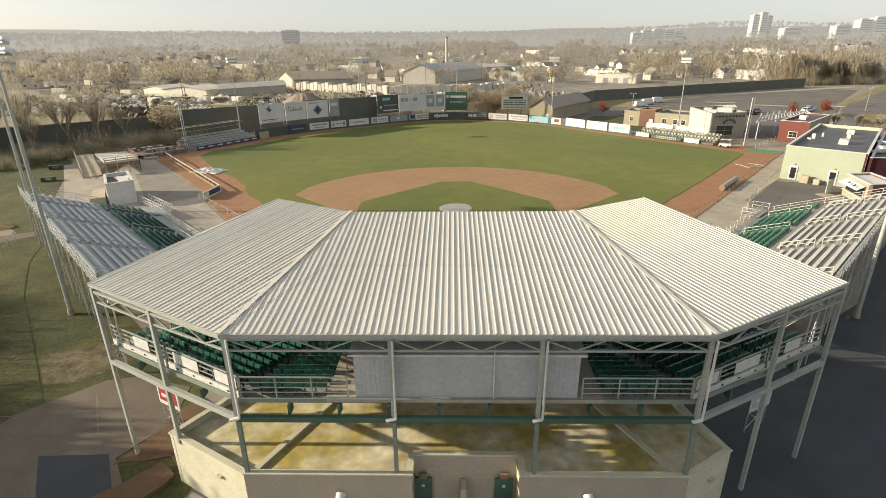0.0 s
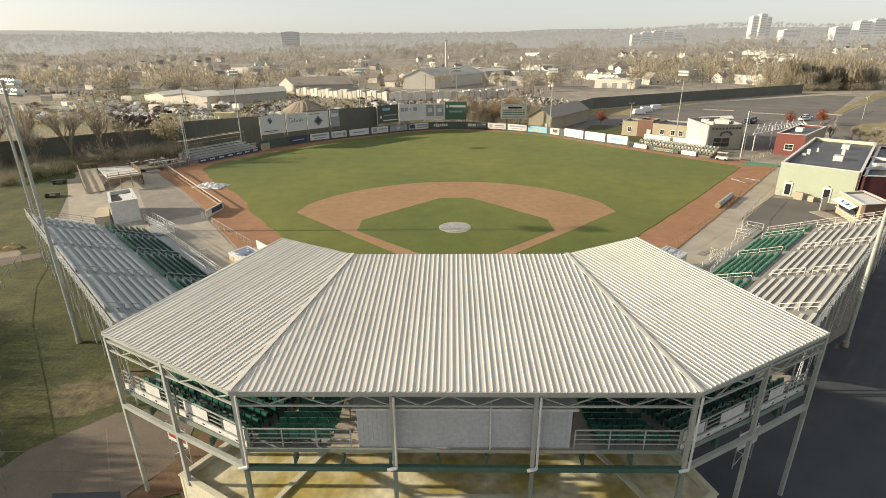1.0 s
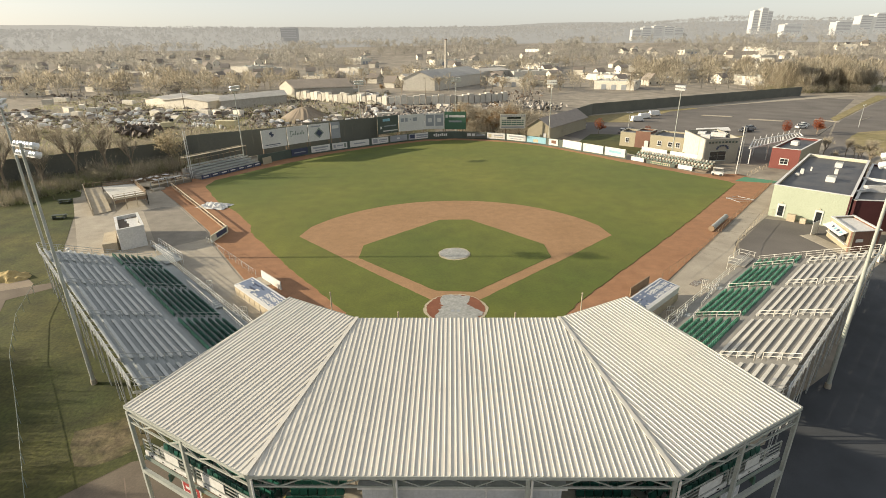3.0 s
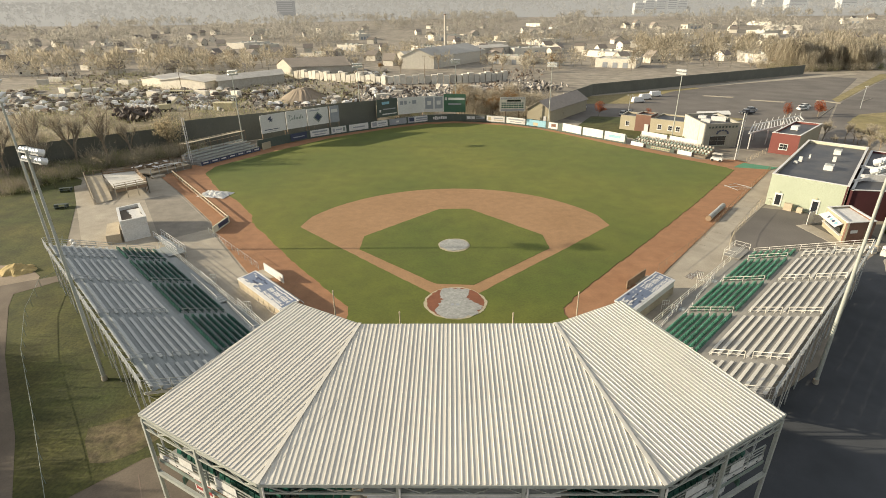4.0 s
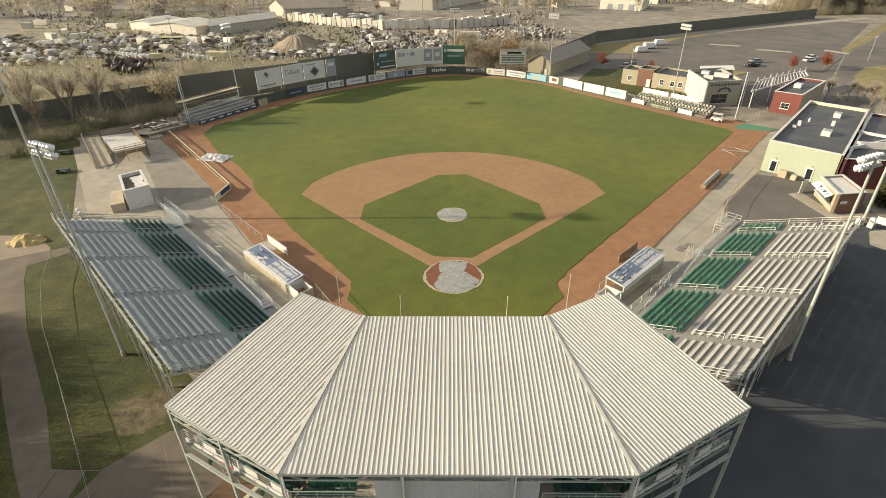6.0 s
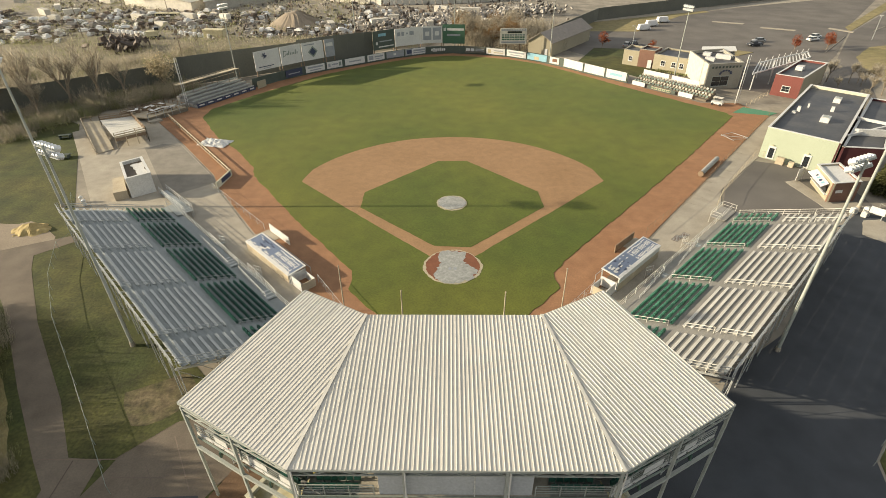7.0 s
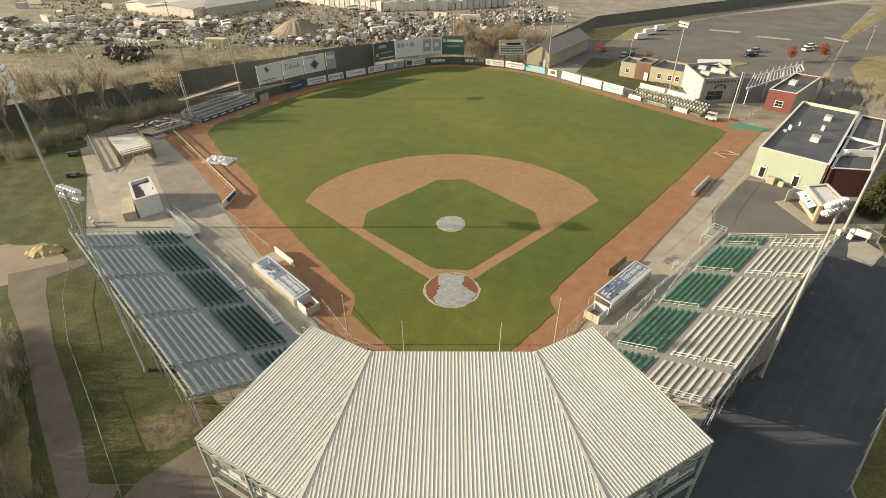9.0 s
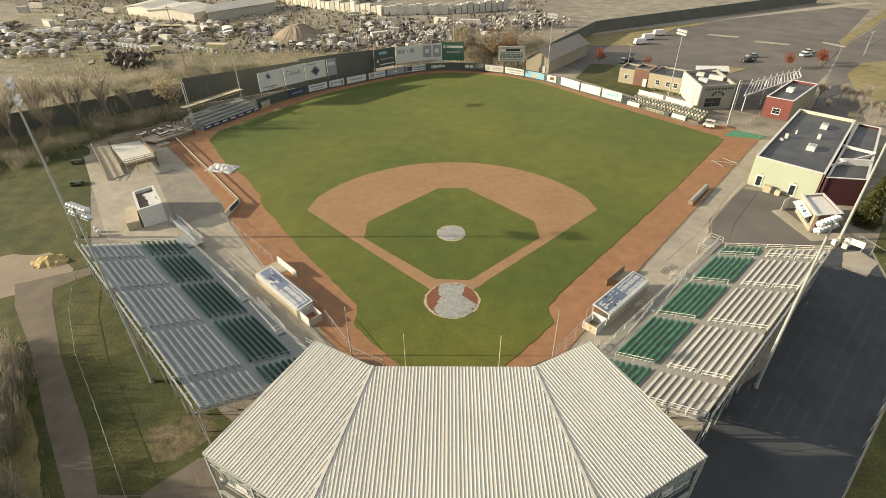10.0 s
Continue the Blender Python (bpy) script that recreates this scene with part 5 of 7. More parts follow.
# dark windscreen fence behind left field
ws = thing("windscreen_fence", "tall fence covered with dark windscreen fabric", "fence")
WSP = [(-145.0, 31.0), (-103.0, 62.8), (-89.5, 73.0), (-74.0, 86.0), (-56.6, 97.3), (-46.0, 104.0), (-35.0, 111.0), (-25.0, 115.8)]
for p, q in zip(WSP[:-1], WSP[1:]):
    fh = 6.4 if p[0] < -75 else 7.6 if p[0] < -50 else 8.2
    n = max(1, round(math.dist(p, q) / 3))
    ang = math.degrees(math.atan2(q[1] - p[1], q[0] - p[0]))
    for k in range(n):
        a, b = lerp(p, q, k / n), lerp(p, q, (k + 1) / n)
        part("fabric_panel", box(B(), (*lerp(a, b, 0.5), fh / 2 + 0.05), (math.dist(a, b) - 0.02, 0.06, fh + 0.06 * (k % 2)), rz=ang), M_FABRIC, ws)
        part("post", tube(B(), (a[0], a[1] + 0.12, 0), (a[0], a[1] + 0.12, fh + 0.2), 0.08), M_FABRIC, ws)
# scoreboard
sb = thing("scoreboard", "pale green scoreboard with dark number windows", "scoreboard")
part("post", box(B(), (17.5, 118.9, 2.0), (0.3, 0.3, 4)), M_BROWN, sb)
part("post", box(B(), (22.0, 118.9, 2.0), (0.3, 0.3, 4)), M_BROWN, sb)
part("board", box(B(), (19.8, 118.6, 6.2), (8.4, 0.35, 4.6)), M_HOUSE, sb)
part("title_band", box(B(), (19.8, 118.41, 8.1), (7.8, 0.03, 0.6)), M_GREYP, sb)
for k in range(9):
    part("title_bar", box(B(), (16.5 + 0.82 * k, 118.385, 8.1), (0.5, 0.03, 0.34)), M_HOUSE, sb)
part("display", box(B(), (20.2, 118.41, 7.35), (4.6, 0.03, 0.6)), M_GLASS, sb)
for r in range(3):
    for k in range(9):
        part("number_window", box(B(), (16.5 + 0.82 * k, 118.41, 6.55 - 0.68 * r), (0.66, 0.03, 0.46)), M_SIGNG if r else M_FASC, sb)
part("sponsor_bar", box(B(), (19.8, 118.41, 4.35), (7.6, 0.03, 0.45)), M_GREYP, sb)
# ---- buildings round the field ----
def block(root, pts, h, m_walls, m_roof, parapet=0.45, rim=None, z0=0.0):
    """A flat-roofed block: one wall per side with a parapet, a sunk roof and a coping."""
    n = len(pts)
    cx, cy = sum(p[0] for p in pts) / n, sum(p[1] for p in pts) / n
    part("roof", prism(B(), [lerp(p, (cx, cy), 0.01) for p in pts], h - parapet - 0.2, h - parapet), m_roof, root)
    walls = []
    for i in range(n):
        p, q = Vector(pts[i]), Vector(pts[(i + 1) % n])
        d = q - p
        nn = Vector((-d.y, d.x)).normalized()
        if nn.dot(Vector((cx, cy)) - p) < 0:
            nn = -nn
        c = (p + q) / 2 + nn * 0.15
        ang = math.degrees(math.atan2(d.y, d.x))
        m = m_walls[i % len(m_walls)]
        walls.append(part("wall", box(B(), (c.x, c.y, h / 2 + z0 / 2 - 0.1), (d.length - 0.003 * (i % 2), 0.3, h - z0 + 0.2), rz=ang), m, root))
        part("coping", box(B(), (c.x, c.y, h + 0.05), (d.length + 0.05, 0.42, 0.1 + 0.004 * (i % 2)), rz=ang), rim or M_WHITE, root)
    return walls


def window(root, p, q, f, z, w, h, arch=False, m_frame=None):
    """A window set in the wall that runs from p to q, at the fraction f of its length."""
    p, q = Vector(p), Vector(q)
    d = (q - p)
    nn = Vector((d.y, -d.x)).normalized()
    ang = math.degrees(math.atan2(d.y, d.x))
    c = p + d * f
    o = c + nn * 0.02
    fr = part("window", box(B(), (o.x, o.y, z), (w + 0.24, 0.1, h + 0.24), rz=ang), m_frame or M_WHITE, root)
    for sx in (-1, 1):
        for sz in (-1, 1):
            g = c + d.normalized() * sx * w / 4 + nn * 0.075
            part("pane", box(B(), (g.x, g.y, z + sz * h / 4), (w / 2 - 0.06, 0.02, h / 2 - 0.06), rz=ang), M_GLASS, fr)
    s = c + nn * 0.1
    part("sill", box(B(), (s.x, s.y, z - h / 2 - 0.14), (w + 0.34, 0.2, 0.08), rz=ang), m_frame or M_WHITE, fr)
    return fr


YA, YB, YC, YD = (59.4, 37.0), (67.9, 28.8), (91.2, 56.6), (83.0, 64.4)
yb = thing("yellow_building", "pale yellow sided building with dark flat roof and white parapet", "building")
block(yb, [YA, YB, YC, YD], 5.9, [M_YEL, M_MAROON, M_STUCCO, M_TANB], M_ROOFD, 0.55)
for f, w in ((0.16, 0.7), (0.66, 0.7)):
    p = Vector(YA).lerp(Vector(YB), f)
    nn = Vector((-0.695, -0.719))
    o = p + nn * 0.05
    door = part("door", box(B(), (o.x, o.y, 1.35), (1.3, 0.1, 2.5), rz=-44), M_WHITE, yb, "white framed glass door")
    o = p + nn * 0.11
    part("pane", box(B(), (o.x, o.y, 1.3), (0.85, 0.05, 1.9), rz=-44), M_GLASS, door)
    part("door_lamp", box(B(), (o.x, o.y, 2.85), (0.25, 0.2, 0.18), rz=-44), M_BRONZE, door)
for f, ln, h in ((0.34, 1.3, 1.3), (0.5, 0.9, 0.9)):
    p = Vector(YA).lerp(Vector(YB), f) + Vector((-0.695, -0.719)) * 1.1
    part("utility_box", box(B(), (p.x, p.y, h / 2), (ln, 0.8, h), rz=-44), M_TIMBER, yb)
for (x, y), s in (((72.8, 41.6), (2.2, 1.5, 0.9)), ((82.4, 53.4), (2.0, 1.3, 0.9)), ((77.6, 47.2), (0.6, 0.6, 1.0)), ((71.0, 47.6), (0.6, 0.6, 1.0)), ((69.4, 46.4), (1.0, 0.7, 0.4)), ((74.4, 50.0), (0.3, 0.3, 0.8))):
    u = part("roof_unit", box(B(), (x, y, 5.35 + s[2] / 2), s, rz=50), M_WHITE, yb, "white rooftop unit")
    part("unit_lid", box(B(), (x, y, 5.38 + s[2]), (s[0] * 0.7, s[1] * 0.6, 0.08), rz=50), M_STEEL, u)
an = thing("maroon_annex", "dark maroon annex with folded dark roof and white parapet edges", "building")
block(an, [(68.3, 28.7), (75.0, 27.6), (83.6, 38.6), (95.0, 53.4), (91.6, 56.2)], 5.3, [M_MAROON], M_ROOFD, 0.4)
part("white_fin", prism(B(), [(74.6, 35.6), (75.1, 35.2), (80.2, 34.2), (80.0, 34.8)], 4.6, 6.1), M_WHITE, an)
part("roof_fold", beam(B(), (72.0, 33.6, 5.4), (83.4, 38.6, 5.4), 0.35, 0.5), M_WHITE, an)
part("roof_fold", beam(B(), (84.0, 39.0, 5.5), (80.0, 43.0, 5.5), 0.35, 0.5), M_WHITE, an)

hr = thing("concession_stand", "brown and yellow concession stand with white roof and serving hatch", "kiosk")
HR = [(61.2, 18.2), (66.0, 18.8), (67.0, 26.2), (62.8, 25.6)]
block(hr, HR, 3.4, [M_RUST, M_RUST, M_TANB, M_TANB], M_WHITE, 0.25)
part("hatch_awning", quadslab(B(), [(60.2, 19.4, 2.3), (61.2, 19.2, 2.9), (62.6, 24.8, 2.9), (61.4, 25.2, 2.3)], 0.06), M_WHITE, hr)
for k in range(5):
    y = 20.0 + 0.95 * k
    part("printed_shape", quadslab(B(), [(60.5 + 0.24 * (k + 0.4), y, 2.50), (60.9 + 0.24 * (k + 0.4), y - 0.08, 2.72), (61.1 + 0.24 * (k + 0.4), y + 0.55, 2.72), (60.7 + 0.24 * (k + 0.4), y + 0.62, 2.50)], 0.01), M_NAVY if k % 2 else M_SIGNB, hr)
part("counter", quadslab(B(), [(60.9, 18.9, 1.1), (61.3, 18.8, 1.1), (62.8, 25.2, 1.1), (62.4, 25.4, 1.1)], 0.1), M_WHITE, hr)
part("hatch", quadslab(B(), [(61.16, 19.4, 2.2), (61.2, 19.4, 1.2), (62.5, 24.7, 1.2), (62.46, 24.7, 2.2)], 0.02), M_GLASS, hr)
part("end_board", box(B(), (61.2, 26.4, 1.2), (1.9, 0.08, 2.2), rz=30), M_WHITE, hr, "white end board")
part("door", box(B(), (64.9, 18.62, 1.05), (0.9, 0.06, 2.0), rz=7), M_BROWN, hr)
part("wall_sign", box(B(), (62.6, 18.3, 1.9), (1.2, 0.05, 0.5), rz=7), M_WHITE, hr)
slab("kiosk_apron", [(58.6, 25.8), (61.2, 26.6), (62.0, 17.6), (66.2, 18.2), (66.4, 16.2), (60.0, 15.6)], 0.03, M_CONC, "tan concrete apron round the concession stand", "pavement")

slab("gate_path", jig([(60.6, 8.2), (62.6, 5.6), (67.0, 9.4), (66.2, 12.6), (63.4, 12.4)], 0.1, 0.8, 81), 0.004, M_CONC, "tan concrete path by the yard gate", "pavement")
for x, y, h, rz in ((63.3, 14.6, 0.95, 10), (64.3, 13.6, 0.8, 35), (65.6, 14.9, 0.9, 20)):
    un = thing("cooling_unit", "grey-white boxed cooling unit beside the concession stand", "cooling unit", "units beside the stand", at=(x, y, 0), rz=rz)
    part("case", box(B(), (0, 0, h / 2), (0.8, 0.75, h)), M_HOUSE, un)
    part("grille", box(B(), (0, -0.38, h * 0.55), (0.6, 0.04, h * 0.55)), M_GREYP, un)
    part("fan_ring", tube(B(), (0, 0, h), (0, 0, h + 0.06), 0.28, 0.26, seg=16), M_GALV, un)
nb = thing("notice_board", "blank white board on two posts by the gate", "sign", at=(65.4, 12.8, 0), rz=-50)
for x in (-0.8, 0.8):
    part("post", box(B(), (x, 0.05, 0.95), (0.09, 0.09, 1.9)), M_GALV, nb)
part("panel", box(B(), (0, 0, 1.35), (2.0, 0.06, 1.1)), M_WHITE, nb)
# paired drain grates in the walk behind the first-base dugout
for k, (x, y) in enumerate(((33.0, 7.2), (34.3, 7.9))):
    gr = thing("floor_grate", "dark steel grate set in the concrete walk", "grate", at=(x, y, 0), rz=45)
    part("frame", box(B(), (0, 0, 0.0), (1.9, 1.0, 0.02)), M_RUSTY, gr)
    for j in range(6):
        part("bar", box(B(), (-0.75 + 0.3 * j, 0, 0.014), (0.05, 0.9, 0.02)), M_GALV, gr)

sh = thing("equipment_hut", "small white hut with sunk gravel roof on the concourse", "hut")
SH = [(-54.3, 20.0), (-51.3, 22.5), (-56.2, 29.3), (-58.8, 26.7)]
block(sh, SH, 3.5, [M_WHITE], M_PATH, 0.5)
part("roof_litter", prism(B(), jig([(-53.7, 22.7), (-52.3, 23.3), (-55.6, 27.9), (-57.0, 26.6)], 0.2, 0.6, 4), 2.95, 3.15), M_WHITE, sh, "pale heap of sheets on the roof")
part("lean_to", prism(B(), [(-54.7, 19.9), (-58.2, 25.4), (-59.6, 24.4), (-56.5, 18.9)], -0.05, 1.5), M_TIMBER, sh, "weathered timber lean-to box")
for i, (x, y) in enumerate(((-60.8, 17.4), (-62.0, 18.6))):
    bn = thing("rubbish_bin", "white plastic bin on the concourse", "bin", at=(x, y, 0))
    part("barrel", tube(B(), (0, 0, 0), (0, 0, 0.95), 0.28, 0.32, seg=12), M_WHITE, bn)
    part("lid", tube(B(), (0, 0, 0.95), (0, 0, 1.15), 0.34, 0.15, seg=12), M_WHITE, bn)

# raised party deck behind third base
pd = thing("party_deck", "raised timber party deck with brown railing and ramp", "deck")
DK = [(-77.5, 52.5), (-71.9, 55.2), (-63.9, 45.8), (-68.3, 41.7)]
for k in range(24):
    a, b = lerp(DK[0], DK[3], k / 24), lerp(DK[0], DK[3], (k + 0.97) / 24)
    c, d = lerp(DK[1], DK[2], (k + 0.97) / 24), lerp(DK[1], DK[2], k / 24)
    part("deck_board", quadslab(B(), [(*a, 2.2), (*b, 2.2), (*c, 2.2), (*d, 2.2)], 0.06), M_PLANK, pd)


def timber_rail(root, p, q, z1, z2=None, m=None, fill=True):
    z2 = z1 if z2 is None else z2
    m = m or M_BROWN
    r = part("rail", beam(B(), (*p, z1 + 1.05), (*q, z2 + 1.05), 0.12, 0.07), m, root)
    if fill:
        part("kick_board", beam(B(), (*p, z1 + 0.15), (*q, z2 + 0.15), 0.06, 0.35), m, root)
        part("mid_board", beam(B(), (*p, z1 + 0.6), (*q, z2 + 0.6), 0.05, 0.2), m, root)
    n = max(1, round(math.dist(p, q) / 1.8))
    for k in range(n + 1):
        x, y = lerp(p, q, k / n)
        z = z1 + (z2 - z1) * k / n
        part("post", box(B(), (x, y, z / 2 + 0.5), (0.11, 0.11, z + 1.05)), m, root)


for i in range(4):
    if i != 3:
        timber_rail(pd, DK[i], DK[(i + 1) % 4], 2.2, m=M_TIMBER if i == 2 else M_BROWN)
part("skirt", quadslab(B(), [(*DK[2], 2.1), (*DK[3], 2.1), (DK[3][0] - 0.1, DK[3][1] - 0.05, 1.5), (DK[2][0] - 0.1, DK[2][1] - 0.05, 1.5)], 0.05), M_BROWN, pd)
part("ramp", quadslab(B(), [(-80.6, 51.2, 2.15), (-77.56, 52.4, 2.15), (-69.0, 41.2, 0.2), (-71.0, 38.8, 0.1)], 0.12), M_TIMBER, pd)
timber_rail(pd, (-80.7, 51.1), (-71.1, 38.7), 2.1, 0.1, m=M_TIMBER)
timber_rail(pd, (-80.6, 51.3), DK[0], 2.15, m=M_BROWN, fill=False)
# walkway seats between the deck and the left-field stand
lw = thing("picnic_terrace", "raised picnic terrace crowded with pale tables and chairs", "terrace")
LW = [(-77.0, 59.8), (-71.2, 69.1), (-63.9, 65.1), (-69.6, 57.4)]
part("floor", prism(B(), LW, 0.6, 0.85), M_TIMBER, lw)
timber_rail(lw, LW[0], LW[1], 0.85)
timber_rail(lw, LW[1], LW[2], 0.85, fill=False)
timber_rail(lw, LW[3], LW[2], 0.85, m=M_GALV, fill=False)
part("front_wall", quadslab(B(), [(*LW[3], 0.95), (*LW[2], 0.95), (*LW[2], -0.05), (*LW[3], -0.05)], 0.15), M_CONC, lw, "pale low front wall")
part("stair", prism(B(), [(-69.9, 57.1), (-68.4, 56.0), (-66.8, 58.2), (-68.3, 59.2)], -0.05, 0.4), M_CONC, lw)
rnd = random.Random(21)


def table_set(x, y, z, rz):
    t = thing("picnic_table", "pale weathered picnic table with benches", "table", "terrace tables", at=(x, y, z), rz=rz)
    part("tabletop", box(B(), (0, 0, 0.74), (1.6, 0.75, 0.05)), M_WHITE, t)
    for s in (-1, 1):
        part("bench", box(B(), (0, s * 0.75, 0.44), (1.6, 0.28, 0.05)), M_TIMBER, t)
        part("leg", box(B(), (s * 0.6, 0, 0.36), (0.08, 1.4, 0.72)), M_BROWN, t)
    return t


ts = table_set(-74.9, 60.6, 0.85, 30)
for k in range(1, 9):
    p = lerp((-74.6, 61.0) if k % 2 else (-71.4, 60.0), (-69.8, 67.4) if k % 2 else (-66.4, 65.2), k / 9)
    copy_thing(ts, pose(p[0] + rnd.uniform(-0.4, 0.4), p[1] + rnd.uniform(-0.3, 0.3), 0.85, 0, 0, rnd.uniform(0, 180)))

# table shapes added where two dark rectangles lie on the lawn
for x, y, rz in ((-82.9, 47.6, 20), (-76.6, 37.0, 15)):
    dt = thing("picnic_table", "dark green table shape standing for a dark rectangle", "table", at=(x, y, -0.03), rz=rz)
    part("tabletop", box(B(), (0, 0, 0.74), (2.4, 0.9, 0.06)), M_WALLG, dt)
    for sy in (-1, 1):
        part("bench", box(B(), (0, sy * 0.8, 0.44), (2.4, 0.32, 0.05)), M_WALLG, dt)
        part("leg", box(B(), (sy * 0.9, 0, 0.36), (0.08, 1.6, 0.72)), M_WALLG, dt)

# left-field stand: stepped counters with blue panels
lf = thing("left_field_stand", "small stepped stand with grey benches and blue front panels", "stand")
p0, p1 = Vector((-62.2, 66.8)), Vector((-52.8, 82.6))
out = Vector((-0.86, 0.51))
ang = math.degrees(math.atan2(p1.y - p0.y, p1.x - p0.x))
L = (p1 - p0).length
for k in range(5):
    c = (p0 + p1) / 2 + out * (0.8 + 1.5 * k)
    z = 0.45 + 0.36 * k
    part("step", box(B(), (c.x, c.y, z / 2), (L, 1.48, z), rz=ang), M_DECK, lf)
    c2 = c - out * 0.3
    part("bench", box(B(), (c2.x, c2.y, z + 0.45), (L - 0.6, 0.35, 0.06), rz=ang), M_ALU if k else M_NAVY, lf)
    part("counter", box(B(), (c2.x + 0.4, c2.y - 0.2, z + 0.75), (L - 1.0, 0.12, 0.3), rz=ang), M_STEEL, lf)
for k in range(7):
    o = p0.lerp(p1, (k + 0.5) / 7) - out * 0.05
    b = part("front_panel", box(B(), (o.x, o.y, 0.55), (L / 7 - 0.15, 0.08, 0.9), rz=ang), M_NAVY, lf, "navy front panel")
    o -= out * 0.06
    part("printed_bar", box(B(), (o.x, o.y, 0.62), (L / 7 * 0.55, 0.02, 0.3), rz=ang), M_WHITE, b)
for k in range(6):
    o = p0.lerp(p1, k / 5) + out * 7.6
    part("canopy_post", tube(B(), (o.x, o.y, 0), (o.x, o.y, 5.0), 0.06), M_BROWN, lf)
    o2 = p0.lerp(p1, k / 5) + out * 5.4
    part("canopy_post", tube(B(), (o2.x, o2.y, 1.7), (o2.x, o2.y, 5.2), 0.06), M_BROWN, lf)
a, b = p0 + out * 7.6, p1 + out * 7.6
part("canopy_rail", beam(B(), (a.x, a.y, 4.9), (b.x, b.y, 4.9), 0.1), M_TIMBER, lf)
part("back_fence_bar", beam(B(), (a.x, a.y, 3.6), (b.x, b.y, 3.6), 0.08), M_TIMBER, lf)
c1, d1 = p0 + out * 5.2, p1 + out * 5.2
part("canopy_roof", quadslab(B(), [(a.x, a.y, 4.7), (b.x, b.y, 4.7), (d1.x, d1.y, 5.0), (c1.x, c1.y, 5.0)], 0.12), M_TIMBER, lf, "weathered flat canopy roof")
part("end_board", box(B(), (-51.6, 84.4, 1.0), (3.0, 0.1, 1.9), rz=60), M_TANB, lf)

# right-field party seats
rf = thing("right_field_stand", "small terrace of pale green chairs with white sign boards", "stand")
p0, p1 = Vector((49.0, 86.2)), Vector((62.6, 70.2))
out = Vector((0.76, 0.65))
ang = math.degrees(math.atan2(p1.y - p0.y, p1.x - p0.x))
L = (p1 - p0).length
for k in range(4):
    c = (p0 + p1) / 2 + out * (0.9 + 1.15 * k)
    z = 0.5 + 0.32 * k
    part("step", box(B(), (c.x, c.y, z / 2), (L, 1.14, z), rz=ang), M_PATH, rf)
    tpl = part("chair", (lambda bm: (seat_shape(bm), bm)[1])(B()), M_HOUSE if k % 2 else M_CHAIR, rf)
    n = 24
    for j in range(n):
        o = p0.lerp(p1, (j + 0.6) / n) + out * (0.9 + 1.15 * k)
        m = pose(o.x + rnd.uniform(-0.1, 0.1), o.y + rnd.uniform(-0.1, 0.1), z, 0, 0, 138 + rnd.uniform(-15, 15))
        if j == 0:
            tpl.matrix_basis = m
        else:
            share("chair", tpl.data, m, rf)
for f0, f1, d, z0, z1, m in ((0.02, 0.2, -0.15, 0.1, 1.2, M_WHITE), (0.24, 0.62, -0.15, 0.1, 1.0, M_WALLG), (0.3, 0.56, -0.25, 0.2, 0.85, M_TIMBER), (0.66, 0.84, -0.15, 0.1, 1.2, M_WHITE), (0.0, 0.36, 5.4, 1.6, 3.1, M_WHITE), (0.4, 0.76, 5.4, 1.6, 3.1, M_WHITE)):
    a, b = p0.lerp(p1, f0) + out * d, p0.lerp(p1, f1) + out * d
    part("sign_board", beam(B(), (a.x, a.y, (z0 + z1) / 2), (b.x, b.y, (z0 + z1) / 2), 0.1, z1 - z0), m, rf)
for k in range(10):
    o = p0.lerp(p1, 0.31 + 0.026 * k) - out * 0.32
    part("printed_bar", box(B(), (o.x, o.y, 0.52), (0.35, 0.02, 0.42), rz=ang), M_SIGNG, rf)
cart = thing("service_cart", "white service cart parked by the foul pole", "cart", at=(64.6, 68.2, 0), rz=-40)
part("body", box(B(), (0, 0, 0.6), (2.6, 1.3, 0.6)), M_WHITE, cart)
part("canopy", box(B(), (0, 0, 1.85), (2.2, 1.3, 0.08)), M_HOUSE, cart)
for sx in (-1, 1):
    for sy in (-1, 1):
        part("canopy_post", box(B(), (sx * 0.95, sy * 0.55, 1.4), (0.05, 0.05, 0.9)), M_STEEL, cart)
        part("wheel", tube(B(), (sx * 0.85, sy * 0.62, 0.3), (sx * 0.85, sy * 0.72, 0.3), 0.3, seg=12), M_TYRE, cart)
slab("turf_mat", [(66.0, 62.6), (70.2, 66.4), (76.0, 62.0), (73.4, 60.4)], 0.03, M_TURF, "flat green turf mat by the gate", "mat", 0.05)

# team shop row beyond right field
tb = thing("shop_building", "tan and grey shop building with red brick tower", "building")
B1, B2, B3, B4 = (52.5, 108.0), (56.2, 105.0), (59.8, 102.2), (67.2, 95.8)
block(tb, [B1, B2, (60.4, 110.6), (56.4, 114.0)], 4.3, [M_TANB], M_ROOFD, 0.4, M_GREYB)
block(tb, [B2, B3, (63.4, 106.8), (59.8, 110.0)], 5.0, [M_RUST], M_ROOFD, 0.4, M_GREYB)
block(tb, [B3, B4, (73.6, 103.6), (66.4, 110.2)], 4.2, [M_TANB], M_ROOFD, 0.35, M_GREYB)
GB = [(66.4, 81.0), (76.2, 82.6), (77.6, 98.4), (67.3, 96.2)]
block(tb, GB, 6.4, [M_GREYB, M_GREYB, M_GREYB, M_HOUSE], M_ROOFD, 0.7, M_GREYB)
window(tb, B1, B2, 0.5, 2.0, 1.0, 1.2)
for f in (0.3, 0.62, 0.85):
    window(tb, B3, B4, f, 2.0, 1.1, 1.3)
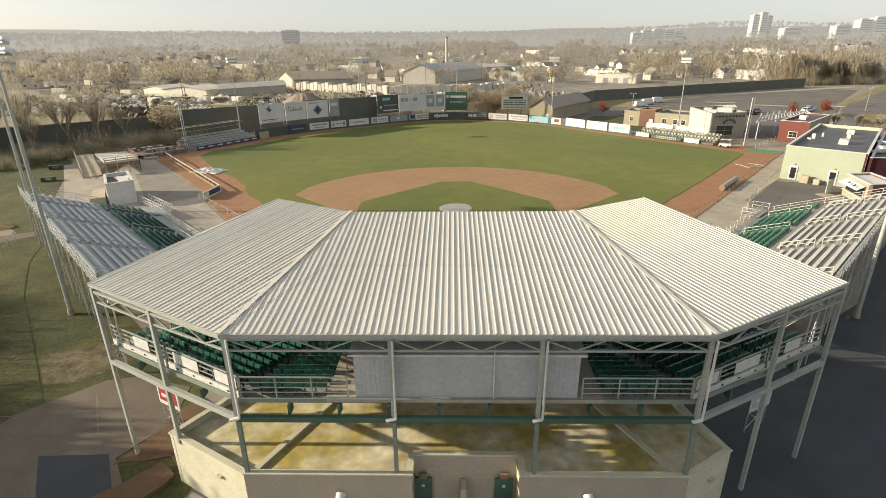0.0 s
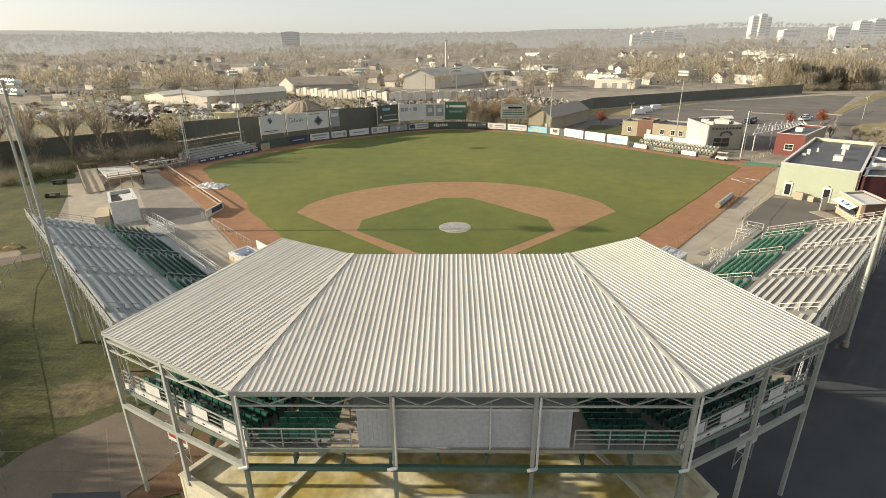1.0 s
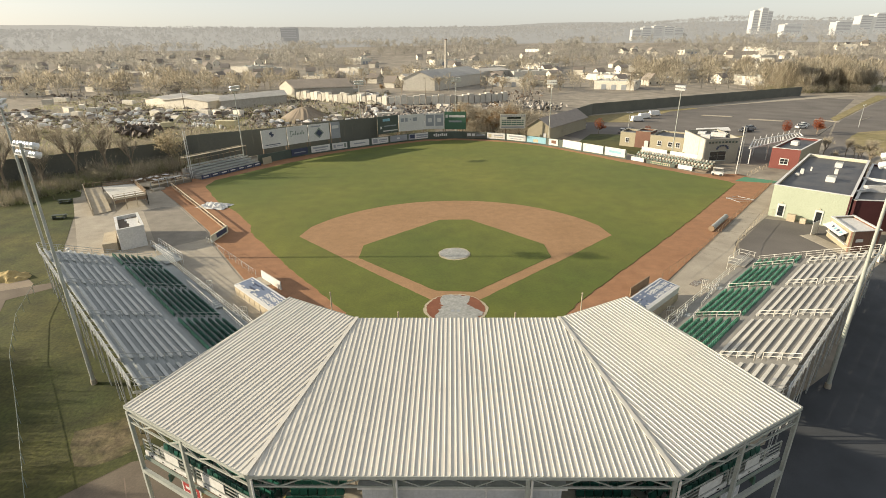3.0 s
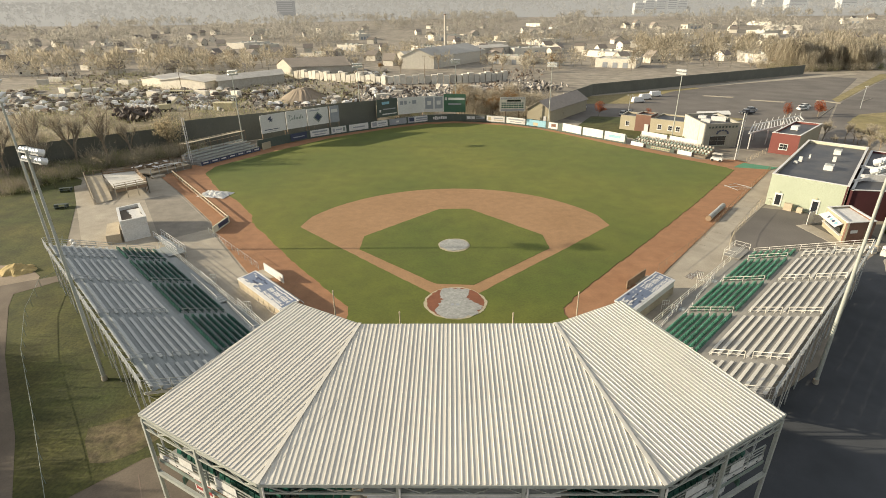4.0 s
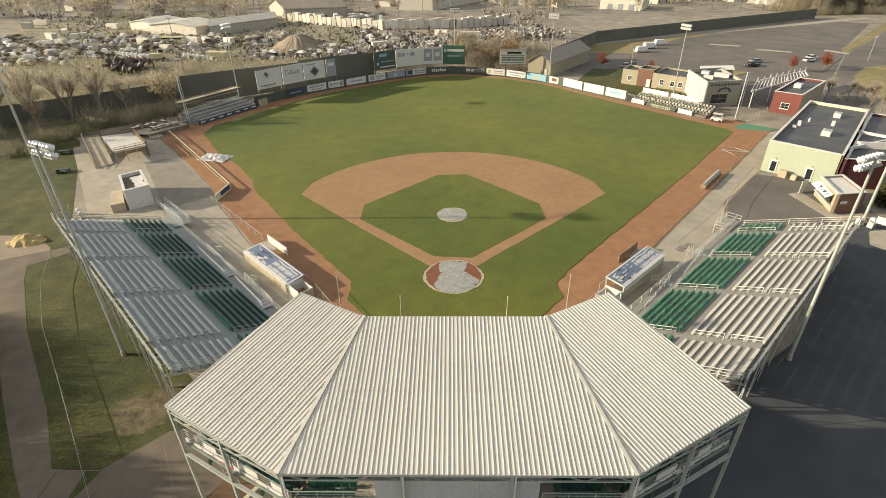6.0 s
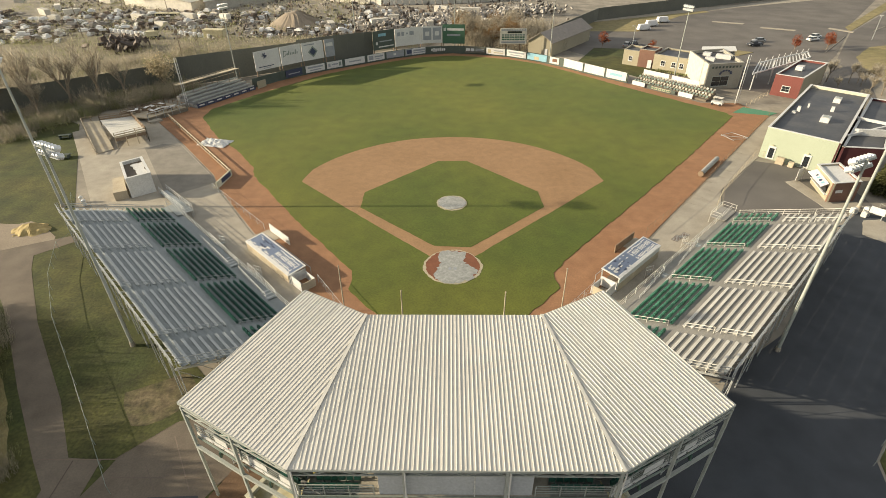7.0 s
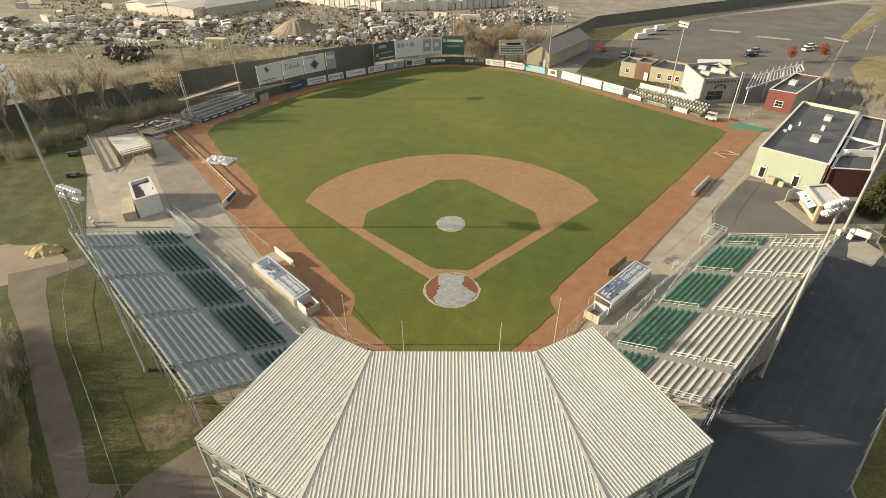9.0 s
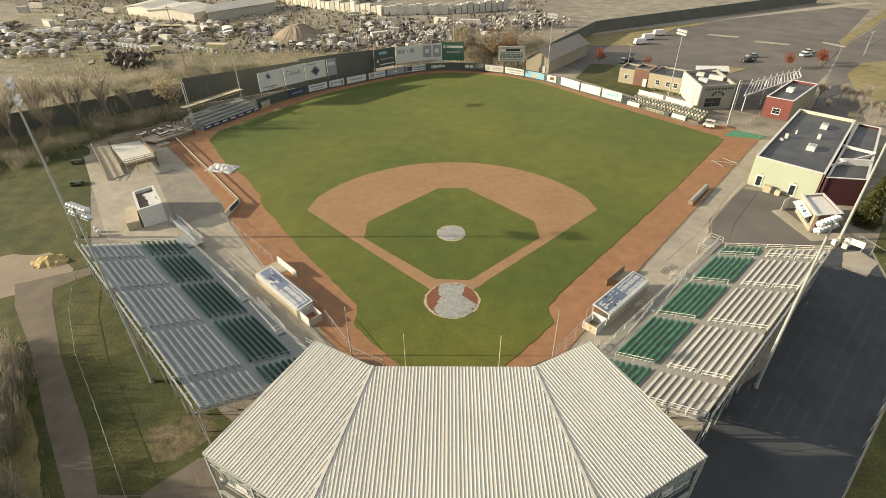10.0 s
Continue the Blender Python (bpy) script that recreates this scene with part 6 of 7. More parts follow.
part("door", box(B(), (58.9, 102.6, 1.2), (1.2, 0.12, 2.3), rz=-38), M_WHITE, tb)
gw = window(tb, GB[0], GB[1], 0.42, 2.0, 4.6, 2.4, m_frame=M_STEEL)
for k in range(9):
    part("wall_letter", box(B(), (67.6 + 0.95 * k, 80.95 + 0.155 * k, 5.6), (0.5, 0.06, 0.5), rz=9), M_WALLG, tb)
bm = B()
for k in range(7):
    a = math.pi * (k / 6)
    box(bm, (71.6 + 1.5 * math.cos(a), 81.72 + 0.25 * math.cos(a), 3.9 + 0.8 * math.sin(a)), (0.55, 0.06, 0.4), rz=9)
part("wall_emblem", bm, M_NAVY, tb)
for (x, y), s in (((69.6, 88.0), (2.4, 1.6, 0.9)), ((74.0, 90.0), (3.8, 1.2, 1.1)), ((71.4, 94.2), (2.0, 2.0, 0.7))):
    part("roof_unit", box(B(), (x, y, 5.7 + s[2] / 2), s, rz=-35), M_WHITE, tb)
part("clerestory", prism(B(), [(72.0, 99.0), (80.0, 96.0), (82.0, 101.0), (74.5, 104.6)], 0, 5.6), M_GREYB, tb)
part("clerestory_roof", quadslab(B(), [(71.8, 98.8, 5.7), (80.2, 95.8, 6.5), (82.2, 101.2, 6.5), (74.3, 104.8, 5.7)], 0.2), M_WHITE, tb)
# low shrubs in front of the shop
sh_bed = thing("planting_bed", "low dry shrubs in a mulch bed", "shrubs", kind="stuff")
ms = []
for k in range(160):
    p = lerp((60.4, 99.8), (66.6, 93.6), rnd.random())
    ms.append(pose(p[0] + rnd.uniform(-0.8, 0.8), p[1] + rnd.uniform(-0.8, 0.8), 0.3, rnd.uniform(0, 180), rnd.uniform(0, 180), 0) @ Matrix.Diagonal((0.5, 0.5, 0.5, 1)))
scatter("shrub", (np.array([(-.5, 0, 0), (.5, 0, 0), (0, .8, 0.1), (0, -.4, .5)]), [[0, 1, 2], [0, 1, 3], [1, 2, 3]]), ms, M_LEAFG, sh_bed)

cn = thing("entrance_canopy", "white steel trellis canopy on slender posts", "canopy")
n1, n2, f1, f2 = Vector((77.4, 79.6, 4.3)), Vector((102.0, 96.8, 4.3)), Vector((84.6, 91.0, 4.3)), Vector((105.0, 103.6, 4.3))
for a, b in ((n1, n2), (f1, f2), (n1, f1), (n2, f2)):
    part("edge_beam", beam(B(), a, b, 0.25, 0.3), M_WHITE, cn)
for k in range(17):
    a, b = n1.lerp(n2, k / 16), f1.lerp(f2, k / 16)
    part("slat", beam(B(), a, b, 0.22, 0.1), M_WHITE, cn)
    if k % 2 == 0:
        part("fin", beam(B(), b + Vector((0, 0, 0.1)), b + Vector((0.6, 0.7, 0.9)), 0.12), M_WHITE, cn)
for k in range(4):
    for a, b in ((n1, n2), (f1, f2)):
        c = a.lerp(b, 0.04 + 0.3 * k)
        part("post", tube(B(), (c.x, c.y, 0), (c.x, c.y, c.z), 0.14), M_WHITE, cn)
rb = thing("ticket_building", "red sided building with dark flat roof and white parapet", "building")
RB = [(81.6, 76.6), (86.4, 72.6), (101.0, 87.2), (96.2, 91.4)]
block(rb, RB, 5.1, [M_REDS, M_TANB, M_REDS, M_REDS], M_ROOFD, 0.5)
window(rb, RB[0], RB[1], 0.5, 1.9, 1.7, 1.3)
part("roof_unit", box(B(), (90.6, 82.0, 5.2), (2.2, 1.6, 1.0), rz=45), M_WHITE, rb)
fence([(70.8, 66.4), (80.4, 75.4)], 1.3, "low fence by the right-field gate", m=M_TIMBER)

# gabled house and sheds beyond centre field
def gable(root, pts, eave, ridge, m_wall, m_roof, over=0.5):
    """A gabled block: pts are the plan corners; the ridge runs from the first side to the third."""
    a, b, c, d = [Vector(p) for p in pts]
    r1, r2 = (a + b) / 2, (c + d) / 2
    bm = B()
    lo = [bm.verts.new((*p, -0.1)) for p in (a, b, c, d)]
    hi = [bm.verts.new((*p, eave)) for p in (a, b, c, d)]
    t1, t2 = bm.verts.new((*r1, ridge)), bm.verts.new((*r2, ridge))
    bm.faces.new((lo[0], lo[1], hi[1], t1, hi[0]))
    bm.faces.new((lo[2], lo[3], hi[3], t2, hi[2]))
    bm.faces.new((lo[1], lo[2], hi[2], hi[1]))
    bm.faces.new((lo[3], lo[0], hi[0], hi[3]))
    part("wall", bm, m_wall, root)
    ax = (r2 - r1).normalized() * over
    dz = (ridge - eave) * 0.12
    for p, q, s1, s2 in ((a, d, r1, r2), (b, c, r1, r2)):
        o = (p - s1).normalized() * over
        quad = [(*(s1 - ax), ridge + 0.1), (*(s2 + ax), ridge + 0.1), (*(q + o + ax), eave - dz + 0.1), (*(p + o - ax), eave - dz + 0.1)]
        part("roof_slope", quadslab(B(), quad, 0.18), m_roof, root)


gh = thing("gabled_house", "tan gabled house with long dark roof behind the scoreboard", "house")
gable(gh, [(25.2, 121.0), (32.2, 117.6), (50.0, 142.0), (43.0, 147.0)], 4.4, 7.0, M_TANB, M_HROOF)
part("door", box(B(), (30.6, 118.3, 1.1), (1.0, 0.1, 2.2), rz=-26), M_WHITE, gh)
df = thing("board_fence", "long tall dark board fence behind the parking lot", "fence")
DFP = [(36.0, 140.0), (62.0, 181.0), (118.0, 212.0), (200.0, 256.0)]
for p, q in zip(DFP[:-1], DFP[1:]):
    n = round(math.dist(p, q) / 6)
    ang = math.degrees(math.atan2(q[1] - p[1], q[0] - p[0]))
    for k in range(n):
        a, b = lerp(p, q, k / n), lerp(p, q, (k + 1) / n)
        part("fence_panel", box(B(), (*lerp(a, b, 0.5), 2.4), (math.dist(a, b) - 0.02, 0.12, 4.8 + 0.06 * (k % 2)), rz=ang), M_FABRIC, df)
for p, q in (((108.8, 176.4), (119.1, 170.9)), ((122.2, 163.3), (132.4, 157.0)), ((147.5, 160.9), (151.9, 153.0)), ((142.9, 144.3), (122.8, 121.7)), ((161.1, 155.5), (172.5, 165.0))):
    slab("parking_island", [(p[0] - 0.8, p[1] - 0.8), (q[0] - 0.8, q[1] - 0.8), (q[0] + 0.8, q[1] + 0.8), (p[0] + 0.8, p[1] + 0.8)], 0.12, M_CONC, "pale kerbed island in the parking lot", "kerb", 0.3)
slab("lot_verge", [(60, 177), (119, 204.5), (231, 253), (228, 258), (116, 210), (56, 181)], 0.02, M_CONC, "pale dry verge along the parking lot", "verge")
slab("road_verge", [(152, 155), (155, 163), (222, 233.5), (250, 262), (257, 259), (210, 214.5)], 0.03, M_DRYG, "dry grass verge between lot and road", "verge")
slab("lawn_beyond_road", jig([(128.3, 115), (141.5, 128.6), (158, 134), (210, 170), (230, 90), (140, 62), (119, 84), (122.4, 101.5)], 0.3, 4.0, 61), 0.02, M_DRYG, "patchy dry lawn across the road", "grass")
slab("grass_island", jig([(84, 123.5), (92.5, 127), (99.5, 122), (92.5, 117.5)], 0.15, 1.0, 62), 0.1, M_DRYG, "small grassed island in the lot", "grass")
slab("dry_meadow", [(54, 158), (57, 180), (116, 206), (117, 199.4), (100.6, 190.4), (72, 157)], 0.01, M_DRYG, "straw-coloured dry grass beside the lot", "grass")


# ---- vehicles ----
def car(x, y, rz, m, label, kind="saloon"):
    root = thing("car", label, "car", at=(x, y, 0.0), rz=rz)
    L, W = (5.4, 1.95) if kind != "saloon" else (4.6, 1.8)
    bm = box(B(), (0, 0, 0.62), (L, W, 0.62))
    bmesh.ops.bevel(bm, geom=bm.edges[:], offset=0.12, segments=2, affect="EDGES")
    body = part("body", bm, m, root)
    hc, lc, xc = {"saloon": (0.55, 2.5, -0.2), "van": (1.25, 4.6, -0.2), "pickup": (0.7, 2.0, 0.5)}[kind]
    bm = box(B(), (xc, 0, 0.93 + hc / 2), (lc, W * 0.9, hc))
    for v in bm.verts:
        if v.co.z > 0.95 + hc / 2:
            v.co.x = xc + (v.co.x - xc) * (0.72 if kind != "van" else 0.9)
            v.co.y *= 0.88
    part("cabin", bm, M_GLASS if kind == "saloon" else m, root)
    part("cabin_roof", box(B(), (xc, 0, 0.95 + hc), (lc * 0.7 if kind != "van" else lc * 0.88, W * 0.78, 0.06)), m, root)
    if kind != "saloon":
        part("windscreen", box(B(), (xc + lc * 0.47, 0, 0.95 + hc * 0.6), (0.06, W * 0.76, hc * 0.5)), M_GLASS, root)
    for sx in (-1, 1):
        for sy in (-1, 1):
            w = part("wheel", tube(B(), (sx * L * 0.31, sy * W * 0.42, 0.33), (sx * L * 0.31, sy * W * 0.51, 0.33), 0.33, seg=14), M_TYRE, root)
            part("rim", tube(B(), (sx * L * 0.31, sy * W * 0.505, 0.33), (sx * L * 0.31, sy * W * 0.52, 0.33), 0.2, seg=10), M_GALV, w)
        part("headlight", box(B(), (L / 2 - 0.02, sx * W * 0.36, 0.68), (0.06, 0.3, 0.16)), M_WHITE, root)
        part("tail_light", box(B(), (-L / 2 + 0.02, sx * W * 0.38, 0.72), (0.06, 0.24, 0.18)), M_REDP, root)
    return root


for x, y, rz, m, lb, kd in ((75.0, 159.5, 15, M_CARW, "white van parked on the lot", "van"), (80.6, 167.6, 15, M_CARW, "white van parked on the lot", "van"), (87.6, 175.4, 15, M_CARW, "tall white van parked on the lot", "van"),
                            (48.6, 147.0, 170, M_CARW, "white pickup truck parked by the shed", "pickup"), (60.6, 131.6, 60, M_CARS, "silver car parked beside the lawn", "saloon"), (63.6, 133.4, 60, M_CARD, "dark car parked beside the lawn", "saloon"),
                            (104.4, 131.6, 195, M_CARD, "dark pickup truck crossing the lot", "pickup"), (108.6, 137.4, 190, M_CARS, "silver car parked on the lot", "saloon"),
                            (128.4, 139.0, 20, M_CARW, "white car parked near red trees", "saloon"), (131.8, 143.4, 20, M_CARW, "white car parked near red trees", "saloon")):
    car(x, y, rz, m, lb, kd)
# rolled tarp on the first-base track and a batting cage frame
rt = thing("tarp_roll", "long rolled grey field tarp on the clay", "tarpaulin")
part("roll", tube(B(), (44.8, 28.2, 0.5), (50.4, 34.8, 0.5), 0.45, seg=14), M_TARP, rt)
part("end_cap", tube(B(), (44.6, 28.0, 0.5), (44.8, 28.2, 0.5), 0.5, seg=14), M_BROWN, rt)
bc = thing("field_screen", "folded pipe field screen lying on the clay", "screen")
for p, q in (((56.6, 47.4), (59.8, 48.8)), ((59.8, 48.8), (61.4, 45.6)), ((61.4, 45.6), (58.0, 44.6)), ((58.0, 44.6), (56.6, 47.4)), ((56.6, 47.4), (61.4, 45.6))):
    part("pipe", tube(B(), (*p, 0.25), (*q, 0.45), 0.05, seg=6), M_GALV, bc)
# ramp joints on the plaza walk
for k in range(9):
    p = lerp((39.6, 17.4), (58.0, 37.4), k / 8)
    slab("ramp_joint", [p, (p[0] + 0.12, p[1] - 0.08), (p[0] - 3.4, p[1] + 3.0), (p[0] - 3.5, p[1] + 3.1)], 0.004, M_PATH, "dark joint across the concrete walk", "joint", 0.012)
# ---- trees ----
RS = [0, 40, 90, 150, 220, 300, 400, 520, 680, 880, 1150, 1500, 1950, 2500, 3200, 4000]
HS = [0, 0, 0, 0, 0, 0, 1, 3, 8, 15, 27, 45, 66, 92, 118, 150]


def hill(x, y):
    r = math.hypot(x, y - 60)
    h = float(np.interp(r, RS, HS))
    return h * (0.85 + 0.3 * noise.noise((x / 900, y / 900, 3.0))) - 0.06 if r > 450 else h - 0.06


def tree(kind, h, seed, name, label, m_leaf=None, twigs=900, spread=0.42, droop=False):
    """A tapered trunk with limbs and a crown of fine twigs or small leaves."""
    rnd = random.Random(seed)
    root = thing(name, label, "tree")
    bm = B()
    tips = []

    def grow(p, d, ln, r, lev):
        q = p + d * ln
        tube(bm, p, q, r, r * 0.62, seg=6 if lev < 2 else 4)
        if lev >= 3 or ln < 0.5:
            tips.append((q, d))
            return
        tips.append((q, d))
        for _ in range(4 if lev else 5):
            nd = (d * 0.75 + Vector((rnd.uniform(-1, 1), rnd.uniform(-1, 1), rnd.uniform(-0.1, 0.7))) * (0.55 + spread)).normalized()
            grow(p + d * ln * rnd.uniform(0.55, 1.0), nd, ln * rnd.uniform(0.5, 0.78), r * 0.5, lev + 1)
    if kind == "conifer":
        tube(bm, (0, 0, 0), (0, 0, h * 0.95), 0.16, 0.03, seg=6)
    else:
        grow(Vector((0, 0, -0.1)), Vector((rnd.uniform(-0.08, 0.08), rnd.uniform(-0.08, 0.08), 1)).normalized(), h * 0.34, h * 0.02, 0)
    part("trunk", bm, M_BARK, root)
    vs, fs = [], []

    def tri(c, d, ln, w):
        s = d.cross(Vector((rnd.uniform(-1, 1), rnd.uniform(-1, 1), rnd.uniform(-1, 1)))).normalized() * w
        i = len(vs)
        vs.extend([tuple(c - s), tuple(c + s), tuple(c + d * ln)])
        fs.append((i, i + 1, i + 2))
    for k in range(twigs):
        if kind == "conifer":
            f = rnd.random() ** 1.4
            a = rnd.uniform(0, 6.283)
            rr = (1 - f) * h * 0.24 * rnd.uniform(0.35, 1)
            c = Vector((rr * math.cos(a), rr * math.sin(a), h * (0.06 + 0.94 * f)))
            tri(c, Vector((math.cos(a), math.sin(a), -0.25 + rnd.uniform(-0.3, 0.3))).normalized(), 0.7, 0.22)
        else:
            q, d = rnd.choice(tips)
            c = q - d * rnd.uniform(0, h * 0.06) + Vector((rnd.gauss(0, 1), rnd.gauss(0, 1), rnd.gauss(0, 0.8))) * (h * 0.028)
            nd = (d + Vector((rnd.uniform(-1, 1), rnd.uniform(-1, 1), rnd.uniform(-0.4, 0.9)))).normalized()
            if droop:
                c = c + Vector((rnd.gauss(0, 1), rnd.gauss(0, 1), rnd.gauss(0, 0.6))) * (h * 0.06)
                tri(c, Vector((rnd.gauss(0, 0.25), rnd.gauss(0, 0.25), -1)).normalized(), h * rnd.uniform(0.1, 0.3), h * 0.006)
            elif kind == "bare":
                tri(c, nd, h * rnd.uniform(0.05, 0.12), h * 0.0024)
            else:
                if k % 5 < 3:
                    e = Vector((rnd.gauss(0, 1), rnd.gauss(0, 1), rnd.gauss(0, 1))).normalized() * rnd.random() ** 0.45
                    c = Vector((e.x * h * 0.30, e.y * h * 0.30, h * 0.58 + e.z * h * 0.34))
                    if noise.noise(c * (4.0 / h) + Vector((seed, 0, 0))) < -0.05:
                        continue
                tri(c, nd, h * 0.036, h * 0.013)
    add_mesh("crown", vs, fs, m_leaf or M_TWIG, root)
    return root


BARE = [tree("bare", 11, s, "bare_tree", "tall bare deciduous tree with fine brown twigs", twigs=800) for s in (1, 2, 3)]
SLIM = [tree("bare", 15, s, "bare_tree", "tall slender bare tree with upright pale limbs", twigs=1300, spread=-0.2) for s in (21, 22, 23)]


FORKED = [tree("bare", 15, s, "bare_tree", "tall bare tree with upright forked limbs and few twigs", twigs=420, spread=-0.12) for s in (51, 52, 54)]


def thicket(h, seed, label, m, n=420, wide=0.6):
    """A clump of many slender upright shoots from the ground, finely branched."""
    r = random.Random(seed)
    root = thing("scrub_thicket", label, "shrubs")
    vs, fs = [], []

    def shoot(p, q, w):
        d = (q - p).normalized()
        u = d.cross(Vector((r.uniform(-1, 1), r.uniform(-1, 1), 0.2))).normalized() * w
        i = len(vs)
        vs.extend([tuple(p - u), tuple(p + u), tuple(q)])
        fs.append((i, i + 1, i + 2))
    for _ in range(n // 6):
        a, rr = r.uniform(0, 6.283), h * wide * math.sqrt(r.random())
        p = Vector((rr * math.cos(a), rr * math.sin(a), -0.1))
        q = p + Vector((p.x * 0.25 + r.gauss(0, 0.12 * h), p.y * 0.25 + r.gauss(0, 0.12 * h), h * r.uniform(0.45, 1.0)))
        shoot(p, q, h * 0.007)
        for _ in range(5):
            f = r.uniform(0.25, 0.9)
            b = p.lerp(q, f)
            shoot(b, b + Vector((r.gauss(0, 0.11 * h), r.gauss(0, 0.11 * h), r.uniform(0.05, 0.3) * h)), h * 0.0045)
    add_mesh("crown", vs, fs, m, root)
    return root


WILLOW = [tree("bare", 19, s, "willow", "broad leafless willow with fine hanging tan twigs", twigs=4200, spread=0.35, droop=True) for s in (41, 42)]
BRUSH = [thicket(5, s, "tangle of bare grey-brown upright shoots", M_TWIG, 700) for s in (31, 32, 33)]
GREENB = [thicket(3.2, s, "low tangle of dull yellow-green brush", M_LEAFG, 620, 0.8) for s in (34, 35)]
TAN = [tree("leaf", 8, s, "autumn_tree", "thin tree with tan late autumn leaves", M_LEAFO, 1700) for s in (4, 5)]
OLIVE = [tree("leaf", 6, s, "scrub_tree", "scrubby tree with dull olive leaves", M_LEAFG, 1800, 0.6) for s in (6, 7)]
CATKIN = tree("leaf", 13, 4, "catkin_tree", "slender tree hung with fine tan catkins", M_TANLEAF, 2600, -0.1)
REDT = tree("leaf", 5, 8, "red_maple", "small maple with bright red autumn leaves", M_LEAFR, 2000)
CON = tree("conifer", 10, 9, "conifer", "dark green conifer beside the yard", M_CONIF, 2200)
rnd = random.Random(77)


def plant(src, x, y, s=1.0):
    t = copy_thing(src, pose(x, y, hill(x, y), 0, 0, rnd.uniform(0, 360)))
    t.scale = (s, s, s * rnd.uniform(0.9, 1.1))
    return t


FARBRUSH = ([], [])


def brush(k, x, y, s):
    """One clump of brush: k picks its kind; it joins the brush mass."""
    kind = 1 if k in (3, 4) else 0
    FARBRUSH[kind].append((k, pose(x, y, hill(x, y), 0, 0, rnd.uniform(0, 360)) @ Matrix.Diagonal((s, s, s * rnd.uniform(0.9, 1.1), 1))))


# woodland belt before and behind the windscreen fence
for k in range(300):
    f = rnd.random()
    x, y = lerp((-146, 24), (-70, 82), f)
    o = rnd.uniform(0.6, 16) if f < 0.62 else rnd.uniform(0.2, float(np.interp(f, (0.62, 0.8, 1.0), (10, 6, 2))))
    brush(rnd.choice((0, 1, 3, 4, 3, 4)), x + o * 0.6, y - o * 0.8, rnd.uniform(0.55, 1.1) * (1 - 0.03 * o))
for k, (x, y, sc) in enumerate(((-87.0, 70.0, 1.35), (-92.5, 66.0, 1.3), (-98.0, 61.5, 1.3), (-104.0, 58.0, 1.25), (-83.0, 73.5, 0.95), (-95.0, 58.0, 1.1), (-101.0, 55.0, 1.2), (-108.0, 60.0, 1.3), (-90.0, 76.0, 1.1), (-112.0, 52.0, 1.3), (-96.0, 70.0, 1.2), (-103.0, 66.0, 1.3))):
    plant(FORKED[k % 3], x, y, sc)
# tall olive brush against the fence
for k in range(210):
    f = rnd.random()
    x, y = lerp((-146, 29), (-73, 84.5), f)
    o = rnd.uniform(0.2, 7 if f < 0.8 else 4)
    brush(rnd.choice((0, 3, 4, 3, 4, 3, 4)), x + o * 0.6, y - o * 0.8, rnd.uniform(0.7, 1.5) * (0.75 + 0.4 * noise.noise((x / 7, y / 7, 1.0))))
# rough olive scrub behind the fence
for k in range(150):
    x, y = lerp((-150, 30), (-74, 87), rnd.random())
    o = rnd.uniform(2, 34)
    brush(rnd.choice((0, 1, 2, 3, 4)), x - o * 0.6, y + o * 0.8, rnd.uniform(0.4, 0.85))
for k in range(22):
    x, y = lerp((-142, 30), (-76, 82), (k + rnd.random()) / 40)
    o = rnd.uniform(-7, 9)
    plant(rnd.choice(SLIM + SLIM + BARE), x + o * 0.6, y - o * 0.8, rnd.uniform(0.6, 0.85))
for k in range(12):
    x, y = lerp((-146, 26), (-88, 67), rnd.random())
    o = rnd.uniform(4, 16)
    plant(rnd.choice(OLIVE), x + o * 0.6, y - o * 0.8, rnd.uniform(0.4, 0.7))
plant(CATKIN, -75.2, 79.2, 1.0)
for k in range(170):
    x, y = lerp((-175, 56), (-42, 118), rnd.random())
    brush(rnd.choice((0, 1, 2, 0, 1, 2, 3, 4)), x - rnd.uniform(0, 14), y + rnd.uniform(0, 26), rnd.uniform(0.4, 0.8))
for k in range(90):
    x, y = lerp((-93, 112), (-4, 134), rnd.random())
    brush(rnd.randrange(5), x + rnd.uniform(-3, 3), y + rnd.uniform(0, 12), rnd.uniform(0.5, 1.1))
for k in range(40):
    plant(rnd.choice(TAN + BARE), rnd.uniform(2, 26), rnd.uniform(129, 150), rnd.uniform(0.8, 1.35))
for k in range(60):
    brush(rnd.randrange(3), rnd.uniform(-2, 40), rnd.uniform(126, 158), rnd.uniform(0.8, 1.4))
# west edge: bare shrubs, and the tall trees behind whose long shadows cross the lane and lawn
for k in range(40):
    x, y = lerp((-54.8, -10), (-38.6, -31.5), rnd.random())
    o = rnd.uniform(0.3, 3)
    plant(rnd.choice(BRUSH[:1] + GREENB), x - o * 0.75, y - o * 0.6, rnd.uniform(0.35, 0.55))
for k in range(44):
    x, y = lerp((-55.4, -9), (-40.2, -31.0), rnd.random())
    o = rnd.uniform(3.0, 9)
    plant(rnd.choice(BRUSH), x - o * 0.75, y - o * 0.6, rnd.uniform(0.85, 1.2))
for k in range(16):
    x, y = lerp((-57.0, -9), (-41.5, -31.0), rnd.random())
    o = rnd.uniform(1.5, 7)
    plant(rnd.choice(FORKED), x - o * 0.75, y - o * 0.6, rnd.uniform(0.38, 0.55))
for k in range(16):
    plant(rnd.choice(BARE), rnd.uniform(-92, -72), rnd.uniform(-28, -9), rnd.uniform(0.85, 1.15))
for k in range(26):
    plant(rnd.choice(BARE + WILLOW), rnd.uniform(-84, -56), rnd.uniform(-60, -34), rnd.uniform(0.7, 1.0))
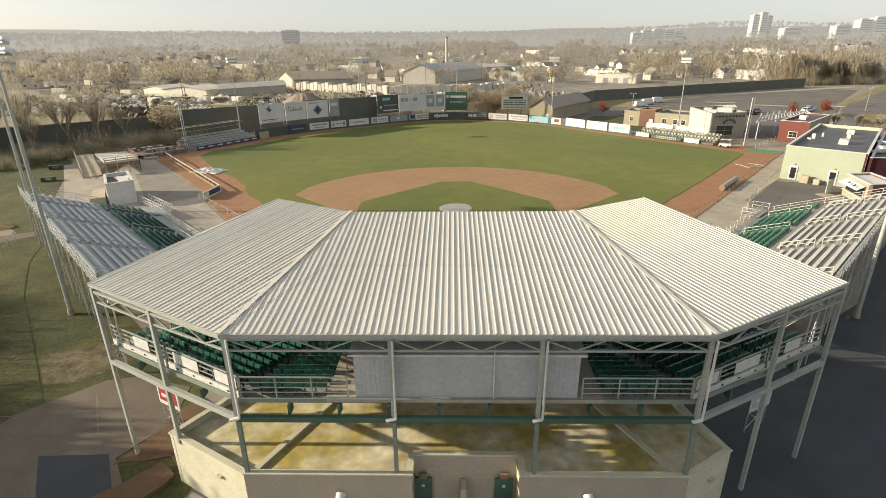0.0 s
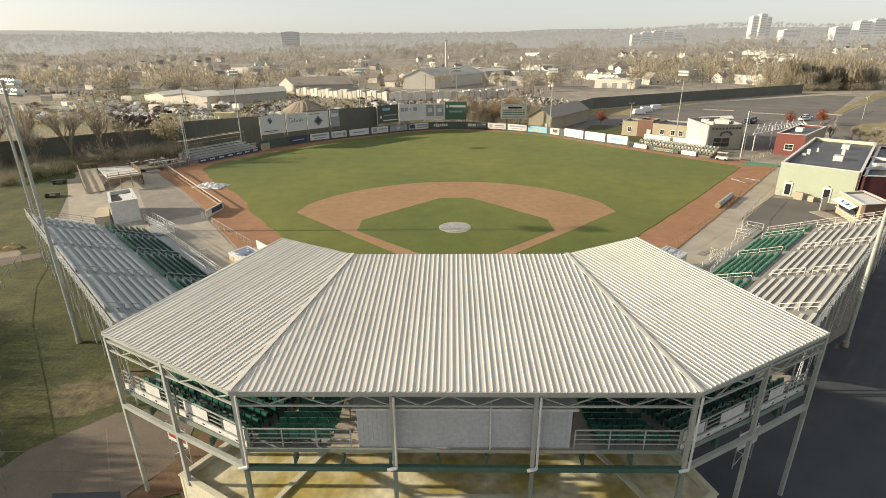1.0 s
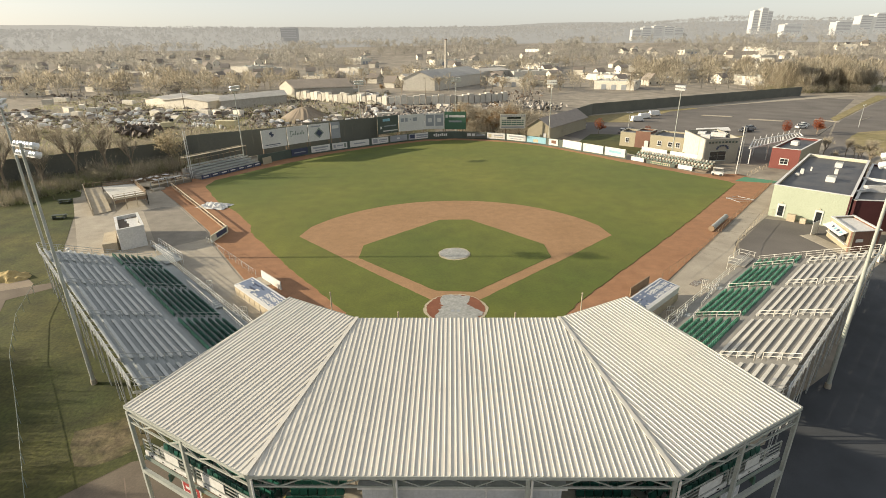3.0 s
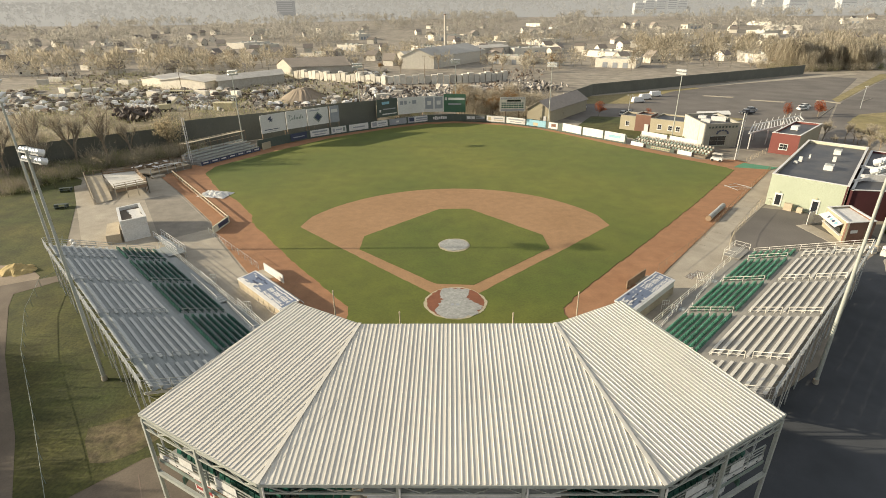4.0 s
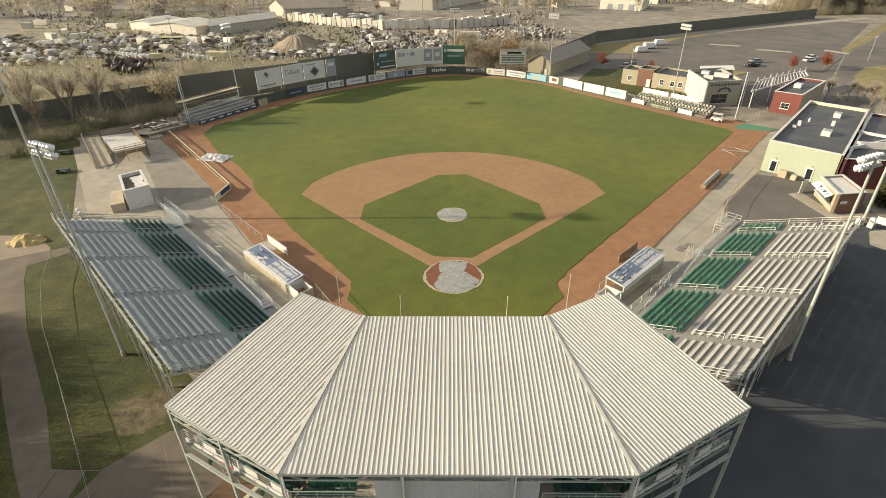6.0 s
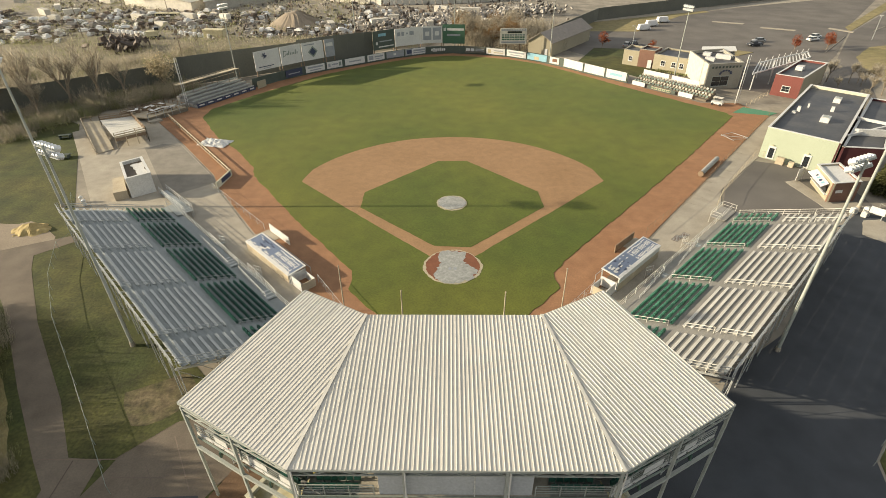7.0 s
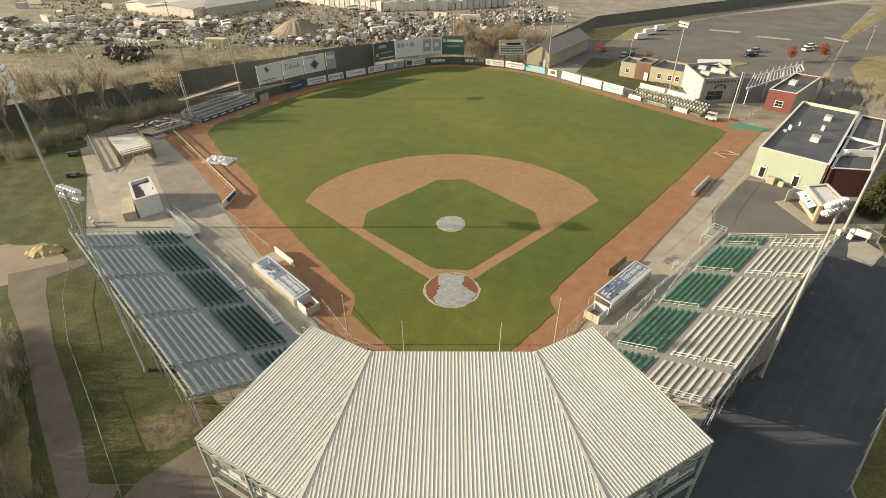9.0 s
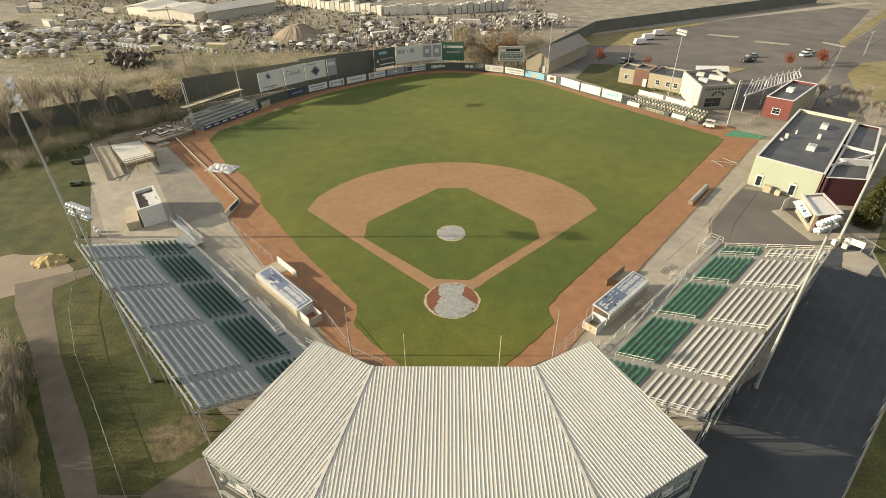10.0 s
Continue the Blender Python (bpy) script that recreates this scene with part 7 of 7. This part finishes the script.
for x, y, s in ((51.8, 130.5, 1.25), (125.5, 125.8, 1.25), (128.2, 129.5, 1.05), (113.5, 123.6, 1.1), (67.6, 126.5, 0.8)):
    plant(REDT, x, y, s)
plant(CON, 72.4, 21.0, 0.9)
plant(CON, 75.6, 25.0, 0.75)
for x, y in ((72.0, 12.0), (74.5, 8.0), (70.5, 5.0), (78.0, 14.0), (73, -2), (69, -8)):
    plant(rnd.choice(OLIVE + [CON]), x, y, rnd.uniform(0.5, 0.8))
for k in range(18):
    plant(rnd.choice(BARE + SLIM), rnd.uniform(99, 117), rnd.uniform(68, 90), rnd.uniform(0.35, 0.55))
for k in range(26):
    plant(rnd.choice(WILLOW), rnd.uniform(206, 256), rnd.uniform(276, 306), rnd.uniform(0.8, 1.25))
for k in range(90):
    brush(rnd.randrange(5), rnd.uniform(196, 262), rnd.uniform(268, 300), rnd.uniform(0.8, 1.7))
for k in range(12):
    plant(rnd.choice(BARE + OLIVE), rnd.uniform(240, 330), rnd.uniform(275, 330), rnd.uniform(1.2, 2.0))
for k in range(72):
    y = rnd.uniform(268, 440)
    plant(rnd.choice(BARE + BARE + TAN), y * rnd.uniform(-0.9, 0.95), y, rnd.uniform(0.8, 1.4))
for kind, (nm, m, lb) in enumerate((("brush_mass", M_TWIG, "dense tangle of bare brown brush along the fence"), ("green_brush_mass", M_LEAFG, "dull yellow-green brush among the bare scrub"))):
    vs, fs, o = [], [], 0
    for k, mm in FARBRUSH[kind]:
        me = (BRUSH + GREENB)[k].children[0].data
        co = np.empty(len(me.vertices) * 3)
        me.vertices.foreach_get("co", co)
        a = np.array(mm)
        co = co.reshape(-1, 3) @ a[:3, :3].T + a[:3, 3]
        vs.append(co)
        fs.extend((o + i, o + i + 1, o + i + 2) for i in range(0, len(co), 3))
        o += len(co)
    tagged(add_mesh(nm, np.concatenate(vs).tolist(), fs, m), lb, "brush", kind="stuff")
for ob in BARE + SLIM + FORKED + WILLOW + BRUSH + GREENB + TAN + OLIVE + [CATKIN, REDT, CON]:
    for o in (ob, *ob.children_recursive):
        bpy.data.objects.remove(o)

# far woods: countless leafless crowns over the valley, each a round of fine strokes on a stem
def far_woods(n, r0, r1, seed, size, name, m, half=60, per=46, gap=-0.12, wide=0.05, patch=None):
    rg = np.random.default_rng(seed)
    vs, fs = [], []
    for _ in range(n):
        an = radians(rg.uniform(90 - half, 90 + half))
        r = math.sqrt(rg.uniform(r0 * r0, r1 * r1))
        x, y = r * math.cos(an), 60 + r * math.sin(an)
        if patch:
            x, y = rg.uniform(patch[0], patch[1]), rg.uniform(patch[2], patch[3])
        elif noise.noise((x / 130, y / 130, 7)) < gap or (x > 90 and y < 285) or (y < 300 and x < 40):
            continue
        h = rg.uniform(0.6, 1.25) * size
        k = per
        z0 = hill(x, y)
        c = rg.normal(0, 1, (k, 3))
        c /= np.linalg.norm(c, axis=1, keepdims=True)
        c *= np.cbrt(rg.uniform(0.08, 1, (k, 1)))
        foot = c * (h * 0.34, h * 0.34, h * 0.38) + (x, y, z0 + h * 0.56)
        w = rg.normal(0, 1, (k, 3)) * h * wide
        lo, hi = foot - w, foot + w
        tip = foot + (c * 0.7 + (0, 0, 0.6)) * h * rg.uniform(0.07, 0.18, (k, 1))
        lo[0], hi[0], tip[0] = (x - h * 0.02, y, z0 - 0.2), (x + h * 0.02, y, z0 - 0.2), (x, y, z0 + h * 0.8)
        o = len(vs)
        vs.extend(np.stack([lo, hi, tip], 1).reshape(-1, 3).tolist())
        fs.extend([(o + 3 * i, o + 3 * i + 1, o + 3 * i + 2) for i in range(k)])
    ob = add_mesh(name, vs, fs, m)
    return tagged(ob, "distant brown leafless woods over the valley", "woods", kind="stuff")


far_woods(1000, 210, 560, 1, 10, "town_trees", M_TWIG, 60, 150, 0.05, 0.016)
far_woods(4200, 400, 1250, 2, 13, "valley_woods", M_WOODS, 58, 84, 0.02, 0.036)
far_woods(110, 0, 1, 5, 14, "willow_wood", M_TWIG, 60, 240, 0, 0.016, (140, 340, 345, 430))
far_woods(70, 0, 1, 6, 13, "scrapyard_wood", M_TWIG, 60, 240, 0, 0.016, (-330, -120, 262, 380))
# hill woods carry the distance haze as a faint glow
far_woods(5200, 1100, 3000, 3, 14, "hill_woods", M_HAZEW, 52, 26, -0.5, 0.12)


# ---- scrapyard ----
def junk_shape(bm):
    box(bm, (0, 0, 0.5), (4.2, 1.8, 0.7))
    box(bm, (-0.2, 0, 1.1), (2.2, 1.6, 0.6))


rg = random.Random(5)
lots = ([], [], [])
for k in range(2300):
    y = rg.uniform(140, 300)
    x = rg.uniform(-1.12, 0.14) * y - 8
    row = round(y / 6.5) * 6.5 + rg.uniform(-1.2, 1.2)
    if noise.noise((x / 45, row / 45, 1)) < -0.1 or (x > -40 and row > 205) or (row > 203 and x < -85) or (x > -112 and row < 150):
        continue
    m = pose(x, row, 1.35 * rg.choice((0, 0, 0, 0, 1)) + hill(x, row), rg.uniform(-3, 3), rg.uniform(-3, 3), rg.choice((75, 95, 88, 30, 160)) + rg.uniform(-9, 9)) @ Matrix.Diagonal((rg.uniform(0.6, 1.05), rg.uniform(0.7, 1.0), rg.uniform(0.7, 1.1), 1))
    lots[rg.choice((0, 0, 1, 1, 1, 2, 2))].append(m)
for ms, m, nm, lb in ((lots[0], M_CARW, "scrap_cars_white", "rows of white scrapped cars in the yard"), (lots[1], M_JUNK, "scrap_cars_grey", "rows of dull grey scrapped cars"), (lots[2], M_RUSTY, "scrap_cars_dark", "rows of dark and rusty scrapped cars")):
    tagged(scatter(nm, template(junk_shape), ms, m), lb, "scrap", kind="stuff")
ms = []
for k in range(54):
    y = rg.uniform(165, 300)
    x = rg.uniform(-0.95, 0.1) * y
    if (x > -40 and y > 205) or (y > 205 and -178 < x < -85):
        continue
    ms.append(pose(x, y, 1.5 + hill(x, y), 0, 0, rg.uniform(0, 360)) @ Matrix.Diagonal((rg.uniform(4, 9), 2.4, rg.uniform(2.2, 3.0), 1)))
tagged(scatter("box_trailers", template(lambda bm: box(bm, (0, 0, 0), (1, 1, 1))), ms, M_HOUSE), "white box trailers among the scrap", "scrap", kind="stuff")
ms = []
for k in range(2600):
    y = rg.uniform(146, 300)
    x = rg.uniform(-0.9, 0.2) * y
    if y > 230 and -60 < x < 20:
        continue
    ms.append(pose(x, y, 0.3 + hill(x, y), rg.uniform(0, 90), rg.uniform(0, 90), rg.uniform(0, 360)) @ Matrix.Diagonal((rg.uniform(0.4, 2.6), rg.uniform(0.3, 1.0), rg.uniform(0.3, 1.0), 1)))
tagged(scatter("scrap_pieces", template(lambda bm: box(bm, (0, 0, 0), (1, 1, 1))), ms[::2], M_RUSTY), "scattered scrap metal pieces and drums", "scrap", kind="stuff")
tagged(scatter("pale_scrap_pieces", template(lambda bm: box(bm, (0, 0, 0), (1, 1, 1))), ms[1::2], M_JUNK), "scattered pale scrap sheets and appliances", "scrap", kind="stuff")
ms = []
for k in range(900):
    x, y = lerp((-26, 166), (44, 204), rg.random())
    ms.append(pose(x + rg.gauss(0, 6), y + rg.gauss(0, 8), rg.uniform(0.2, 2.6), rg.uniform(0, 90), rg.uniform(0, 90), rg.uniform(0, 360)) @ Matrix.Diagonal((rg.uniform(0.5, 1.6), rg.uniform(0.5, 1.3), rg.uniform(0.5, 1.3), 1)))
tagged(scatter("scrap_heap", template(lambda bm: box(bm, (0, 0, 0), (1, 1, 1))), ms, M_JUNK), "long heap of pale scrapped appliances", "scrap", kind="stuff")
mound = B()
bmesh.ops.create_cone(mound, segments=24, radius1=15, radius2=2.5, depth=8, cap_ends=True, matrix=pose(-66, 176, 2.4) @ Matrix.Diagonal((0.72, 1.1, 0.66, 1)))
bmesh.ops.subdivide_edges(mound, edges=mound.edges[:], cuts=3)
for v in mound.verts:
    v.co += Vector((1, 1, 0.7)) * (noise.noise(v.co * 0.2) * 2.2 + noise.noise(v.co * 0.7) * 0.7)
tagged(part("earth_mound", mound, M_EARTH), "bare tan earth mound in the scrapyard", "mound")
ex = thing("excavator", "yellow excavator standing among the scrap", "excavator", at=(-112, 149, 0), rz=20)
part("track", box(B(), (0, 1.2, 0.5), (4.2, 0.6, 1.0)), M_TYRE, ex)
part("track", box(B(), (0, -1.2, 0.5), (4.2, 0.6, 1.0)), M_TYRE, ex)
part("house", box(B(), (-0.4, 0, 1.9), (4.0, 2.8, 1.7)), M_YELV, ex)
part("cab", box(B(), (1.2, 0.8, 3.0), (1.5, 1.2, 1.6)), M_GLASS, ex)
part("boom", beam(B(), (1.6, -0.4, 2.2), (5.4, -0.4, 5.4), 0.5, 0.7), M_YELV, ex)
part("stick", beam(B(), (5.4, -0.4, 5.4), (7.6, -0.4, 2.6), 0.4, 0.5), M_YELV, ex)
part("bucket", box(B(), (7.7, -0.4, 2.0), (1.0, 1.2, 1.0)), M_BROWN, ex)
bus = thing("bus", "old yellow bus parked in the scrapyard", "bus", at=(-124.5, 188.5, 0), rz=-2)
bm = box(B(), (0, 0, 1.7), (10.5, 2.5, 2.3))
bmesh.ops.bevel(bm, geom=bm.edges[:], offset=0.25, segments=2, affect="EDGES")
part("body", bm, M_YELV, bus)
for k in range(9):
    for s in (-1, 1):
        part("window", box(B(), (-4.4 + 1.05 * k, s * 1.255, 2.2), (0.85, 0.04, 0.7)), M_GLASS, bus)
for x in (-3.4, 3.4):
    for s in (-1, 1):
        part("wheel", tube(B(), (x, s * 1.0, 0.5), (x, s * 1.27, 0.5), 0.5, seg=12), M_TYRE, bus)

# dry brush and grass clumps on the open ground round the yard
rb_ = np.random.default_rng(8)
DRY = ([], []), ([], [])
for k in range(8000):
    x, y = rb_.uniform(-230, -40), rb_.uniform(30, 300)
    line = 0.74 * x + 139.5
    if k < 1500:
        x = rb_.uniform(-140, -70)
        y = 0.74 * x + 139.5 - rb_.uniform(3, 9 if x > -88 else 19)
        h = rb_.uniform(0.9, 2.6)
    elif y < line + 3 or (y > 145 and rb_.random() < 0.55) or x < -0.95 * y - 30 or noise.noise((x / 18, y / 18, 5)) < -0.3:
        continue
    else:
        h = rb_.uniform(1.0, 3.0)
    c = rb_.normal(0, 1, (30, 3)) * (h * 0.8, h * 0.8, h * 0.16) + (x, y, h * 0.3)
    d = np.stack([rb_.normal(0, 1, (30, 3)) * 0.07, rb_.normal(0, 1, (30, 3)) * h * 0.14 + (0, 0, h * 0.42)], 1)
    vs, fs = DRY[1 if k % 5 < 3 else 0]
    o = len(vs)
    vs.extend(np.stack([c, c + d[:, 0], c + d[:, 1]], 1).reshape(-1, 3).tolist())
    fs.extend([(o + 3 * i, o + 3 * i + 1, o + 3 * i + 2) for i in range(30)])
tagged(add_mesh("dry_brush", *DRY[0], M_TWIG), "low dry brown brush on the open ground", "brush", kind="stuff")
tagged(add_mesh("olive_brush", *DRY[1], M_LEAFG), "low olive-green brush on the open ground", "brush", kind="stuff")
# dark heap and a yellow tipper body among the scrap
ms = []
for k in range(130):
    x, y = lerp((-119, 133), (-108, 130), rg.random())
    ms.append(pose(x + rg.gauss(0, 2.5), y + rg.gauss(0, 3.5), rg.uniform(0.2, 3.2), rg.uniform(0, 90), rg.uniform(0, 90), rg.uniform(0, 360)) @ Matrix.Diagonal((rg.uniform(0.8, 3.6), rg.uniform(0.4, 1.6), rg.uniform(0.4, 1.2), 1)))
tagged(scatter("dark_scrap_heap", template(lambda bm: box(bm, (0, 0, 0), (1, 1, 1))), ms, M_RUSTY), "heap of dark rusty scrap metal", "scrap", kind="stuff")
tip = thing("tipper_body", "faded yellow tipper body lying in the yard", "scrap", at=(-89.6, 150.5, 0), rz=-8)
bm = box(B(), (0, 0, 1.5), (8.4, 3.0, 3.0))
for v in bm.verts:
    if v.co.z < 0.5:
        v.co.y *= 0.75
        v.co.x *= 0.9
bmesh.ops.bevel(bm, geom=bm.edges[:], offset=0.15, segments=2, affect="EDGES")
part("body", bm, M_YELV, tip)
for k in range(5):
    part("rib", box(B(), (-3.2 + 1.6 * k, -1.5, 1.7), (0.16, 0.12, 2.4)), M_BRONZE, tip)
tank = None
for k in range(17):
    p = lerp((-135.3, 161.3), (-118.2, 154.1), k / 8) if k < 9 else lerp((-107.1, 156.8), (-91.6, 149.7), (k - 9) / 7)
    if tank is None:
        tank = thing("storage_tank", "small white round tank in a row", "tank", "row of white tanks", at=(*p, 0))
        part("shell", tube(B(), (0, 0, 0), (0, 0, 1.3), 0.75, 0.75, seg=14), M_CARW, tank)
        part("lid", tube(B(), (0, 0, 1.3), (0, 0, 1.55), 0.72, 0.25, seg=14), M_CARW, tank)
    else:
        copy_thing(tank, pose(*p, 0))

# ---- sheds and town ----
def shed(name, pts, eave, ridge, mw, mr, label):
    r = thing(name, label, "warehouse")
    gable(r, pts, eave, ridge, mw, mr, 0.6)
    return r


def rect(x, y, lx, ly, rz):
    c, s = math.cos(radians(rz)), math.sin(radians(rz))
    return [(x + c * a - s * b, y + s * a + c * b) for a, b in ((-lx / 2, -ly / 2), (lx / 2, -ly / 2), (lx / 2, ly / 2), (-lx / 2, ly / 2))]


shed("warehouse", [(-150, 219), (-123, 210), (-117, 228), (-146, 240)], 4.2, 5.6, M_HOUSE, M_WROOF, "pale metal warehouse with ribbed roof")
shed("warehouse", [(-167, 232), (-151, 224), (-146, 246), (-164, 252)], 3.9, 5.0, M_HOUSE, M_WROOF, "pale metal warehouse with ribbed roof")
shed("warehouse", [(-122, 226), (-116, 209), (-92, 240), (-100, 256)], 4.6, 6.4, M_HOUSE, M_WROOF, "low white warehouse with curved pale roof")
shed("warehouse", [(-112, 292), (-96, 270), (-62, 280), (-76, 306)], 5.6, 9.6, M_HOUSE, M_TAUPE, "tan warehouse with taupe pitched roof")
shed("warehouse", [(-34, 314), (-12, 309), (26, 372), (-2, 384)], 8.0, 12.5, M_HOUSE, M_WROOF, "white gabled warehouse with long pale roof")
shed("warehouse", [(-40, 350), (-34, 338), (50, 420), (34, 440)], 7.5, 9.0, M_HOUSE, M_WROOF, "long low white warehouse")
cf = thing("container_row", "long row of white storage containers", "containers")
CFP = [(-92, 262), (-66, 243), (-34, 226), (2, 230), (30, 240)]
for p, q in zip(CFP[:-1], CFP[1:]):
    n = round(math.dist(p, q) / 3.2)
    ang = math.degrees(math.atan2(q[1] - p[1], q[0] - p[0]))
    for k in range(n):
        c = lerp(p, q, (k + 0.5) / n)
        part("container", box(B(), (c[0], c[1], 2.0 + 0.25 * (k % 3)), (2.8, 2.6, 4.0 + 0.5 * (k % 3)), rz=ang), M_HOUSE, cf)


def house(seed):
    r = random.Random(seed)
    root = thing("house", "small pale house with pitched shingle roof", "house", "houses in the town")
    lx, ly = r.uniform(8, 12), r.uniform(7, 9)
    gable(root, rect(0, 0, lx, ly, 0), r.uniform(3.2, 6.0), r.uniform(6.8, 9.0), M_HOUSE, M_HROOF)
    for k in (0, 2):
        part("window", box(B(), (-lx / 3 + k * lx / 3, -ly / 2 - 0.03, 1.8), (1.0, 0.08, 1.2)), M_GLASS, root)
    return root


def works(seed):
    r = random.Random(seed)
    root = thing("works_building", "low flat-roofed pale commercial building", "building", "low buildings in the town")
    lx, ly, h = r.uniform(20, 45), r.uniform(14, 26), r.uniform(4.5, 7.5)
    block(root, rect(0, 0, lx, ly, 0), h, [M_HOUSE], M_WROOF, 0.4, M_HOUSE)
    for k in range(3):
        part("roof_unit", box(B(), (-lx / 4 + k * lx / 4, 0, h + 0.3), (2.4, 1.8, 1.4)), M_STEEL, root)
        part("loading_door", box(B(), (-lx / 4 + k * lx / 4, -ly / 2 - 0.05, 1.7), (3.2, 0.1, 3.4)), M_GREYP, root)
    return root


HOUSES, WORKS = [house(s) for s in range(5)], [works(s) for s in range(5)]
rt2 = random.Random(99)
placed = []


def free(x, y, d):
    if any(math.hypot(x - a, y - b) < d for a, b in placed):
        return False
    placed.append((x, y))
    return True


for k in range(900):
    y = rt2.uniform(265, 900) if k % 3 else rt2.uniform(265, 480)
    x = y * rt2.uniform(-1.0, 1.0)
    if y < 330 and -175 < x < 60 or (y < 300 and 0 < x < 240):
        continue
    big = rt2.random() < (0.55 if -120 < x < 330 and y < 620 else 0.12)
    if not free(x, y, 34 if big else 17) or len(placed) > 210:
        continue
    copy_thing(rt2.choice(WORKS if big else HOUSES), pose(x, y, hill(x, y) - 0.1, 0, 0, rt2.choice((20, -25, 65, 110, -70)) + rt2.uniform(-6, 6)))
for ob in HOUSES + WORKS:
    for o in (ob, *ob.children_recursive):
        bpy.data.objects.remove(o)


def tower(px, dist, w, d, top, m, label, storeys, bays, base=None, rz=0):
    """A tall building on the valley's far side, with its rows of windows."""
    x = dist * (px - 784) / 994
    z0 = hill(x, dist) - 2
    root = thing("tower_block", label, "building", at=(x, dist, 0), rz=rz)
    # walls and window bands glow faintly in place of haze, not from lamps
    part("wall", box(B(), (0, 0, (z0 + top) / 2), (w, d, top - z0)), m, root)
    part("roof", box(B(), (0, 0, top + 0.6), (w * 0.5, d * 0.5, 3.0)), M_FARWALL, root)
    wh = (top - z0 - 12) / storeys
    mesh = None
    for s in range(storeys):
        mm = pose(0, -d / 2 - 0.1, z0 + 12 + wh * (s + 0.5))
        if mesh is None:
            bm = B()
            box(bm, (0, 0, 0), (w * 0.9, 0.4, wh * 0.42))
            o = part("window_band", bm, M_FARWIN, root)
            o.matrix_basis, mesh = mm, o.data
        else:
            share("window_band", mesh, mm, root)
    return root


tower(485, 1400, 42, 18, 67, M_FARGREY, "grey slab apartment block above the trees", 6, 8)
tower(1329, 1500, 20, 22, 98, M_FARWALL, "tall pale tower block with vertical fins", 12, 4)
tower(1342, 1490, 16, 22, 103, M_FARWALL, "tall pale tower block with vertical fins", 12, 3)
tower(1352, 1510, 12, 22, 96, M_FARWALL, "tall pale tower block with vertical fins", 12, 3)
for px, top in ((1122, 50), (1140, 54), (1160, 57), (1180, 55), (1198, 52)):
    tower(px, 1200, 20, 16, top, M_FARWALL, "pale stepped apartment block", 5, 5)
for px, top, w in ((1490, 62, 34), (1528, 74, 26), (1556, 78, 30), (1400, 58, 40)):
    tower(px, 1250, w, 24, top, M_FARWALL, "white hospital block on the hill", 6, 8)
ch = thing("chimney_stack", "tall slender factory chimney", "chimney", at=(-6.5, 520, 0))
part("shaft", tube(B(), (0, 0, 0), (0, 0, 32), 1.6, 1.1, seg=12), M_HOUSE, ch)
part("rim", tube(B(), (0, 0, 32), (0, 0, 32.8), 1.3, 1.3, seg=12), M_RUST, ch)
# utility poles through the scrapyard and town
up = None
for x, y in ((-88, 118), (-70, 190), (-44, 214), (-16, 260), (70, 300), (110, 280), (135, 330), (-120, 180), (-140, 150), (20, 330), (180, 330)):
    if up is None:
        up = thing("utility_pole", "brown timber utility pole with crossarm", "pole", "utility poles", at=(x, y, 0))
        part("shaft", tube(B(), (0, 0, -0.2), (0, 0, 12), 0.18, 0.12), M_BARK, up)
        part("crossarm", box(B(), (0, 0, 11.2), (2.4, 0.12, 0.14)), M_BARK, up)
        for k in (-1, 0, 1):
            part("insulator", tube(B(), (k, 0, 11.27), (k, 0, 11.5), 0.06), M_STEEL, up)
    else:
        copy_thing(up, pose(x, y, 0, 0, 0, rnd.uniform(0, 90)))
# street lamps of the lot
sl = None
for x, y in ((60.0, 124.0), (146.0, 108.0), (150.0, 140.0)):
    if sl is None:
        sl = thing("street_lamp", "grey lot lamp with twin heads", "street lamp", "parking lot lamps", at=(x, y, 0))
        part("shaft", tube(B(), (0, 0, 0), (0, 0, 8), 0.1, 0.07), M_GALV, sl)
        part("arm", box(B(), (0, 0, 8), (1.4, 0.08, 0.08)), M_GALV, sl)
        for k in (-1, 1):
            part("lamp_head", box(B(), (k * 0.8, 0, 8), (0.5, 0.3, 0.16)), M_LAMP, sl)
    else:
        copy_thing(sl, pose(x, y, 0, 0, 0, 30))
